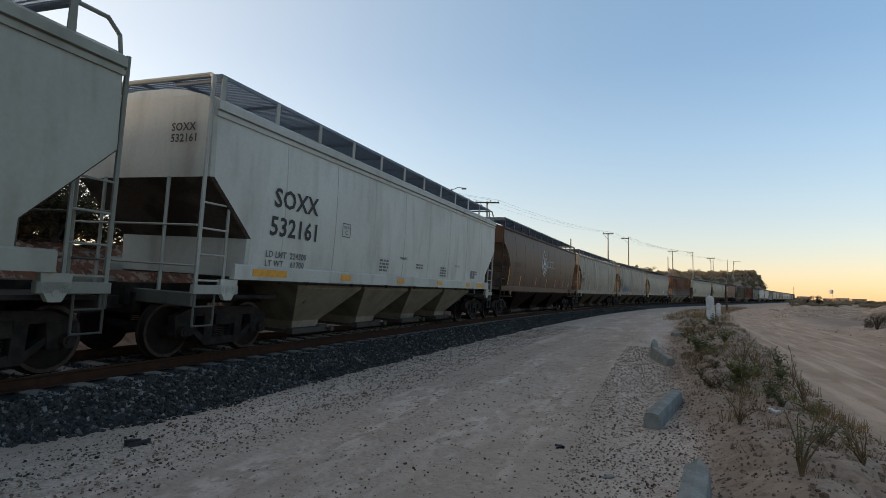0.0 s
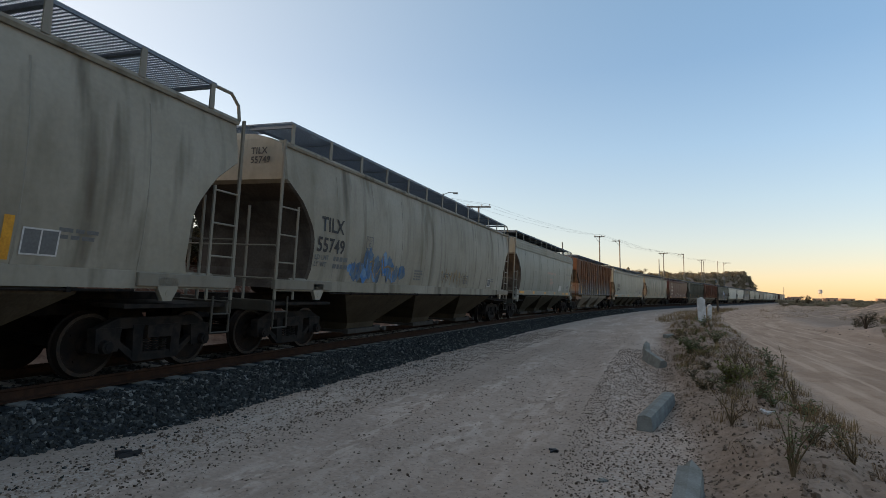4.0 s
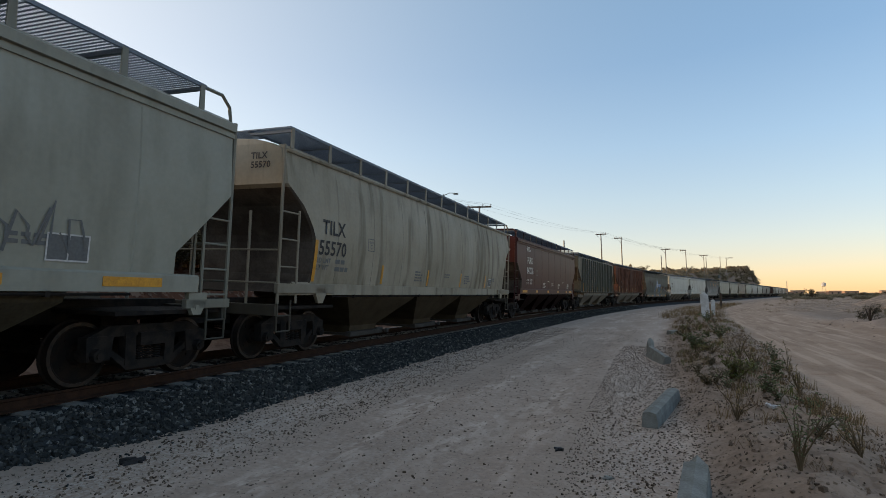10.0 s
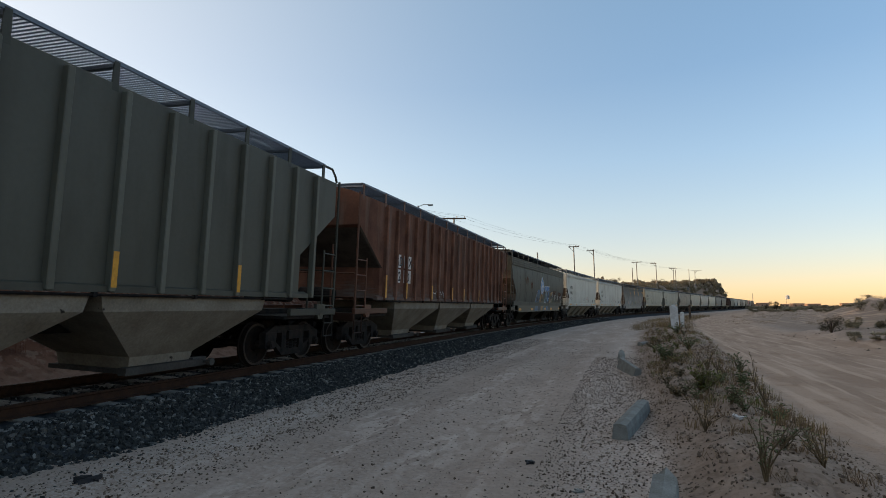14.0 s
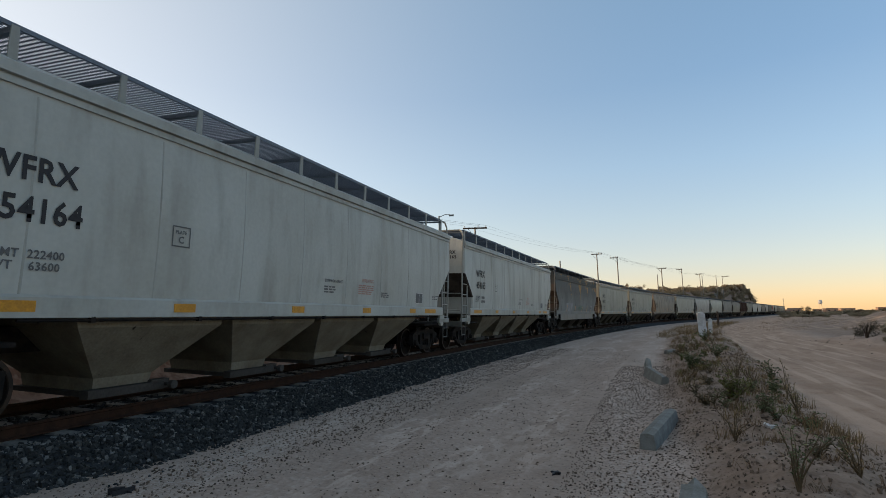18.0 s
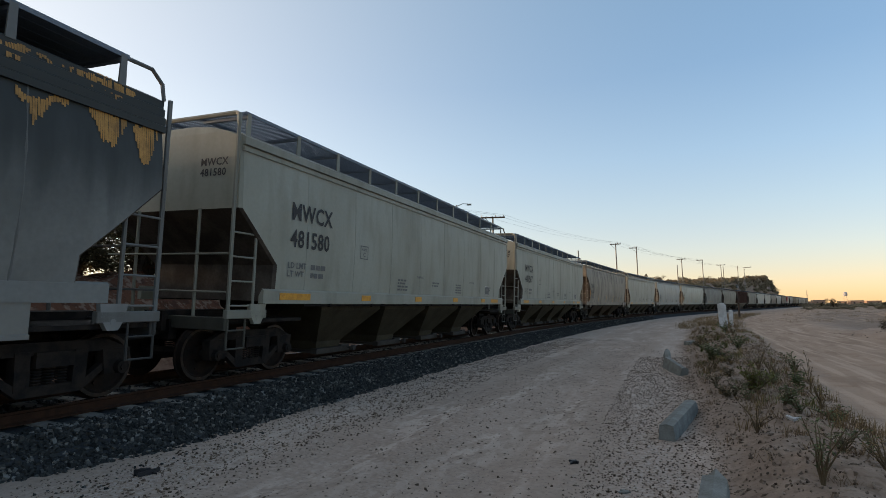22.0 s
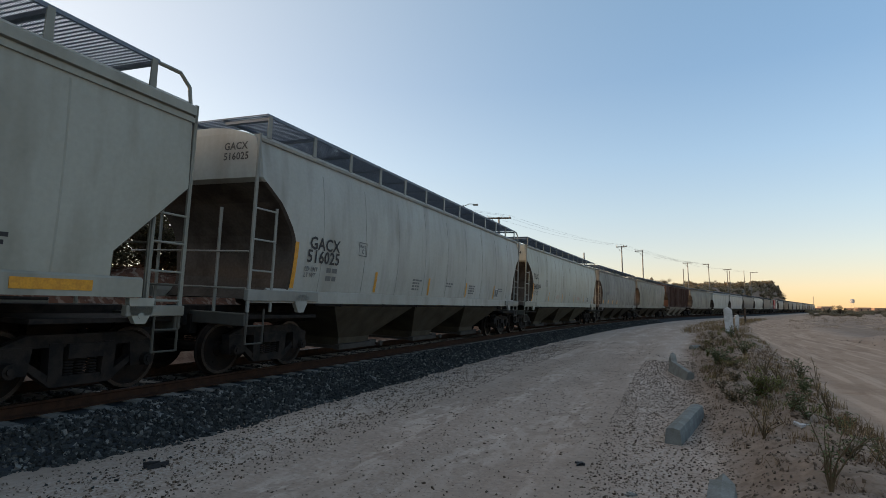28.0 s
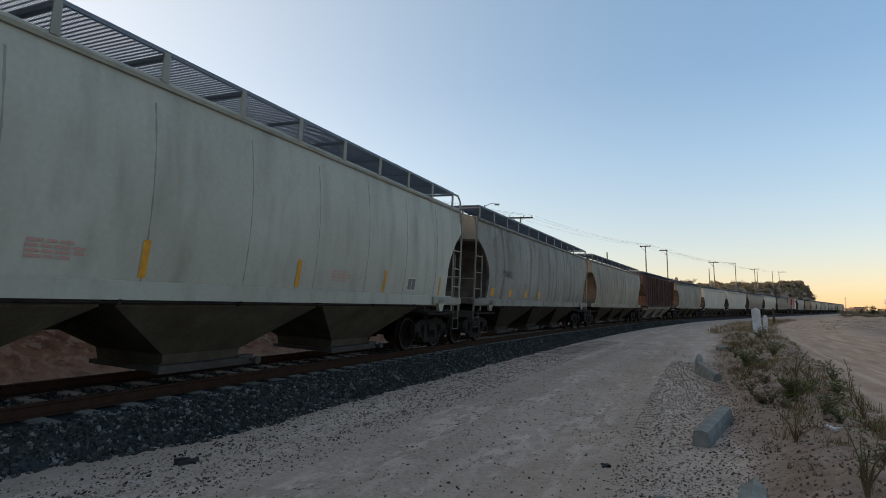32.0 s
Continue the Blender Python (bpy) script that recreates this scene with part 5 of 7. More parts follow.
rw = random.Random(61)
for i in range(46):
    ws = rw.uniform(5.5, 15) if i % 2 else rw.uniform(14, 36)
    wx, wy, _z = on_track(ws, rw.uniform(9.15, min(10.5, float(berm_edge(ws)) - 0.6)))
    if i % 3:
        weed("small_weed", wx, wy, rw.uniform(0.18, 0.42), rw.uniform(0.15, 0.35), 7, 16, 0.10, 0.026, M_STEMS, (M_YELLOWLEAF, M_WEED, M_DUSTY, M_DUSTY)[i % 4], "small dusty green weed on the berm", 70 + i, 0.1)
    else:
        weed("dry_weed", wx, wy, rw.uniform(0.3, 0.55), rw.uniform(0.2, 0.4), 8, 12, 0.11, 0.014, M_STEMS, M_STRAW, "dry straw-coloured weed on the berm", 70 + i, 0.1)


def grass(name, tufts, blades, height, mat, label, seed, lean=(0.15, 0.7)):
    """Tufts of grass blades in one mesh; tufts: x, y, spread."""
    r = random.Random(seed)
    verts, faces = [], []
    for x, y, w in tufts:
        z = rest(x, y) - 0.01
        for _ in range(blades):
            a, q = r.uniform(0, math.tau), w * math.sqrt(r.random())
            bx, by = x + math.cos(a) * q * 0.5, y + math.sin(a) * q * 0.5
            h, o = height * r.uniform(0.4, 1.1), r.uniform(*lean)
            b = r.uniform(0, math.tau)
            cx, cy = math.cos(b), math.sin(b)
            wd = 0.004
            i = len(verts)
            verts += [(bx - cy * wd, by + cx * wd, z), (bx + cy * wd, by - cx * wd, z), (bx + cx * o * h * 0.4 + cy * wd * 0.7, by + cy * o * h * 0.4 - cx * wd * 0.7, z + h * 0.6), (bx + cx * o * h * 0.4 - cy * wd * 0.7, by + cy * o * h * 0.4 + cx * wd * 0.7, z + h * 0.6), (bx + cx * o * h, by + cy * o * h, z + h * (1 - 0.3 * o))]
            faces += [(i, i + 1, i + 2, i + 3), (i + 3, i + 2, i + 4)]
    d = bpy.data.meshes.new(name)
    d.from_pydata(verts, [], faces)
    d.materials.append(mat)
    return tagged(new(name, d), label, "grass", kind="stuff")


r = random.Random(21)


def along_berm(count, s0, s1, u0, u1, w0=0.15, w1=0.5):
    out = []
    for _ in range(count):
        at_s = r.uniform(s0, s1)
        x, y, _z = on_track(at_s, r.uniform(u0, float(berm_edge(at_s)) if u1 is None else u1))
        out.append((x, y, r.uniform(w0, w1)))
    return out


grass("dry_grass", along_berm(120, 7, 42, 9.1, None) + [(1.78 + 0.06 * i, 9.25 - 0.07 * i + 0.12 * (i % 3), 0.3) for i in range(8)], 36, 0.22, M_STRAW, "dry straw-coloured grass tufts on the berm", 22)
grass("green_grass", along_berm(55, 9, 40, 9.0, None), 26, 0.2, M_YELLOWLEAF, "dusty yellow-green grass tufts on the berm", 23)
grass("dead_grass", along_berm(300, 5, 40, 9.0, None, 0.12, 0.4), 24, 0.14, island_material("dead_blade", (0.17, 0.115, 0.075), (0.38, 0.26, 0.16)), "brown dead grass and twigs on the berm", 26, (0.5, 2.2))
grass("field_grass", along_berm(260, 40, 110, 7.5, 12.0, 0.5, 1.4) + along_berm(160, 60, 230, 14, 40, 0.6, 2.0), 40, 0.5, M_STRAW, "dry grass along the track's foot", 24)
grass("bank_grass", along_berm(420, -4, 70, -11, -4.2, 0.3, 0.9), 40, 0.34, material("russet_grass", (0.17, 0.075, 0.045), 0.95, second=(0.10, 0.05, 0.03), scale=3, grain=20), "russet dry grass on the bank behind the track", 25)


# ---------------------------------------------------------------- bushes
def crown_shape(bm, seed, leaves, leaf):
    """An uneven crown of leaf clumps, about 2 wide and 2 high."""
    r = random.Random(seed)
    knots = [(Vector((r.uniform(-0.75, 0.75), r.uniform(-0.75, 0.75), r.uniform(0.28, 1.6))), r.uniform(0.22, 0.5)) for _ in range(13)]
    for c, w in knots:
        for _ in range(leaves // 13):
            d = Vector((r.gauss(0, 1), r.gauss(0, 1), r.gauss(0, 1))).normalized()
            p = c + d * w * r.uniform(0.45, 1.05)
            leaf_face(bm, p, (r.uniform(-1, 1), r.uniform(-1, 1), r.uniform(-0.6, 1)), leaf * r.uniform(0.6, 1.4), leaf * 0.6, 0.2)


def limbs_shape(bm, seed):
    r = random.Random(seed)
    for _ in range(6):
        a, q = r.uniform(0, math.tau), r.uniform(0.3, 0.7)
        tube(bm, [(0, 0, -0.1), (math.cos(a) * q * 0.3, math.sin(a) * q * 0.3, 0.6), (math.cos(a) * q, math.sin(a) * q, 1.4)], [0.06, 0.04, 0.015], 5)


M_SCRUB = island_material("scrub_leaves", (0.06, 0.052, 0.032), (0.20, 0.16, 0.085), leaf=0.4)


# dry dusty leaves, their colour paled further to give the haze of distance
M_HILLSCRUB = island_material("haze_pale_scrub_leaves", (0.30, 0.25, 0.17), (0.58, 0.47, 0.32), leaf=0.5)


def bush(x, y, size, tall, seed, label, fine=False, name="bush", leaves=None):
    thing = tagged(new(name), label, "bush" if name == "bush" else "tree")
    thing.matrix_basis = pose(x, y, rest(x, y) - 0.05, 0, 0, seed * 77 % 360)
    k = seed % 4
    m = Matrix.Diagonal((size, size, tall, 1))
    put("trunk", mesh(("trunk", k), M_WOOD, limbs_shape, k), thing, m)
    put("crown", mesh(("crown", k, fine, leaves), leaves or M_SCRUB, crown_shape, k + 10, 2300 if fine else 1200, 0.10 if fine else 0.16), thing, m)
    return thing


r = random.Random(31)
# scrub behind the track, seen through the gaps between the cars
for i in range(130):
    s = -62 + 1.2 * i + r.uniform(-0.6, 0.6)
    near_row = i % 2 != 0
    x, y, _z = on_track(s, -(r.uniform(8.0, 10) if near_row else r.uniform(11, 15)))
    k = 1.0 - 0.62 * float(smooth(10, 34, s))
    bush(x, y, r.uniform(1.6, 2.3), k * (r.uniform(1.3, 1.8) if near_row else r.uniform(1.8, 2.4)), i, "dusty scrub bush on the bank behind the track", True)
for i in range(60):
    x, y, _z = on_track(-40 + 1.3 * i + r.uniform(-0.6, 0.6), -r.uniform(6.4, 7.8))
    bush(x, y, r.uniform(1.2, 1.7), r.uniform(0.6, 0.95) * (1.0 - 0.5 * float(smooth(14, 36, y))), i + 300, "low scrub bush on the bank behind the track", True)
# the hill beyond the curve: scrub all over its slope and top, in one mesh
def scrub(name, spots, label, seed, mat):
    """Many low bushes in one mesh: for each spot x, y, width and height, a loose heap of leaves."""
    q = np.random.RandomState(seed)
    verts = []
    for x, y, w, h in spots:
        n = 340
        knots = np.stack([q.uniform(-0.7, 0.7, 9), q.uniform(-0.7, 0.7, 9), q.uniform(0.15, 1.5, 9)], -1)
        d = q.normal(size=(n, 3))
        d /= np.linalg.norm(d, axis=1)[:, None]
        p = knots[q.randint(0, 9, n)] + d * q.uniform(0.12, 0.48, (n, 1))
        a, b = q.normal(size=(n, 3)) * 0.12, q.normal(size=(n, 3)) * 0.09
        f = np.stack([p - a, p + b, p + a, p - b], 1) * np.array([w, w, h])
        verts.append(f.reshape(-1, 3) + np.array([x, y, rest(x, y)]))
    v = np.concatenate(verts)
    d = bpy.data.meshes.new(name)
    d.from_pydata(v.tolist(), [], np.arange(len(v)).reshape(-1, 4).tolist())
    d.materials.append(mat)
    return tagged(new(name, d), label, "scrub", kind="stuff")


spots = []
for i in range(430):
    x, y, _z = on_track(106 + 0.66 * i + r.uniform(-2, 2), -r.uniform(4.4, 8.5) if i % 2 else -r.uniform(8, 14))
    spots.append((x, y, r.uniform(0.8, 1.7), r.uniform(0.4, 1.0)))
scrub("hill_scrub", spots, "dry brown scrub over the hill beside the track", 77, M_HILLSCRUB)
spots = []
for i in range(90):
    x, y, _z = on_track(r.uniform(15, 44), r.uniform(17.5, 27)) if i % 2 else on_track(r.uniform(45, 100), r.uniform(28, 48))
    if math.degrees(math.atan2(x, y)) < 16.8:
        continue
    k = r.uniform(0.18, 0.5) * (1 if i % 2 else 1.5)
    spots.append((x, y, k, k * r.uniform(0.4, 0.8)))
scrub("bank_scrub", spots, "low dry scrub over the soil banks", 78, M_HILLSCRUB)
for az, dist, size, tall in ((-2.4, 128, 1.5, 1.2), (1.0, 170, 1.4, 1.0), (1.8, 180, 1.7, 1.2), (4.2, 240, 1.8, 1.1), (5.8, 270, 2.1, 1.3), (6.5, 300, 1.9, 1.3), (7.2, 322, 2.6, 1.9)):
    x, y = dist * math.sin(radians(az)), dist * math.cos(radians(az))
    bush(x, y, size, tall, int(dist), "small spreading tree on the hill", True, "tree", M_HILLSCRUB)
# bank to the right of the side road
for i in range(24):
    az, dist = r.uniform(17.0, 24), r.uniform(62, 105)
    bush(dist * math.sin(radians(az)), dist * math.cos(radians(az)), r.uniform(0.5, 1.0), r.uniform(0.3, 0.7), i + 120, "dusty scrub bush on the soil bank", True, "bush", M_HILLSCRUB)
for i in range(9):
    x, y, _z = on_track(r.uniform(22, 40), r.uniform(18.0, 25))
    bush(x, y, r.uniform(0.4, 0.8), r.uniform(0.25, 0.5), i + 160, "low scrub on the soil mound", True)
# far field
for i in range(26):
    az, dist = r.uniform(10.2, 24), r.uniform(380, 560)
    bush(dist * math.sin(radians(az)), dist * math.cos(radians(az)), r.uniform(1.5, 3.5), r.uniform(0.7, 1.4), i + 200, "far dusty bush on the plain", False, "bush", M_HILLSCRUB)
bush(300 * math.sin(radians(11.55)), 300 * math.cos(radians(11.55)), 2.3, 2.2, 301, "round-crowned tree on the plain", False, "tree")
bush(310 * math.sin(radians(10.75)), 310 * math.cos(radians(10.75)), 1.0, 1.4, 302, "small far tree on the plain", False, "tree")


spots = []
for i in range(330):
    az, dist = r.uniform(9.4, 32), r.uniform(330, 520) if i % 2 else r.uniform(170, 360)
    k = 1.0 if i % 2 else 0.5
    spots.append((dist * math.sin(radians(az)), dist * math.cos(radians(az)), k * r.uniform(1.5, 4.0), k * r.uniform(0.5, 1.2)))
scrub("plain_scrub", spots, "far dusty scrub across the plain", 79, M_HILLSCRUB)


# ---------------------------------------------------------------- far buildings, tank and mast
def house(x, y, w, d, h, color, label):
    thing = tagged(new("house"), label, "house", "far houses on the plain")
    thing.matrix_basis = pose(x, y, rest(x, y), 0, 0, random.uniform(-12, 12))
    thing_wall = put("wall", mesh(("house_wall", w, d, h), M_WALLFAR, lambda bm: box(bm, -w / 2, w / 2, -d / 2, d / 2, -0.2, h)), thing)
    put("roof", mesh(("house_roof", w, d, h), M_CONCRETE, lambda bm: box(bm, -w / 2 - 0.2, w / 2 + 0.2, -d / 2 - 0.2, d / 2 + 0.2, h, h + 0.25)), thing)
    for i in range(max(2, int(w / 4))):
        put("window", mesh(("house_window",), M_BLACK, lambda bm: box(bm, -0.5, 0.5, -0.03, 0.03, -0.6, 0.6)), thing, pose(-w / 2 + (i + 0.5) * w / max(2, int(w / 4)), -d / 2 - 0.02, h * 0.55))
    return thing_wall


for az, dist, w, h in ((9.9, 500, 6, 3.0), (10.5, 510, 7, 4.0), (12.2, 540, 6, 3.0), (13.1, 520, 8, 3.4), (14.2, 560, 10, 3.2), (16.6, 580, 8, 3.6), (19.0, 600, 9, 3.0)):
    house(dist * math.sin(radians(az)), dist * math.cos(radians(az)), w, 7, h, None, "low pale plastered house far across the plain")
tank = tagged(new("water_tower"), "pale water tower far across the plain", "water tower")
tx, ty = 560 * math.sin(radians(12.43)), 560 * math.cos(radians(12.43))
tank.matrix_basis = pose(tx, ty, rest(tx, ty))
for a in range(4):
    q = math.tau * a / 4 + 0.6
    put("leg", mesh(("tower_leg", a), M_CONCRETE, bar_shape, [(math.cos(q) * 1.6, math.sin(q) * 1.6, 0), (math.cos(q) * 1.2, math.sin(q) * 1.2, 7.6)], 0.06), tank)
put("tank", mesh(("tower_tank",), M_WHITEWASH, lambda bm: rings(bm, [[(q * math.cos(math.tau * j / 14), q * math.sin(math.tau * j / 14), z) for j in range(14)] for z, q in ((7.4, 0.8), (7.8, 1.6), (10.2, 1.6), (10.8, 0.5))])), tank)
mast = tagged(new("radio_mast"), "slender lattice radio mast far across the plain", "mast")
mx, my = 620 * math.sin(radians(9.75)), 620 * math.cos(radians(9.75))
mast.matrix_basis = pose(mx, my, rest(mx, my))
for a in range(3):
    q = math.tau * a / 3
    put("leg", mesh(("mast_leg", a), M_CONCRETE, bar_shape, [(math.cos(q) * 0.5, math.sin(q) * 0.5, 0), (math.cos(q) * 0.25, math.sin(q) * 0.25, 14)], 0.07), mast)
for z in range(1, 14):
    put("brace", mesh(("mast_brace",), M_CONCRETE, bar_shape, [(-0.5, 0, 0), (0.5, 0, 0.5)], 0.05), mast, pose(0, 0, z))


# ---------------------------------------------------------------- poles and wires
def insulator_shape(bm):
    rings(bm, [[(q * math.cos(math.tau * j / 8), q * math.sin(math.tau * j / 8), z) for j in range(8)] for z, q in ((0, 0.03), (0.06, 0.05), (0.1, 0.03), (0.14, 0.05), (0.2, 0.02))])


def behind(az, gap):
    """How far off a line of sight first stands that far to the left of the track."""
    d = 30.0
    while beside(d * math.sin(radians(az)), d * math.cos(radians(az))) > -gap:
        d += 1.0
    return d


def utility_pole(az, dist, el, arm, side, label, lean=0.0):
    """A wooden pole with a crossarm; side -1 or 1 sets the arm to one side only."""
    x, y = dist * math.sin(radians(az)), dist * math.cos(radians(az))
    top = 1.75 + dist * math.tan(radians(el))
    z = rest(x, y)
    pole = tagged(new("utility_pole"), label, "utility pole", "utility poles behind the track")
    h = top - z
    pole.matrix_basis = pose(x, y, z, 0, lean, -az)
    put("shaft", mesh(("shaft", h), M_POLE, bar_shape, [(0, 0, -0.3), (0.04, 0, h * 0.5), (0, 0, h)], [0.13, 0.11, 0.08]), pole)
    tips = []
    if arm:
        a, b = (-arm / 2, arm / 2) if side == 0 else ((-arm, 0.15) if side < 0 else (-0.15, arm))
        put("crossarm", mesh(("crossarm", a, b), M_WOOD, lambda bm: box(bm, a, b, -0.14, -0.04, -0.07, 0.07)), pole, pose(0, 0, h - 0.12))
        put("arm_brace", mesh(("arm_brace", side), M_UNDER, bar_shape, [(0, -0.1, -0.9), ((-0.7 if side <= 0 else 0.7), -0.1, -0.1)], 0.025), pole, pose(0, 0, h - 0.1))
        for q in (a + 0.12, (a + b) / 2 + 0.3, b - 0.12):
            put("insulator", mesh(("insulator",), M_WHITEWASH, insulator_shape), pole, pose(q, -0.09, h - 0.05))
            tips.append(pole.matrix_basis @ Vector((q, -0.09, h + 0.15)))
    return tips, pole


T = "weathered wooden utility pole with a crossarm"
LINE_T = [utility_pole(*p, T)[0] for p in ((-52, 34, 14.5, 2.6, 0), (-18.43, behind(-18.43, 9), 9.36, 2.4, 0), (-6.12, behind(-6.12, 6.5), 6.15, 1.7, 0), (-0.13, behind(-0.13, 5.5), 4.39, 2.0, 0), (3.2, behind(3.2, 5), 3.68, 2.2, 0), (5.08, behind(5.08, 5), 3.36, 2.2, 1))]
LINE_L = [utility_pole(*p, "wooden utility pole with a one-sided crossarm")[0] for p in ((-4.18, behind(-4.18, 5.5), 5.69, 1.2, -1), (1.66, behind(1.66, 5), 4.22, 1.3, -1))]
for az, dist, el in ((-9.78, behind(-9.78, 6), 5.58), (-0.54, behind(-0.54, 5), 3.79), (3.39, behind(3.39, 4.6), 3.52)):
    utility_pole(az, dist, el, 0, 0, "bare wooden pole behind the track")
tips, pole = utility_pole(4.57, behind(4.57, 5), 3.52, 0, 0, "wooden pole with a small transformer")
put("transformer", mesh(("transformer",), M_CONCRETE, lambda bm: rings(bm, [[(-0.6 + q * math.cos(math.tau * j / 10), q * math.sin(math.tau * j / 10), z) for j in range(10)] for z, q in ((5.4, 0.25), (5.5, 0.32), (6.4, 0.32), (6.5, 0.25))])), pole)
# a street lamp arm that shows over the cars' roofs
lx, ly = 46 * math.sin(radians(-22.2)), 46 * math.cos(radians(-22.2))
lamp = tagged(new("street_lamp"), "street lamp with a curved steel arm behind the track", "street lamp")
lamp.matrix_basis = pose(lx, ly, rest(lx, ly), 0, 0, 20)
lh = 1.75 + 46 * math.tan(radians(10.6)) - rest(lx, ly)
put("post", mesh(("lamp_post",), M_CONCRETE, bar_shape, [(0, 0, -0.2), (0, 0, lh)], [0.10, 0.06]), lamp)
put("arm", mesh(("lamp_arm",), M_CONCRETE, bar_shape, [(0, 0, lh - 0.1), (0.5, 0, lh + 0.12), (0.95, 0, lh + 0.1)], 0.03), lamp)
put("head", mesh(("lamp_head",), M_CONCRETE, lambda bm: box(bm, 0.85, 1.25, -0.1, 0.1, lh - 0.02, lh + 0.1)), lamp)


def cable(a, b, sag, bm):
    pts = [a.lerp(b, t / 14) + Vector((0, 0, -4 * sag * (t / 14) * (1 - t / 14))) for t in range(15)]
    tube(bm, pts, 0.0065, 4)


for row in (LINE_T, LINE_L):
    for p, q in zip(row, row[1:]):
        for a, b in zip(p, q):
            bm = bmesh.new()
            cable(a, b, 0.012 * (a - b).length, bm)
            tagged(bmesh_part("power_cable", bm, M_CABLE), "thin dark cable slung between utility poles", "cable", "cables of the power line")


# ---------------------------------------------------------------- the train
M_REDFAINT = material("faded_red_lettering", (0.46, 0.27, 0.23), 0.6, grain=30, bump=0.02)
GREY = (0.40, 0.41, 0.39)
WHITE = (0.47, 0.485, 0.45)
BEIGE = (0.325, 0.298, 0.247)
PITCH = [18.7, 18.0, 18.8, 18.69, 19.14, 17.73, 18.26, 21.37, 18.86, 17.77, 18.38, 19.37, 19.34, 18.27, 18.25, 17.87,
         18.13, 17.87, 18.82, 18.31, 18.72, 19.75, 18.64, 18.85, 18.61, 18.49, 18.3, 18.26, 18.33, 18.38, 18.4, 21.5] + [18.5] * 13
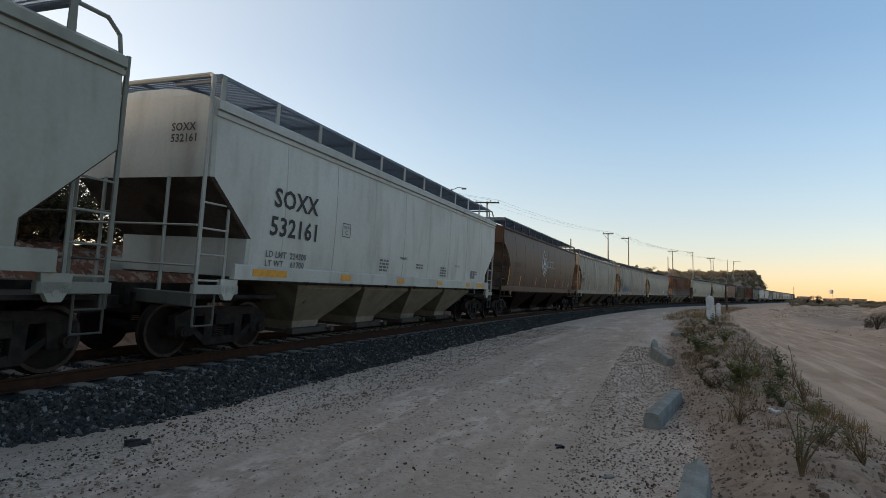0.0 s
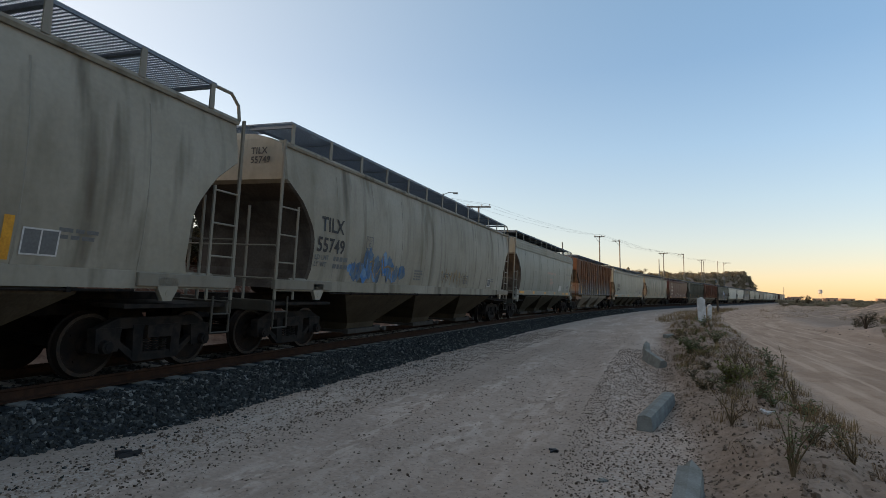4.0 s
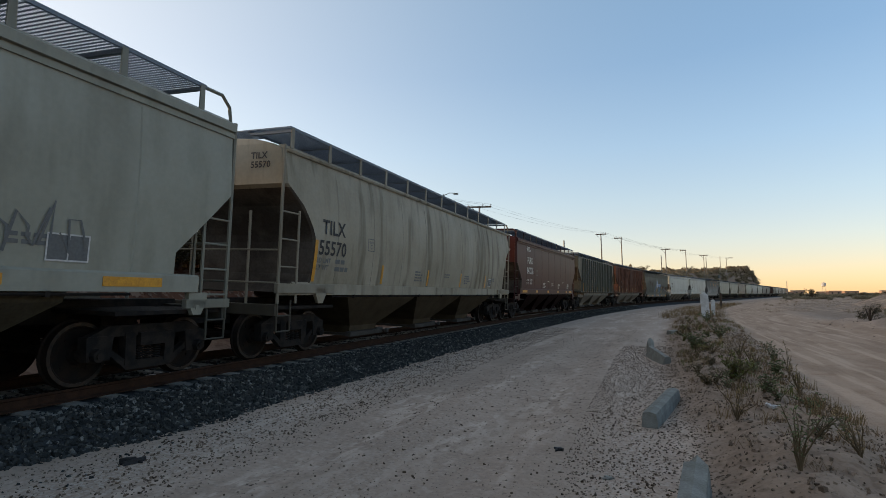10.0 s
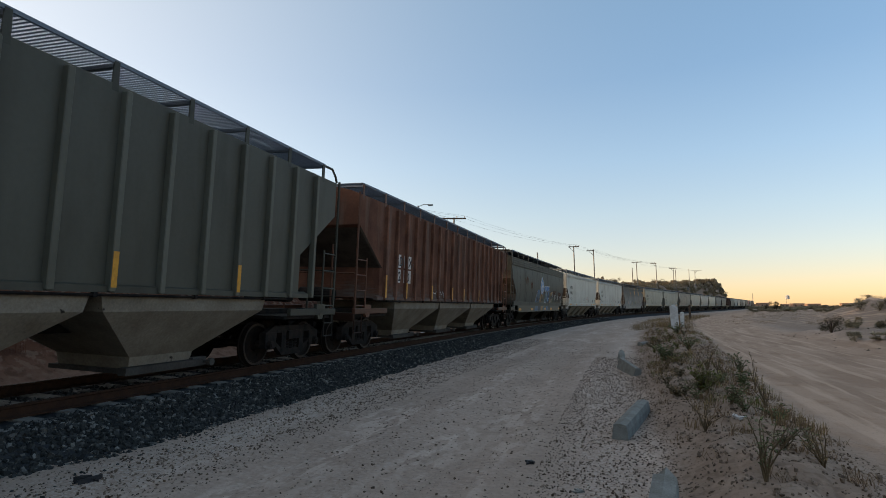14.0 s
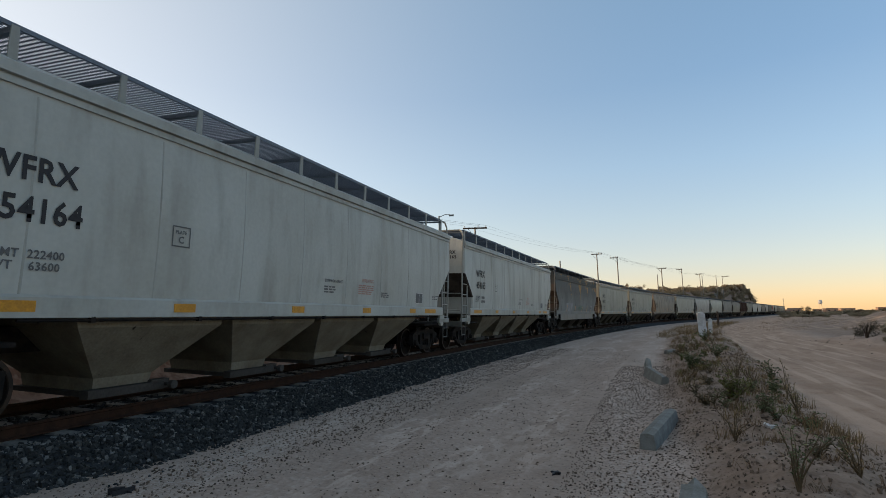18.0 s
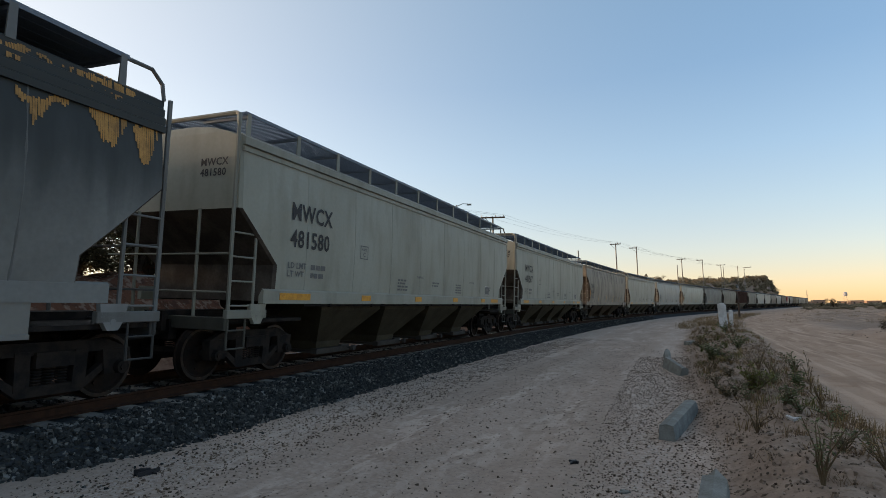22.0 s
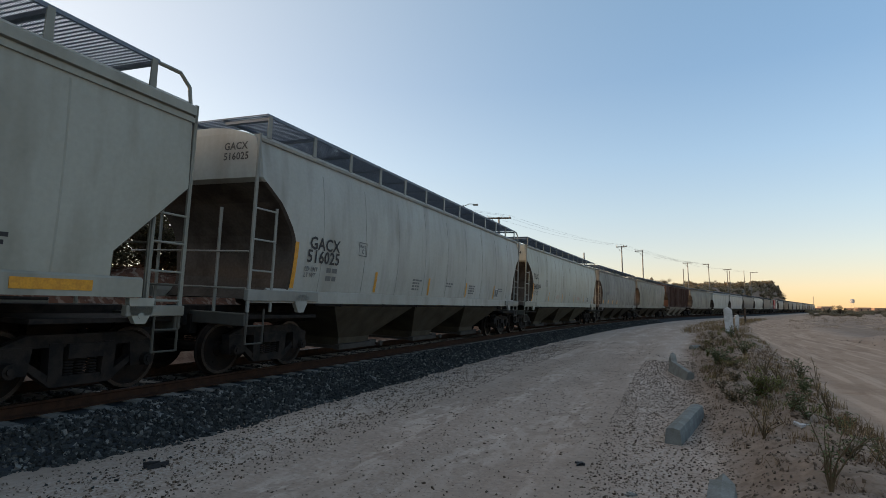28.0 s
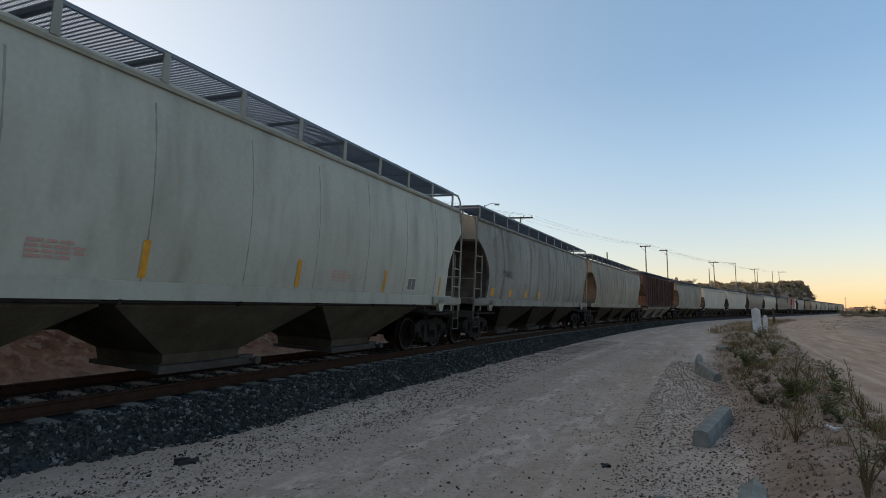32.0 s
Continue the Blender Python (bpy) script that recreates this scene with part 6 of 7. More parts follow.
# kind, colour, paint, label, marks, number, letter colour, stripes
CARS = [
    ("smooth", (0.31, 0.322, 0.283), None, "light grey smooth-sided covered hopper car", "", "", None, "sill"),
    ("smooth", WHITE, None, "pale grey smooth-sided covered hopper car with black marks", "SOXX", "532161", M_BLACK, "sill"),
    ("round", (0.078, 0.044, 0.032), None, "dark brown round-sided covered hopper car with a diamond emblem", "", "", None, "upright"),
    ("round", BEIGE, M_DIRTY, "stained beige-grey round-sided covered hopper car", "TILX", "55832", M_BLACK, "upright"),
    ("round", BEIGE, M_DIRTY, "stained beige-grey round-sided hopper car with blue graffiti", "TILX", "55749", M_BLACK, "none"),
    ("bulged", (0.25, 0.256, 0.228), None, "light grey covered hopper car with faded red lettering", "", "", M_RED, "sill"),
    ("ribbed", (0.195, 0.096, 0.053), M_RUST, "rust-streaked rib-sided covered hopper car", "ADMX", "52507", M_BLACK, "upright"),
    ("smooth", (0.30, 0.297, 0.25), None, "long grey covered hopper car with white scrawled paint", "ADMX", "635994", M_BLACK, "sill"),
    ("round", (0.35, 0.312, 0.245), M_DIRTY, "beige round-sided covered hopper car", "TILX", "55570", M_BLACK, "upright"),
    ("smooth", (0.060, 0.0155, 0.0145), None, "dark maroon smooth-sided covered hopper car with white marks", "FURX", "847276", M_WHITE, "sill"),
    ("ribbed", (0.080, 0.081, 0.067), None, "grey-green rib-sided covered hopper car", "ADMX", "52619", M_FADED, "upright"),
    ("ribbed", (0.16, 0.075, 0.05), M_RUSTBROWN, "rust-brown rib-sided covered hopper car with patched marks", "", "", M_BLACK, "upright"),
    ("tall", (0.072, 0.077, 0.066), M_DIRTY, "dark grey-green covered hopper car with colourful graffiti", "", "", None, "none"),
    ("smooth", WHITE, None, "pale grey smooth-sided covered hopper car with black marks", "WFRX", "454164", M_BLACK, "sill"),
    ("smooth", WHITE, None, "pale grey smooth-sided covered hopper car with black marks", "WFRX", "454165", M_BLACK, "sill"),
    ("tall", (0.23, 0.24, 0.24), M_SOOT, "blackened hopper car with peeling golden paint", "", "", None, "upright"),
    ("smooth", (0.315, 0.32, 0.275), None, "grey smooth-sided covered hopper car with black marks", "MWCX", "481580", M_BLACK, "sill"),
    ("smooth", (0.315, 0.32, 0.275), None, "grey smooth-sided covered hopper car with black marks", "MWCX", "481567", M_BLACK, "sill"),
    ("round", (0.34, 0.295, 0.24), M_DIRTY, "beige round-sided hopper car with brown streaks", "TILX", "54124", M_BLACK, "upright"),
    ("smooth", (0.35, 0.353, 0.308), None, "grey smooth-sided covered hopper car", "", "", None, "sill"),
    ("round", (0.375, 0.38, 0.352), None, "light grey round-sided covered hopper car with black marks", "GACX", "516025", M_BLACK, "upright"),
    ("round", (0.395, 0.40, 0.345), None, "light grey round-sided covered hopper car with black marks", "TILX", "540204", M_BLACK, "upright"),
    ("round", (0.33, 0.32, 0.29), M_DIRTY, "grey round-sided hopper car with dark streaks", "", "", None, "none"),
    ("round", (0.36, 0.33, 0.27), M_DIRTY, "beige round-sided hopper car with dark streaks", "", "", None, "none"),
    ("ribbed", (0.105, 0.062, 0.05), M_RUSTBROWN, "rust-brown rib-sided covered hopper car", "", "", None, "none"),
    ("round", (0.34, 0.32, 0.27), M_DIRTY, "streaked beige round-sided hopper car", "", "", None, "none"),
    ("smooth", WHITE, None, "pale grey smooth-sided covered hopper car", "", "", None, "none"),
    ("smooth", (0.5, 0.49, 0.45), None, "pale grey smooth-sided covered hopper car", "", "", None, "none"),
    ("round", (0.16, 0.15, 0.14), None, "dark grey round-sided hopper car", "", "", None, "none"),
    ("round", (0.45, 0.44, 0.40), None, "light grey round-sided hopper car", "", "", None, "none"),
    ("smooth", (0.12, 0.12, 0.12), None, "blackened smooth-sided hopper car", "", "", None, "none"),
]
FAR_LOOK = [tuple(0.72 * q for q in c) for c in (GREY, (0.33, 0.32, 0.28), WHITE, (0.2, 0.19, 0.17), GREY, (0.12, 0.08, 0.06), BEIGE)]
RUN_T = [0, 1, 2, 3, 4, 5, 6, 7, 8, 9, 10, 11, 12, 13, 14, 15, 16, 17, 18, 19, 20, 21, 22, 23, 24, 25, 26, 27, 28, 29, 30, 30.35]
RUN_S = [23.044, 9.405, -3.972, -17.142, -30.153, -43.044, -55.847, -68.589, -81.288, -93.959, -106.61, -119.247, -131.871, -144.48, -157.071, -169.639, -182.176, -194.677,
         -207.134, -219.542, -231.896, -244.196, -256.442, -268.638, -280.793, -292.92, -305.038, -317.17, -329.349, -341.612, -354.007, -358.386]
STOP = 30.333
GAP, REAR_EXTRA = 1.42, 0.25


def run(t):
    """How far along the track the rear of the second car's body stands at t seconds."""
    return float(np.interp(min(t, STOP), RUN_T, RUN_S))


TRAIN = []      # car, offset of its middle, half length, wheelsets
offset = -PITCH[1]
for i in range(44):
    if i > 1:
        offset += PITCH[i]
    elif i == 1:
        offset = 0.0
    rear = offset
    long = PITCH[i] - GAP
    if i < len(CARS) and CARS[i][0] in ("smooth", "bulged", "tall"):      # these stand further off the car behind
        rear, long = rear - REAR_EXTRA, long - REAR_EXTRA
    if i == 31:
        TRAIN.append((None, rear - long / 2, long / 2, []))
        continue
    if i < len(CARS):
        kind, color, paint, label, big, number, mat, stripes = CARS[i]
    else:
        kind, color, paint, label, big, number, mat, stripes = ("round" if i % 3 else "smooth"), FAR_LOOK[i % 7], None, "weathered covered hopper car far down the train", "", "", None, "none"
    near = i < 23
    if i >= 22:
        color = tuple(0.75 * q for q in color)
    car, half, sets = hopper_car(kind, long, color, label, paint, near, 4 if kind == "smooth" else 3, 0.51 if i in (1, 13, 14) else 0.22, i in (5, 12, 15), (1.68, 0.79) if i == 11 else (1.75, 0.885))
    if near and stripes != "none" or big:
        mark_car(car, kind, half, big, number, mat, stripes, seed=i, small=M_FADED if mat == M_BLACK else mat, bars=big != "WFRX" and i not in (2, 5, 15, 21))
    TRAIN.append((car, rear - long / 2, half, sets))
PLAIN = set(ob.name for ob in scene.objects)


# ---------------------------------------------------------------- emblems, patches and graffiti on the sides
def drop_outline(y, z, w, h):
    """A pointed diamond, round at its flanks."""
    return [(y + w * a, z + h * b) for a, b in ((0.5, 1.0), (0.72, 0.78), (0.92, 0.58), (1.0, 0.44), (0.96, 0.34), (0.7, 0.14), (0.5, 0.0), (0.3, 0.14), (0.04, 0.34), (0.0, 0.44), (0.08, 0.58), (0.28, 0.78))]


def flat(name, car, kind, outline, mat, lift, label=""):
    """A painted shape on the side, cut into level strips so that it follows the curve."""
    cy, cz = sum(p[0] for p in outline) / len(outline), sum(p[1] for p in outline) / len(outline)
    bm = bmesh.new()
    n = len(outline)
    for i in range(n):
        a, b = outline[i], outline[(i + 1) % n]
        prev = None
        for t in (0.0, 0.34, 0.67, 1.0):
            q = [(cy + (p[0] - cy) * t, cz + (p[1] - cz) * t) for p in (a, b)]
            cur = [bm.verts.new((side_x(kind, p[1]) + lift, p[0], p[1])) for p in q] if t else [bm.verts.new((side_x(kind, cz) + lift, cy, cz))]
            if prev:
                bm.faces.new((*prev, *cur[::-1]))
            prev = cur
    bmesh.ops.remove_doubles(bm, verts=bm.verts, dist=0.0005)
    return bmesh_part(name, bm, mat, car, label)


def emblem(car, kind, y, z, w, h, rim, fill):
    e = flat("emblem", car, kind, drop_outline(y, z, w, h), rim, 0.010, "diamond emblem")
    flat("emblem_field", e, kind, drop_outline(y + w * 0.06, z + h * 0.05, w * 0.88, h * 0.9), fill, 0.013)
    flat("emblem_heart", e, kind, drop_outline(y + w * 0.2, z + h * 0.14, w * 0.6, h * 0.6), rim, 0.016)
    for a, b in ((0.5, 0.58), (0.36, 0.4), (0.64, 0.4), (0.5, 0.28)):
        flat("emblem_dot", e, kind, [(y + w * a + 0.09 * w * math.cos(math.tau * j / 10), z + h * b + 0.07 * h * math.sin(math.tau * j / 10)) for j in range(10)], fill, 0.019)


def block_marks(car, kind, y, z, w, h, mat, rim=None):
    """Brand lettering as plain blocks."""
    for i in range(3):
        a = y + i * w / 3
        if rim:
            flat("letter_rim", car, kind, [(a - 0.03, z - 0.03), (a + w * 0.26 + 0.03, z - 0.03), (a + w * 0.26 + 0.03, z + h + 0.03), (a - 0.03, z + h + 0.03)], rim, 0.009)
        flat("letter_block", car, kind, [(a, z), (a + w * 0.26, z), (a + w * 0.26, z + h), (a, z + h)], mat, 0.012)


def stroke(car, kind, pts, mat, thick=0.05, name="sprayed_line"):
    """One sprayed line: a ribbon that follows the points on the side, uneven in width."""
    bm = bmesh.new()
    r = random.Random(int(1000 * abs(pts[0][0])))
    rows = []
    for i, (a, b) in enumerate(pts):
        p, q = pts[max(i - 1, 0)], pts[min(i + 1, len(pts) - 1)]
        dy, dz = q[0] - p[0], q[1] - p[1]
        ln = math.hypot(dy, dz) or 1
        t = thick / 2 * r.uniform(0.7, 1.25)
        rows.append([bm.verts.new((side_x(kind, b + w * dy / ln) + 0.016, a - w * dz / ln, b + w * dy / ln)) for w in (-t, t)])
    for m, n in zip(rows, rows[1:]):
        bm.faces.new((m[0], m[1], n[1], n[0]))
    return bmesh_part(name, bm, mat, car)


def curve_pts(y, z, w, h, r, n=16):
    """A looping hand-drawn line inside a box."""
    f, g, q = r.uniform(2, 4), r.uniform(3, 6), r.uniform(0, 6)
    return [(y + w * (i / n + 0.10 * math.sin(g * i / n * 3 + q)), z + h * (0.5 + 0.48 * math.sin(f * i / n * 6.28 + q) * math.cos(i * 0.7 + q))) for i in range(n + 1)]


def drips(car, kind, y, w, top, low, mat, seed, lift=0.009, name="paint_patch"):
    """A patch of paint that ends in ragged runs; the runs are longest in its middle."""
    r = random.Random(seed)
    bm = bmesh.new()
    n = max(6, int(w / 0.03))
    v, v1 = 0.6, 0.5
    for i in range(n):
        a, b = y + w * i / n, y + w * (i + 1) / n
        c = 1 - abs(2 * (i + 0.5) / n - 1) ** 1.5
        v, v1 = min(1.0, max(0.2, v + r.uniform(-0.2, 0.2))), min(1.0, max(0.0, v1 + r.uniform(-0.3, 0.3)))
        z = top - (top - low) * c * v
        z1 = top - (top - low) * 0.2 * v1
        if r.random() < 0.03 or z1 - z < 0.03:
            continue
        k = max(2, int((z1 - z) / 0.3) + 1)
        left = [bm.verts.new((side_x(kind, z + (z1 - z) * j / k) + lift, a, z + (z1 - z) * j / k)) for j in range(k + 1)]
        right = [bm.verts.new((side_x(kind, z + (z1 - z) * j / k) + lift, b - 0.01 * r.random(), z + (z1 - z) * j / k)) for j in range(k + 1)]
        for j in range(k):
            bm.faces.new((left[j], right[j], right[j + 1], left[j + 1]))
    ob = bmesh_part(name, bm, mat, car)
    ob["kind"] = "stuff"
    return ob


def car_of(i):
    return TRAIN[i][0], CARS[i][0], TRAIN[i][2]


# dark brown car with its diamond emblem
c, k, h = car_of(2)
put("lettering", text_mesh(0, "ADMX", 0.33, k, 1.62 - h, 2.52, M_BLACK, 1.1), c)
put("lettering", text_mesh(0, "52147", 0.33, k, 1.52 - h, 2.04, M_BLACK, 1.1), c)
emblem(c, k, -1.66, 2.18, 1.33, 1.62, M_WHITE, M_NAVY)
block_marks(c, k, -0.1, 2.84, 1.66, 0.31, M_NAVY, M_DRAWN)
# blue and ochre graffiti
c, k, h = car_of(4)
rg = random.Random(12)
for q in range(15):
    a, w, z0, hh = -6.4 + 0.19 * q + rg.uniform(-0.1, 0.1), rg.uniform(0.25, 0.6), 1.54 + rg.uniform(0, 0.25), rg.uniform(0.3, 0.75)
    hh = min(hh, 0.35 + 0.06 * min(q, 14 - q) + rg.uniform(0.05, 0.25))
    o = [(a + w * 0.5 + w * 0.5 * math.cos(math.tau * j / 14) * rg.uniform(0.6, 1.15), z0 + hh * 0.5 + hh * 0.5 * math.sin(math.tau * j / 14) * rg.uniform(0.6, 1.15)) for j in range(14)]
    flat("sprayed_patch", c, k, o, (M_BLUE, M_BLUEDULL, M_BLUEDULL)[q % 3], 0.008 + 0.0004 * q)
for q in range(5):
    stroke(c, k, curve_pts(-6.2 + 0.5 * q, 1.62, 0.5, 0.6, random.Random(q + 80), 9), (M_FADED, M_BLUE)[q % 2], 0.035)
stroke(c, k, curve_pts(-5.4, 1.6, 1.6, 0.75, random.Random(2)), M_ORANGE, 0.05)
for q in range(4):
    stroke(c, k, curve_pts(-0.3 + 0.7 * q, 1.6, 0.7, 0.66, random.Random(q + 9), 10), M_ORANGE, 0.045)
# red stencils and a pale patch
c, k, h = car_of(5)
put("lettering", text_mesh(0, "DO NOT HAMMER ON CAR", 0.19, k, -1.0, 2.72, M_REDFAINT), c)
put("red_stencil", mesh("red_stencil_b", M_REDFAINT, bars_shape, k, -0.1, 2.36, 0.85, 5, 0.05, 4), c)
flat("paint_patch", c, k, [(2.85, 1.65), (3.63, 1.65), (3.63, 2.02), (2.85, 2.02)], M_WHITE, 0.009)
put("small_print", mesh("long_stencil", M_FADED, bars_shape, k, 5.0, 2.9, 2.2, 2, 0.028, 5), c)
# white line drawing and dark scrawl
c, k, h = car_of(7)
stroke(c, k, [(-5.92, 1.66), (-5.97, 2.02), (-6.02, 2.3), (-5.98, 2.57), (-5.6, 2.63), (-5.08, 2.66)], M_DRAWN, 0.03)
stroke(c, k, [(-4.1, 2.54), (-3.9, 2.69), (-3.6, 2.63), (-3.34, 2.51), (-3.2, 2.66), (-2.97, 2.74), (-2.6, 2.74), (-2.3, 2.62), (-2.15, 2.68), (-1.86, 2.28), (-1.5, 2.4), (-1.16, 2.43)], M_DRAWN, 0.028)
for q in range(7):
    stroke(c, k, curve_pts(3.1 + 0.58 * q, 1.66, 0.6, 0.8, random.Random(q + 30), 8), M_FADED, 0.035)
# patched marks on the rust-brown car
c, k, h = car_of(11)
for y, z, w, txt in ((-6.54, 2.54, 0.46, "AD"), (-5.84, 2.54, 0.6, "MX"), (-6.54, 2.06, 0.46, "72"), (-5.84, 2.06, 0.6, "10")):
    flat("white_patch", c, k, [(y, z), (y + w, z), (y + w, z + 0.42), (y, z + 0.42)], M_WHITE, 0.009)
    put("lettering", text_mesh(0, txt, 0.42, k, y + 0.04, z + 0.06, M_BLACK), c)
for q in range(4):
    stroke(c, k, curve_pts(-3.0 + 0.32 * q, 1.6, 0.3, 0.38, random.Random(q + 40), 6), M_WHITE, 0.035)
# the graffiti car
c, k, h = car_of(12)
put("side_skirt", mesh("skirt_a", M_PAINT, skirt_shape, k, h), c, color=CARS[12][1])
emblem(c, k, -1.14, 2.05, 1.38, 1.5, M_WHITE, M_BLUE)
block_marks(c, k, 0.5, 2.46, 1.75, 0.38, M_BLUE, M_WHITE)
MURAL = [
    (M_BLUEDULL, [(-2.5, 1.56), (-2.3, 2.1), (-1.9, 2.5), (-1.4, 2.45), (-1.1, 2.0), (-1.3, 1.6)]),
    (M_BLACK, [(-2.1, 1.6), (-1.95, 2.0), (-1.65, 2.1), (-1.55, 1.7)]),
    (M_NAVY, [(-1.45, 1.57), (-1.35, 2.3), (-1.0, 2.36), (-0.85, 1.95), (-0.95, 1.58)]),
    (M_ORANGE, [(-1.2, 1.62), (-1.05, 2.2), (-0.63, 2.35), (-0.11, 2.39), (-0.04, 2.04), (-0.19, 1.64), (-0.7, 1.58)]),
    (M_BLACK, [(-0.62, 1.66), (-0.5, 2.0), (-0.2, 2.08), (-0.24, 1.7)]),
    (M_MOSS, [(0.0, 1.59), (0.05, 2.08), (0.27, 2.24), (0.42, 2.01), (0.29, 1.73), (0.41, 1.55)]),
    (M_BLACK, [(0.43, 1.56), (0.5, 2.1), (0.78, 2.5), (1.28, 2.55), (1.5, 2.1), (1.46, 1.54)]),
    (M_STEELBLUE, [(0.52, 1.55), (0.58, 2.03), (0.82, 2.42), (1.2, 2.49), (1.41, 2.1), (1.39, 1.55)]),
    (M_SLATE, [(0.83, 1.56), (0.87, 1.9), (1.03, 2.03), (1.14, 1.77), (1.14, 1.56)]),
    (M_NAVY, [(1.44, 1.55), (1.44, 2.38), (1.88, 2.56), (2.1, 2.3), (2.31, 1.57)]),
    (M_BLUE, [(1.62, 1.7), (1.66, 2.32), (1.84, 2.42), (1.92, 1.95), (2.12, 1.72)]),
    (M_BLACK, [(2.3, 1.54), (2.44, 2.44), (3.66, 2.56), (3.24, 1.76), (2.9, 1.54)]),
    (M_ORANGE, [(2.37, 1.55), (2.52, 2.37), (3.56, 2.49), (3.16, 1.78), (2.82, 1.56)]),
    (M_BLACK, [(2.66, 1.83), (2.79, 2.17), (3.22, 2.23), (3.06, 1.85)]),
    (M_MOSS, [(3.25, 1.56), (3.3, 1.9), (3.6, 2.0), (3.75, 1.7), (3.6, 1.56)]),
]
for q, (mt, o) in enumerate(MURAL):
    r = random.Random(q)
    o = [(y + w * (y2 - y) + r.uniform(-0.025, 0.025), z + w * (z2 - z) + r.uniform(-0.025, 0.025)) for (y, z), (y2, z2) in zip(o, o[1:] + o[:1]) for w in (0.0, 0.35, 0.7)]
    flat("sprayed_patch", c, k, o, mt, 0.008 + 0.0006 * q)
for pts in ([(1.86, 2.54), (1.94, 1.93), (2.45, 1.83)], [(3.6, 2.5), (3.58, 2.1), (3.2, 1.76), (2.86, 1.54)], [(-2.52, 1.6), (-2.32, 2.12), (-2.02, 2.42)], [(-1.06, 2.2), (-1.2, 1.9), (-1.18, 1.62)], [(0.56, 1.58), (0.9, 1.6), (1.3, 1.57)], [(-0.3, 1.6), (-0.1, 1.7), (0.0, 1.62)]):
    stroke(c, k, pts, M_WHITE, 0.035, "sprayed_rim")
for q in range(14):      # runs and scabs over the painting
    drips(c, k, -2.4 + 0.42 * q, 0.3, 2.5 - 0.3 * (q % 3), 1.7, M_BLACK if q % 2 else M_BROWNRUST, q + 300, 0.019, "rust_stain")
SKIRT_X = side_x(k, SILLS[k]) + 0.034
for y0, y1, mt in ((-2.4, -1.5, M_BLUEDULL), (-1.35, -0.75, M_NAVY), (-0.6, 0.38, M_ORANGE), (0.47, 0.8, M_STEELBLUE), (1.5, 2.16, M_BLUEDULL), (2.2, 2.5, M_NAVY), (2.62, 3.22, M_SLATE)):
    put("sprayed_foot", mesh(("sprayed_foot", y0), mt, lambda bm: prism(bm, [(y0, 0.98), (y1, 0.98), (y1 + 0.06, 1.33), (y0 + 0.1, 1.34)], SKIRT_X - 0.002, SKIRT_X + 0.002)), c)
for y0 in (-7.0, -3.6, 0.86, 3.22, 6.6):
    put("reflector_stripe", mesh(("stripe", 0.62), M_YELLOW, lambda bm: box(bm, 0, 0.006, 0, 0.62, 0, 0.15)), c, pose(SKIRT_X, y0, 1.04))
for q in range(8):
    stroke(c, k, curve_pts(4.4 + 0.42 * q, 1.6, 0.4, 0.85, random.Random(q + 50), 8), (M_WHITE, M_BROWNRUST, M_BLACK)[q % 3], 0.05)
for y, w, top, low, s in ((-6.2, 1.4, 3.3, 1.8, 1), (-4.3, 0.7, 3.1, 2.0, 2), (3.2, 2.6, 2.65, 1.85, 3), (5.7, 1.9, 2.5, 1.65, 4)):
    drips(c, k, y, w, top, low, M_BROWNRUST, s, 0.011, "rust_stain")
# peeling gold on black
c, k, h = car_of(15)
for n, (y, w, top, low) in enumerate(((-4.3, 1.15, 3.84, 3.05), (-3.75, 0.6, 3.84, 2.7), (-0.65, 1.75, 3.84, 2.95), (-0.1, 0.75, 3.84, 2.4), (3.0, 0.8, 3.84, 2.9), (2.4, 0.5, 3.84, 3.4), (4.6, 0.5, 3.84, 3.5),
                                      (5.9, 0.7, 3.84, 3.15), (6.8, 0.6, 3.84, 3.35), (7.4, 0.5, 3.84, 3.25), (-5.75, 0.5, 3.84, 3.62), (-2.9, 1.3, 3.02, 2.85), (-3.5, 0.25, 2.95, 2.6))):
    drips(c, k, y, w, top, low, M_GOLD, n + 1)
for n, (y, w, low) in enumerate(((-4.35, 1.25, 3.75), (-0.8, 2.4, 3.75), (-6.6, 1.0, 4.0), (2.2, 2.0, 3.85), (5.0, 2.8, 3.85), (-2.6, 1.2, 4.05))):
    drips(c, k, y, w, 4.33, low, M_GOLD, n + 31, 0.057)
flat("paint_patch", c, k, [(-4.95, 1.56), (-2.6, 1.56), (-2.6, 2.2), (-4.95, 2.2)], M_WHITEGREY, 0.006)
put("side_skirt", mesh("skirt_b", M_PAINT, skirt_shape, k, h), c, color=(0.21, 0.212, 0.20))
for q in range(6):
    stroke(c, k, curve_pts(-0.8 + 0.4 * q, 1.6, 0.4, 0.5, random.Random(q + 60), 8), M_GREEN, 0.035)
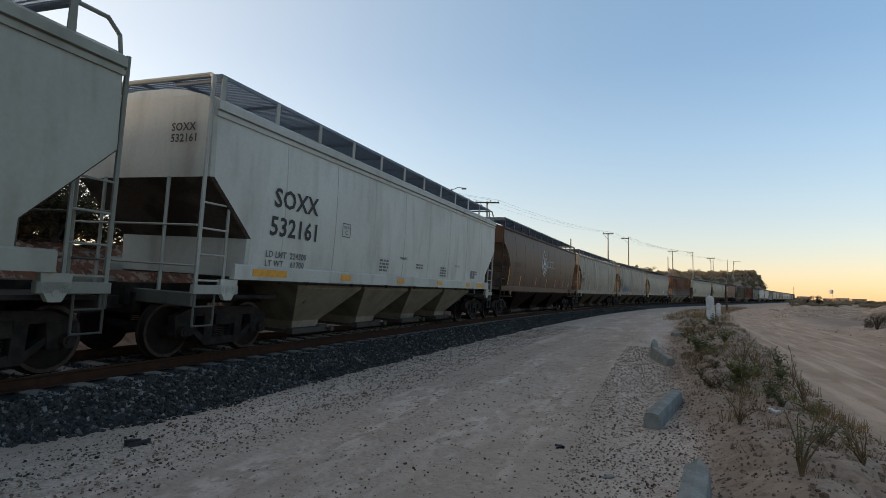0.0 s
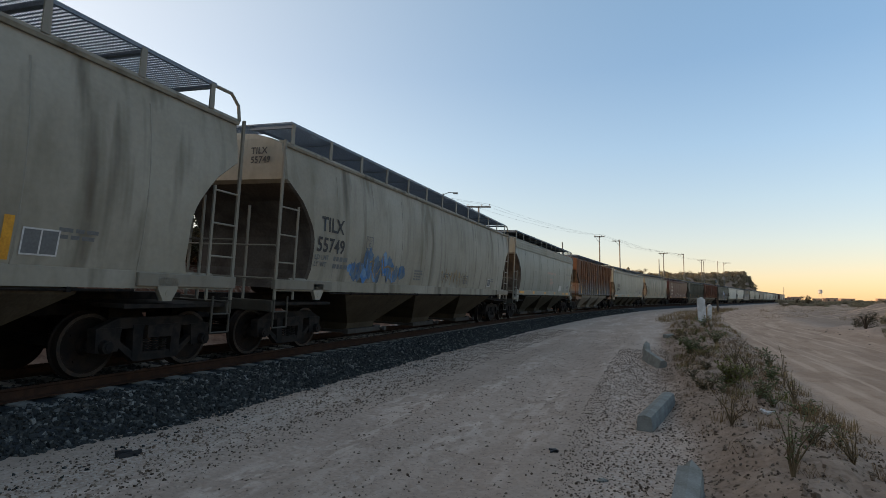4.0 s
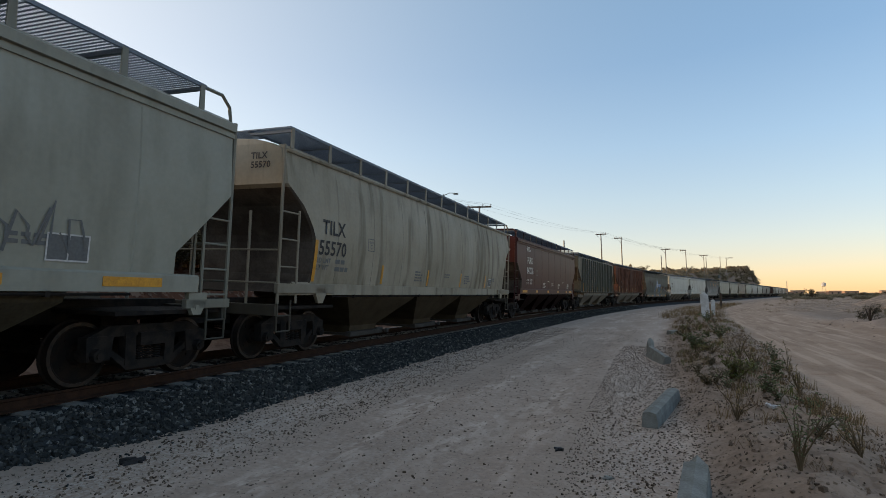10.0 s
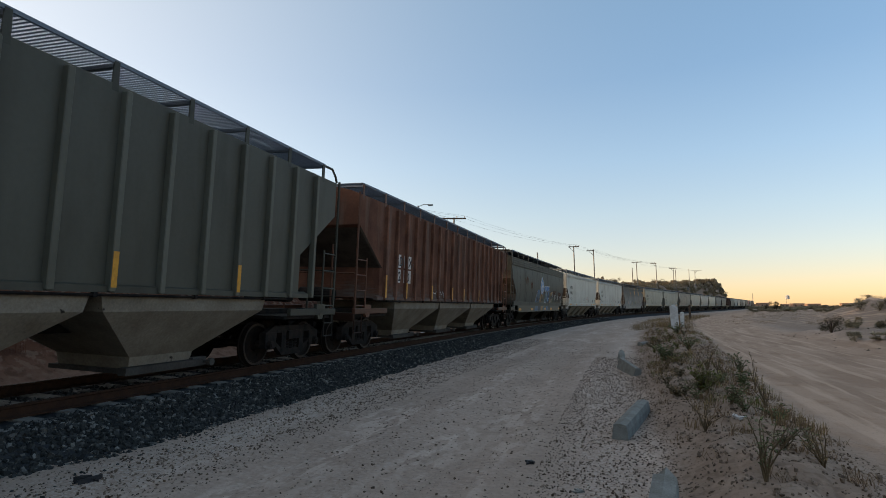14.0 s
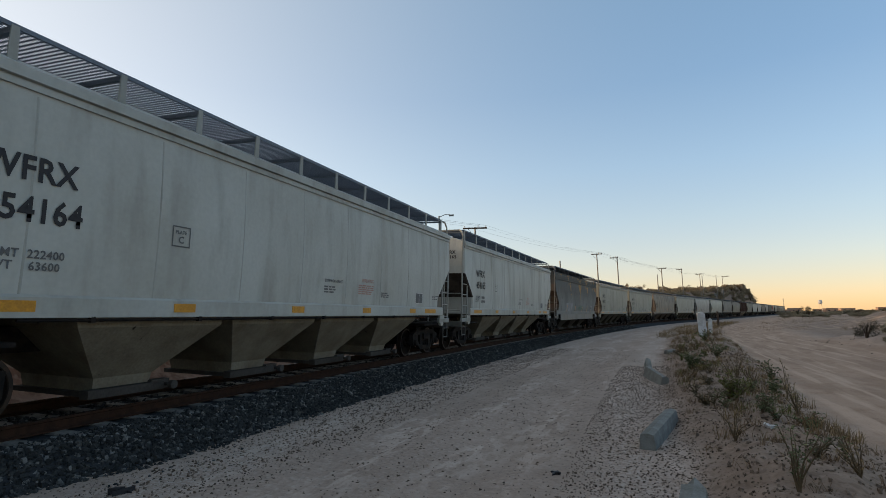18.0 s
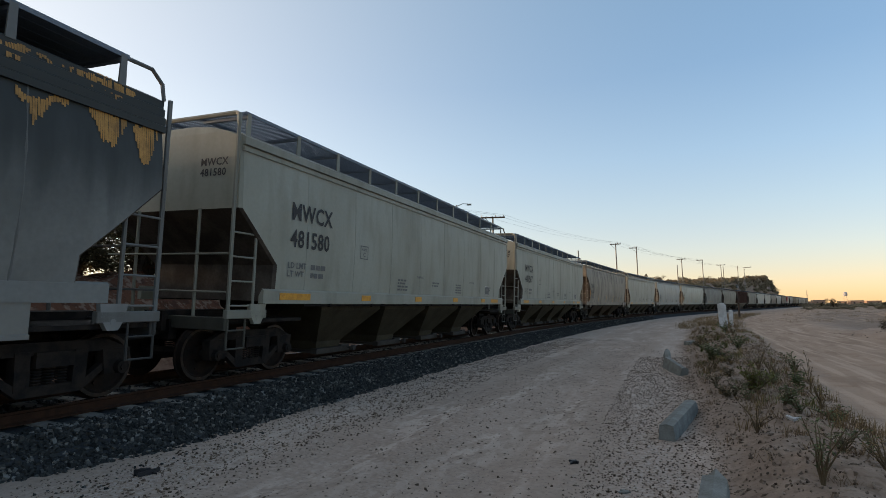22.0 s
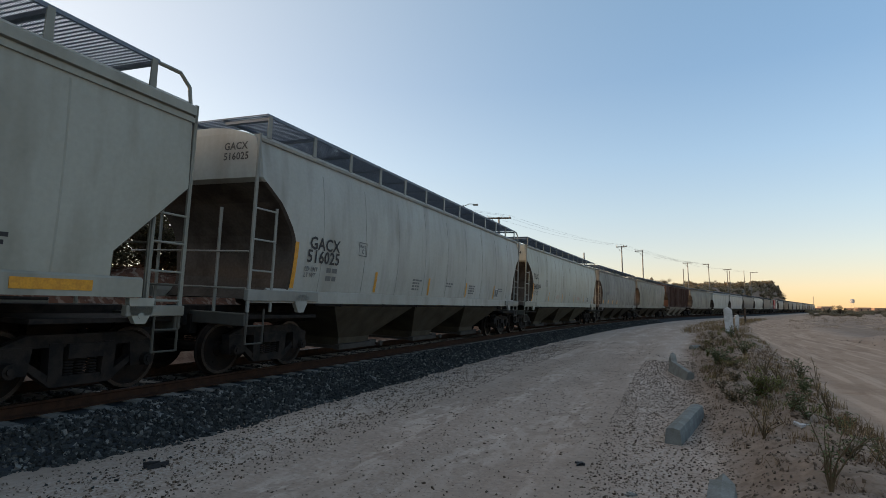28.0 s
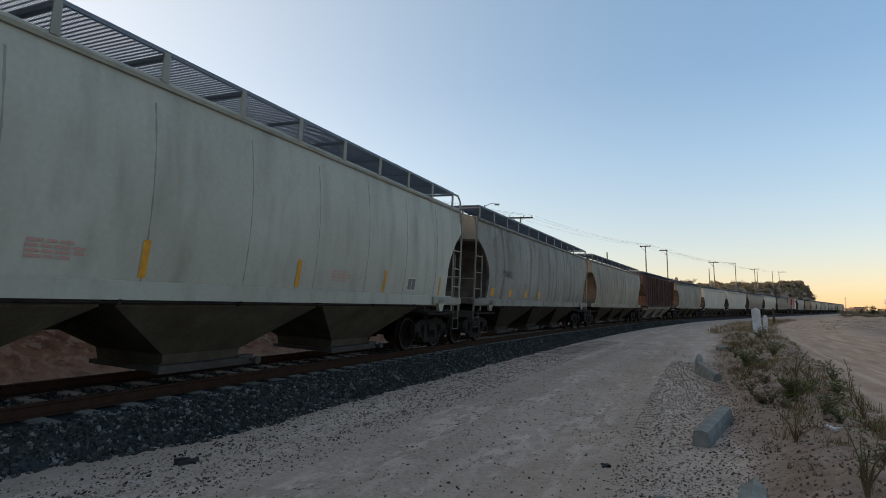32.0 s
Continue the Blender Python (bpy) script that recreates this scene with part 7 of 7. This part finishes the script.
# paint data and a red warning on the two alike white cars
for i in (13, 14):
    c, k, h = car_of(i)
    f = -h - REAR_EXTRA / 2
    put("lettering", text_mesh(0, "EXTERIOR PAINT", 0.095, k, f + 8.2, 2.12, M_FADED), c)
    put("small_print", mesh(("paint_data", i), M_FADED, bars_shape, k, f + 8.2, 2.0, 0.55, 3, 0.035, 12), c)["kind"] = "stuff"
    put("lettering", text_mesh(0, "WARNING", 0.125, k, f + 9.9, 2.2, M_REDFAINT), c)
    put("small_print", mesh(("red_data", i), M_REDFAINT, bars_shape, k, f + 9.75, 2.1, 0.8, 5, 0.03, 13), c)["kind"] = "stuff"
    put("small_print", mesh(("side_data", i), M_FADED, bars_shape, k, f + 11.0, 1.95, 0.4, 3, 0.03, 14), c)["kind"] = "stuff"
    put("small_print", mesh(("rear_data", i), M_FADED, bars_shape, k, f + 14.8, 1.98, 0.4, 3, 0.03, 15), c)["kind"] = "stuff"
# brown streaks and orange scrawl
c, k, h = car_of(18)
for q in range(6):
    stroke(c, k, curve_pts(1.8 + 0.55 * q, 1.55, 0.5, 0.7, random.Random(q + 70), 8), (M_ORANGE, M_FADED, M_ORANGE)[q % 3], 0.05)
for q in range(9):
    drips(c, k, -5.0 + 1.4 * q, 0.5, 4.1, 2.2, M_SMEAR, q + 20, 0.006, "rust_stain")
c, k, h = car_of(9)
put("small_print", mesh("top_stencil", M_WHITE, bars_shape, k, -h - REAR_EXTRA / 2 + 1.93, 3.92, 0.75, 4, 0.04, 5), c)
# red and faint stencils on the palest round car
c, k, h = car_of(21)
for y in (-3.25, 2.35):
    put("red_stencil", mesh(("red_stencil_c", y), M_REDFAINT, bars_shape, k, y, 1.94, 0.62, 4, 0.035, 6), c)
for i in (22, 23, 25):
    c, k, h = car_of(i)
    for q in range(10):
        drips(c, k, -h + 1.4 + (2 * h - 3) * q / 10, 0.4, 4.15, 1.9, M_SMEARGREY, q + i * 7, 0.006, "soot_stain")
c, k, h = car_of(22)
put("lettering", text_mesh(0, "490801", 0.42, k, -6.35, 2.38, M_FADED), c)
for q in range(4):
    flat("orange_patch", c, k, [(-h + 1.35 + q * 1.9, 1.65), (-h + 1.65 + q * 1.9, 1.65), (-h + 1.65 + q * 1.9, 1.95), (-h + 1.35 + q * 1.9, 1.95)], M_YELLOW, 0.009)


# what is painted on the cars that stand further off keeps its distance from their front
for (c, _o, _h, _s), row in zip(TRAIN, CARS):
    if c and row[0] in ("smooth", "bulged", "tall"):
        for ob in c.children:
            if ob.name not in PLAIN:
                ob.matrix_basis = pose(0, REAR_EXTRA / 2, 0) @ ob.matrix_basis


# ---------------------------------------------------------------- the locomotive in the train's middle
def locomotive():
    loco = tagged(new("locomotive"), "dark green and red diesel locomotive far down the train", "locomotive")
    green = material("dark_loco_paint", (0.05, 0.07, 0.06), 0.5, grain=10, bump=0.03)
    red = material("red_loco_paint", (0.42, 0.05, 0.04), 0.5, grain=10, bump=0.03)
    cream = material("cream_loco_paint", (0.55, 0.5, 0.42), 0.5, grain=10, bump=0.03)

    def piece(name, mat, *b):
        bm = bmesh.new()
        box(bm, *b)
        bmesh.ops.bevel(bm, geom=bm.edges[:], offset=0.06, segments=1, affect="EDGES")
        return bmesh_part(name, bm, mat, loco)
    piece("frame", M_UNDER, -1.5, 1.5, -10.2, 10.2, 1.1, 1.5)
    piece("long_hood", green, -0.95, 0.95, -9.6, 1.6, 1.5, 4.3)
    piece("radiator", green, -1.45, 1.45, -9.4, -6.0, 3.2, 4.6)
    piece("red_hood", red, -1.2, 1.2, 1.6, 5.2, 1.5, 4.4)
    cab = piece("cab", cream, -1.5, 1.5, 5.2, 7.6, 1.5, 4.6)
    piece("nose", red, -1.1, 1.1, 7.6, 9.6, 1.5, 3.3)
    piece("fuel_tank", M_UNDER, -1.4, 1.4, -2.6, 2.6, 0.35, 1.1)
    for y in (5.7, 6.7):
        bm = bmesh.new()
        box(bm, 1.5, 1.52, y, y + 0.7, 3.4, 4.1)
        bmesh_part("cab_window", bm, M_BLACK, cab)
    for y in (-6.6, 6.6):
        piece("truck_frame", M_UNDER, -1.2, 1.2, y - 2.3, y + 2.3, 0.5, 0.9)
        for d in (-1.8, 0, 1.8):
            put("wheelset", mesh(("loco_wheel",), M_WHEEL, lambda bm: (disc(bm, 0.68, 0.82, 0, 0.5, 0.5, 18), disc(bm, -0.82, -0.68, 0, 0.5, 0.5, 18), disc(bm, -0.7, 0.7, 0, 0.5, 0.09, 8))), loco, pose(0, y + d, 0))
    for i in range(9):
        bm = bmesh.new()
        tube(bm, [(1.45, -9.5 + 1.5 * i, 1.5), (1.45, -9.5 + 1.5 * i, 2.5)], 0.03)
        bmesh_part("handrail_post", bm, M_WHITE, loco)
    bm = bmesh.new()
    tube(bm, [(1.45, -9.5, 2.5), (1.45, 2.6, 2.5)], 0.03)
    bmesh_part("handrail", bm, M_WHITE, loco)
    return loco


TRAIN[31] = (locomotive(), TRAIN[31][1], TRAIN[31][2], [])


def car_at(s, half):
    """Pose of a car whose middle is at s, its two trucks on the track."""
    d = half - TRUCK
    a, b = on_track(s - d), on_track(s + d)
    return pose((a[0] + b[0]) / 2, (a[1] + b[1]) / 2, RAIL_TOP, 0, CANT, math.degrees(math.atan2(a[0] - b[0], b[1] - a[1])))


def motions():
    times = [0.5 * i for i in range(61)] + [30.167, 30.3, STOP, 32.0]
    for n, (car, off, half, sets) in enumerate(TRAIN):
        if car is None:
            continue
        walk(car, [(t, car_at(run(t) + off, half)) for t in times])
        if n > 22:
            continue
        spin = []
        for k in range(1, frame(STOP)):
            t = k / FPS
            s = run(t) + off
            if -16 < s < 34:
                spin.append((t, math.degrees(-(run(t) - run(0)) / 0.46)))
        if not spin:
            continue
        rows = [(0.0, spin[0][1])] + [r for r in spin if r[0] > 0] + [(32.0, spin[-1][1])]
        for ws, y in sets:
            walk(ws, [(t, pose(0, y, 0.46, a % 360, 0, 0)) for t, a in rows])


motions()
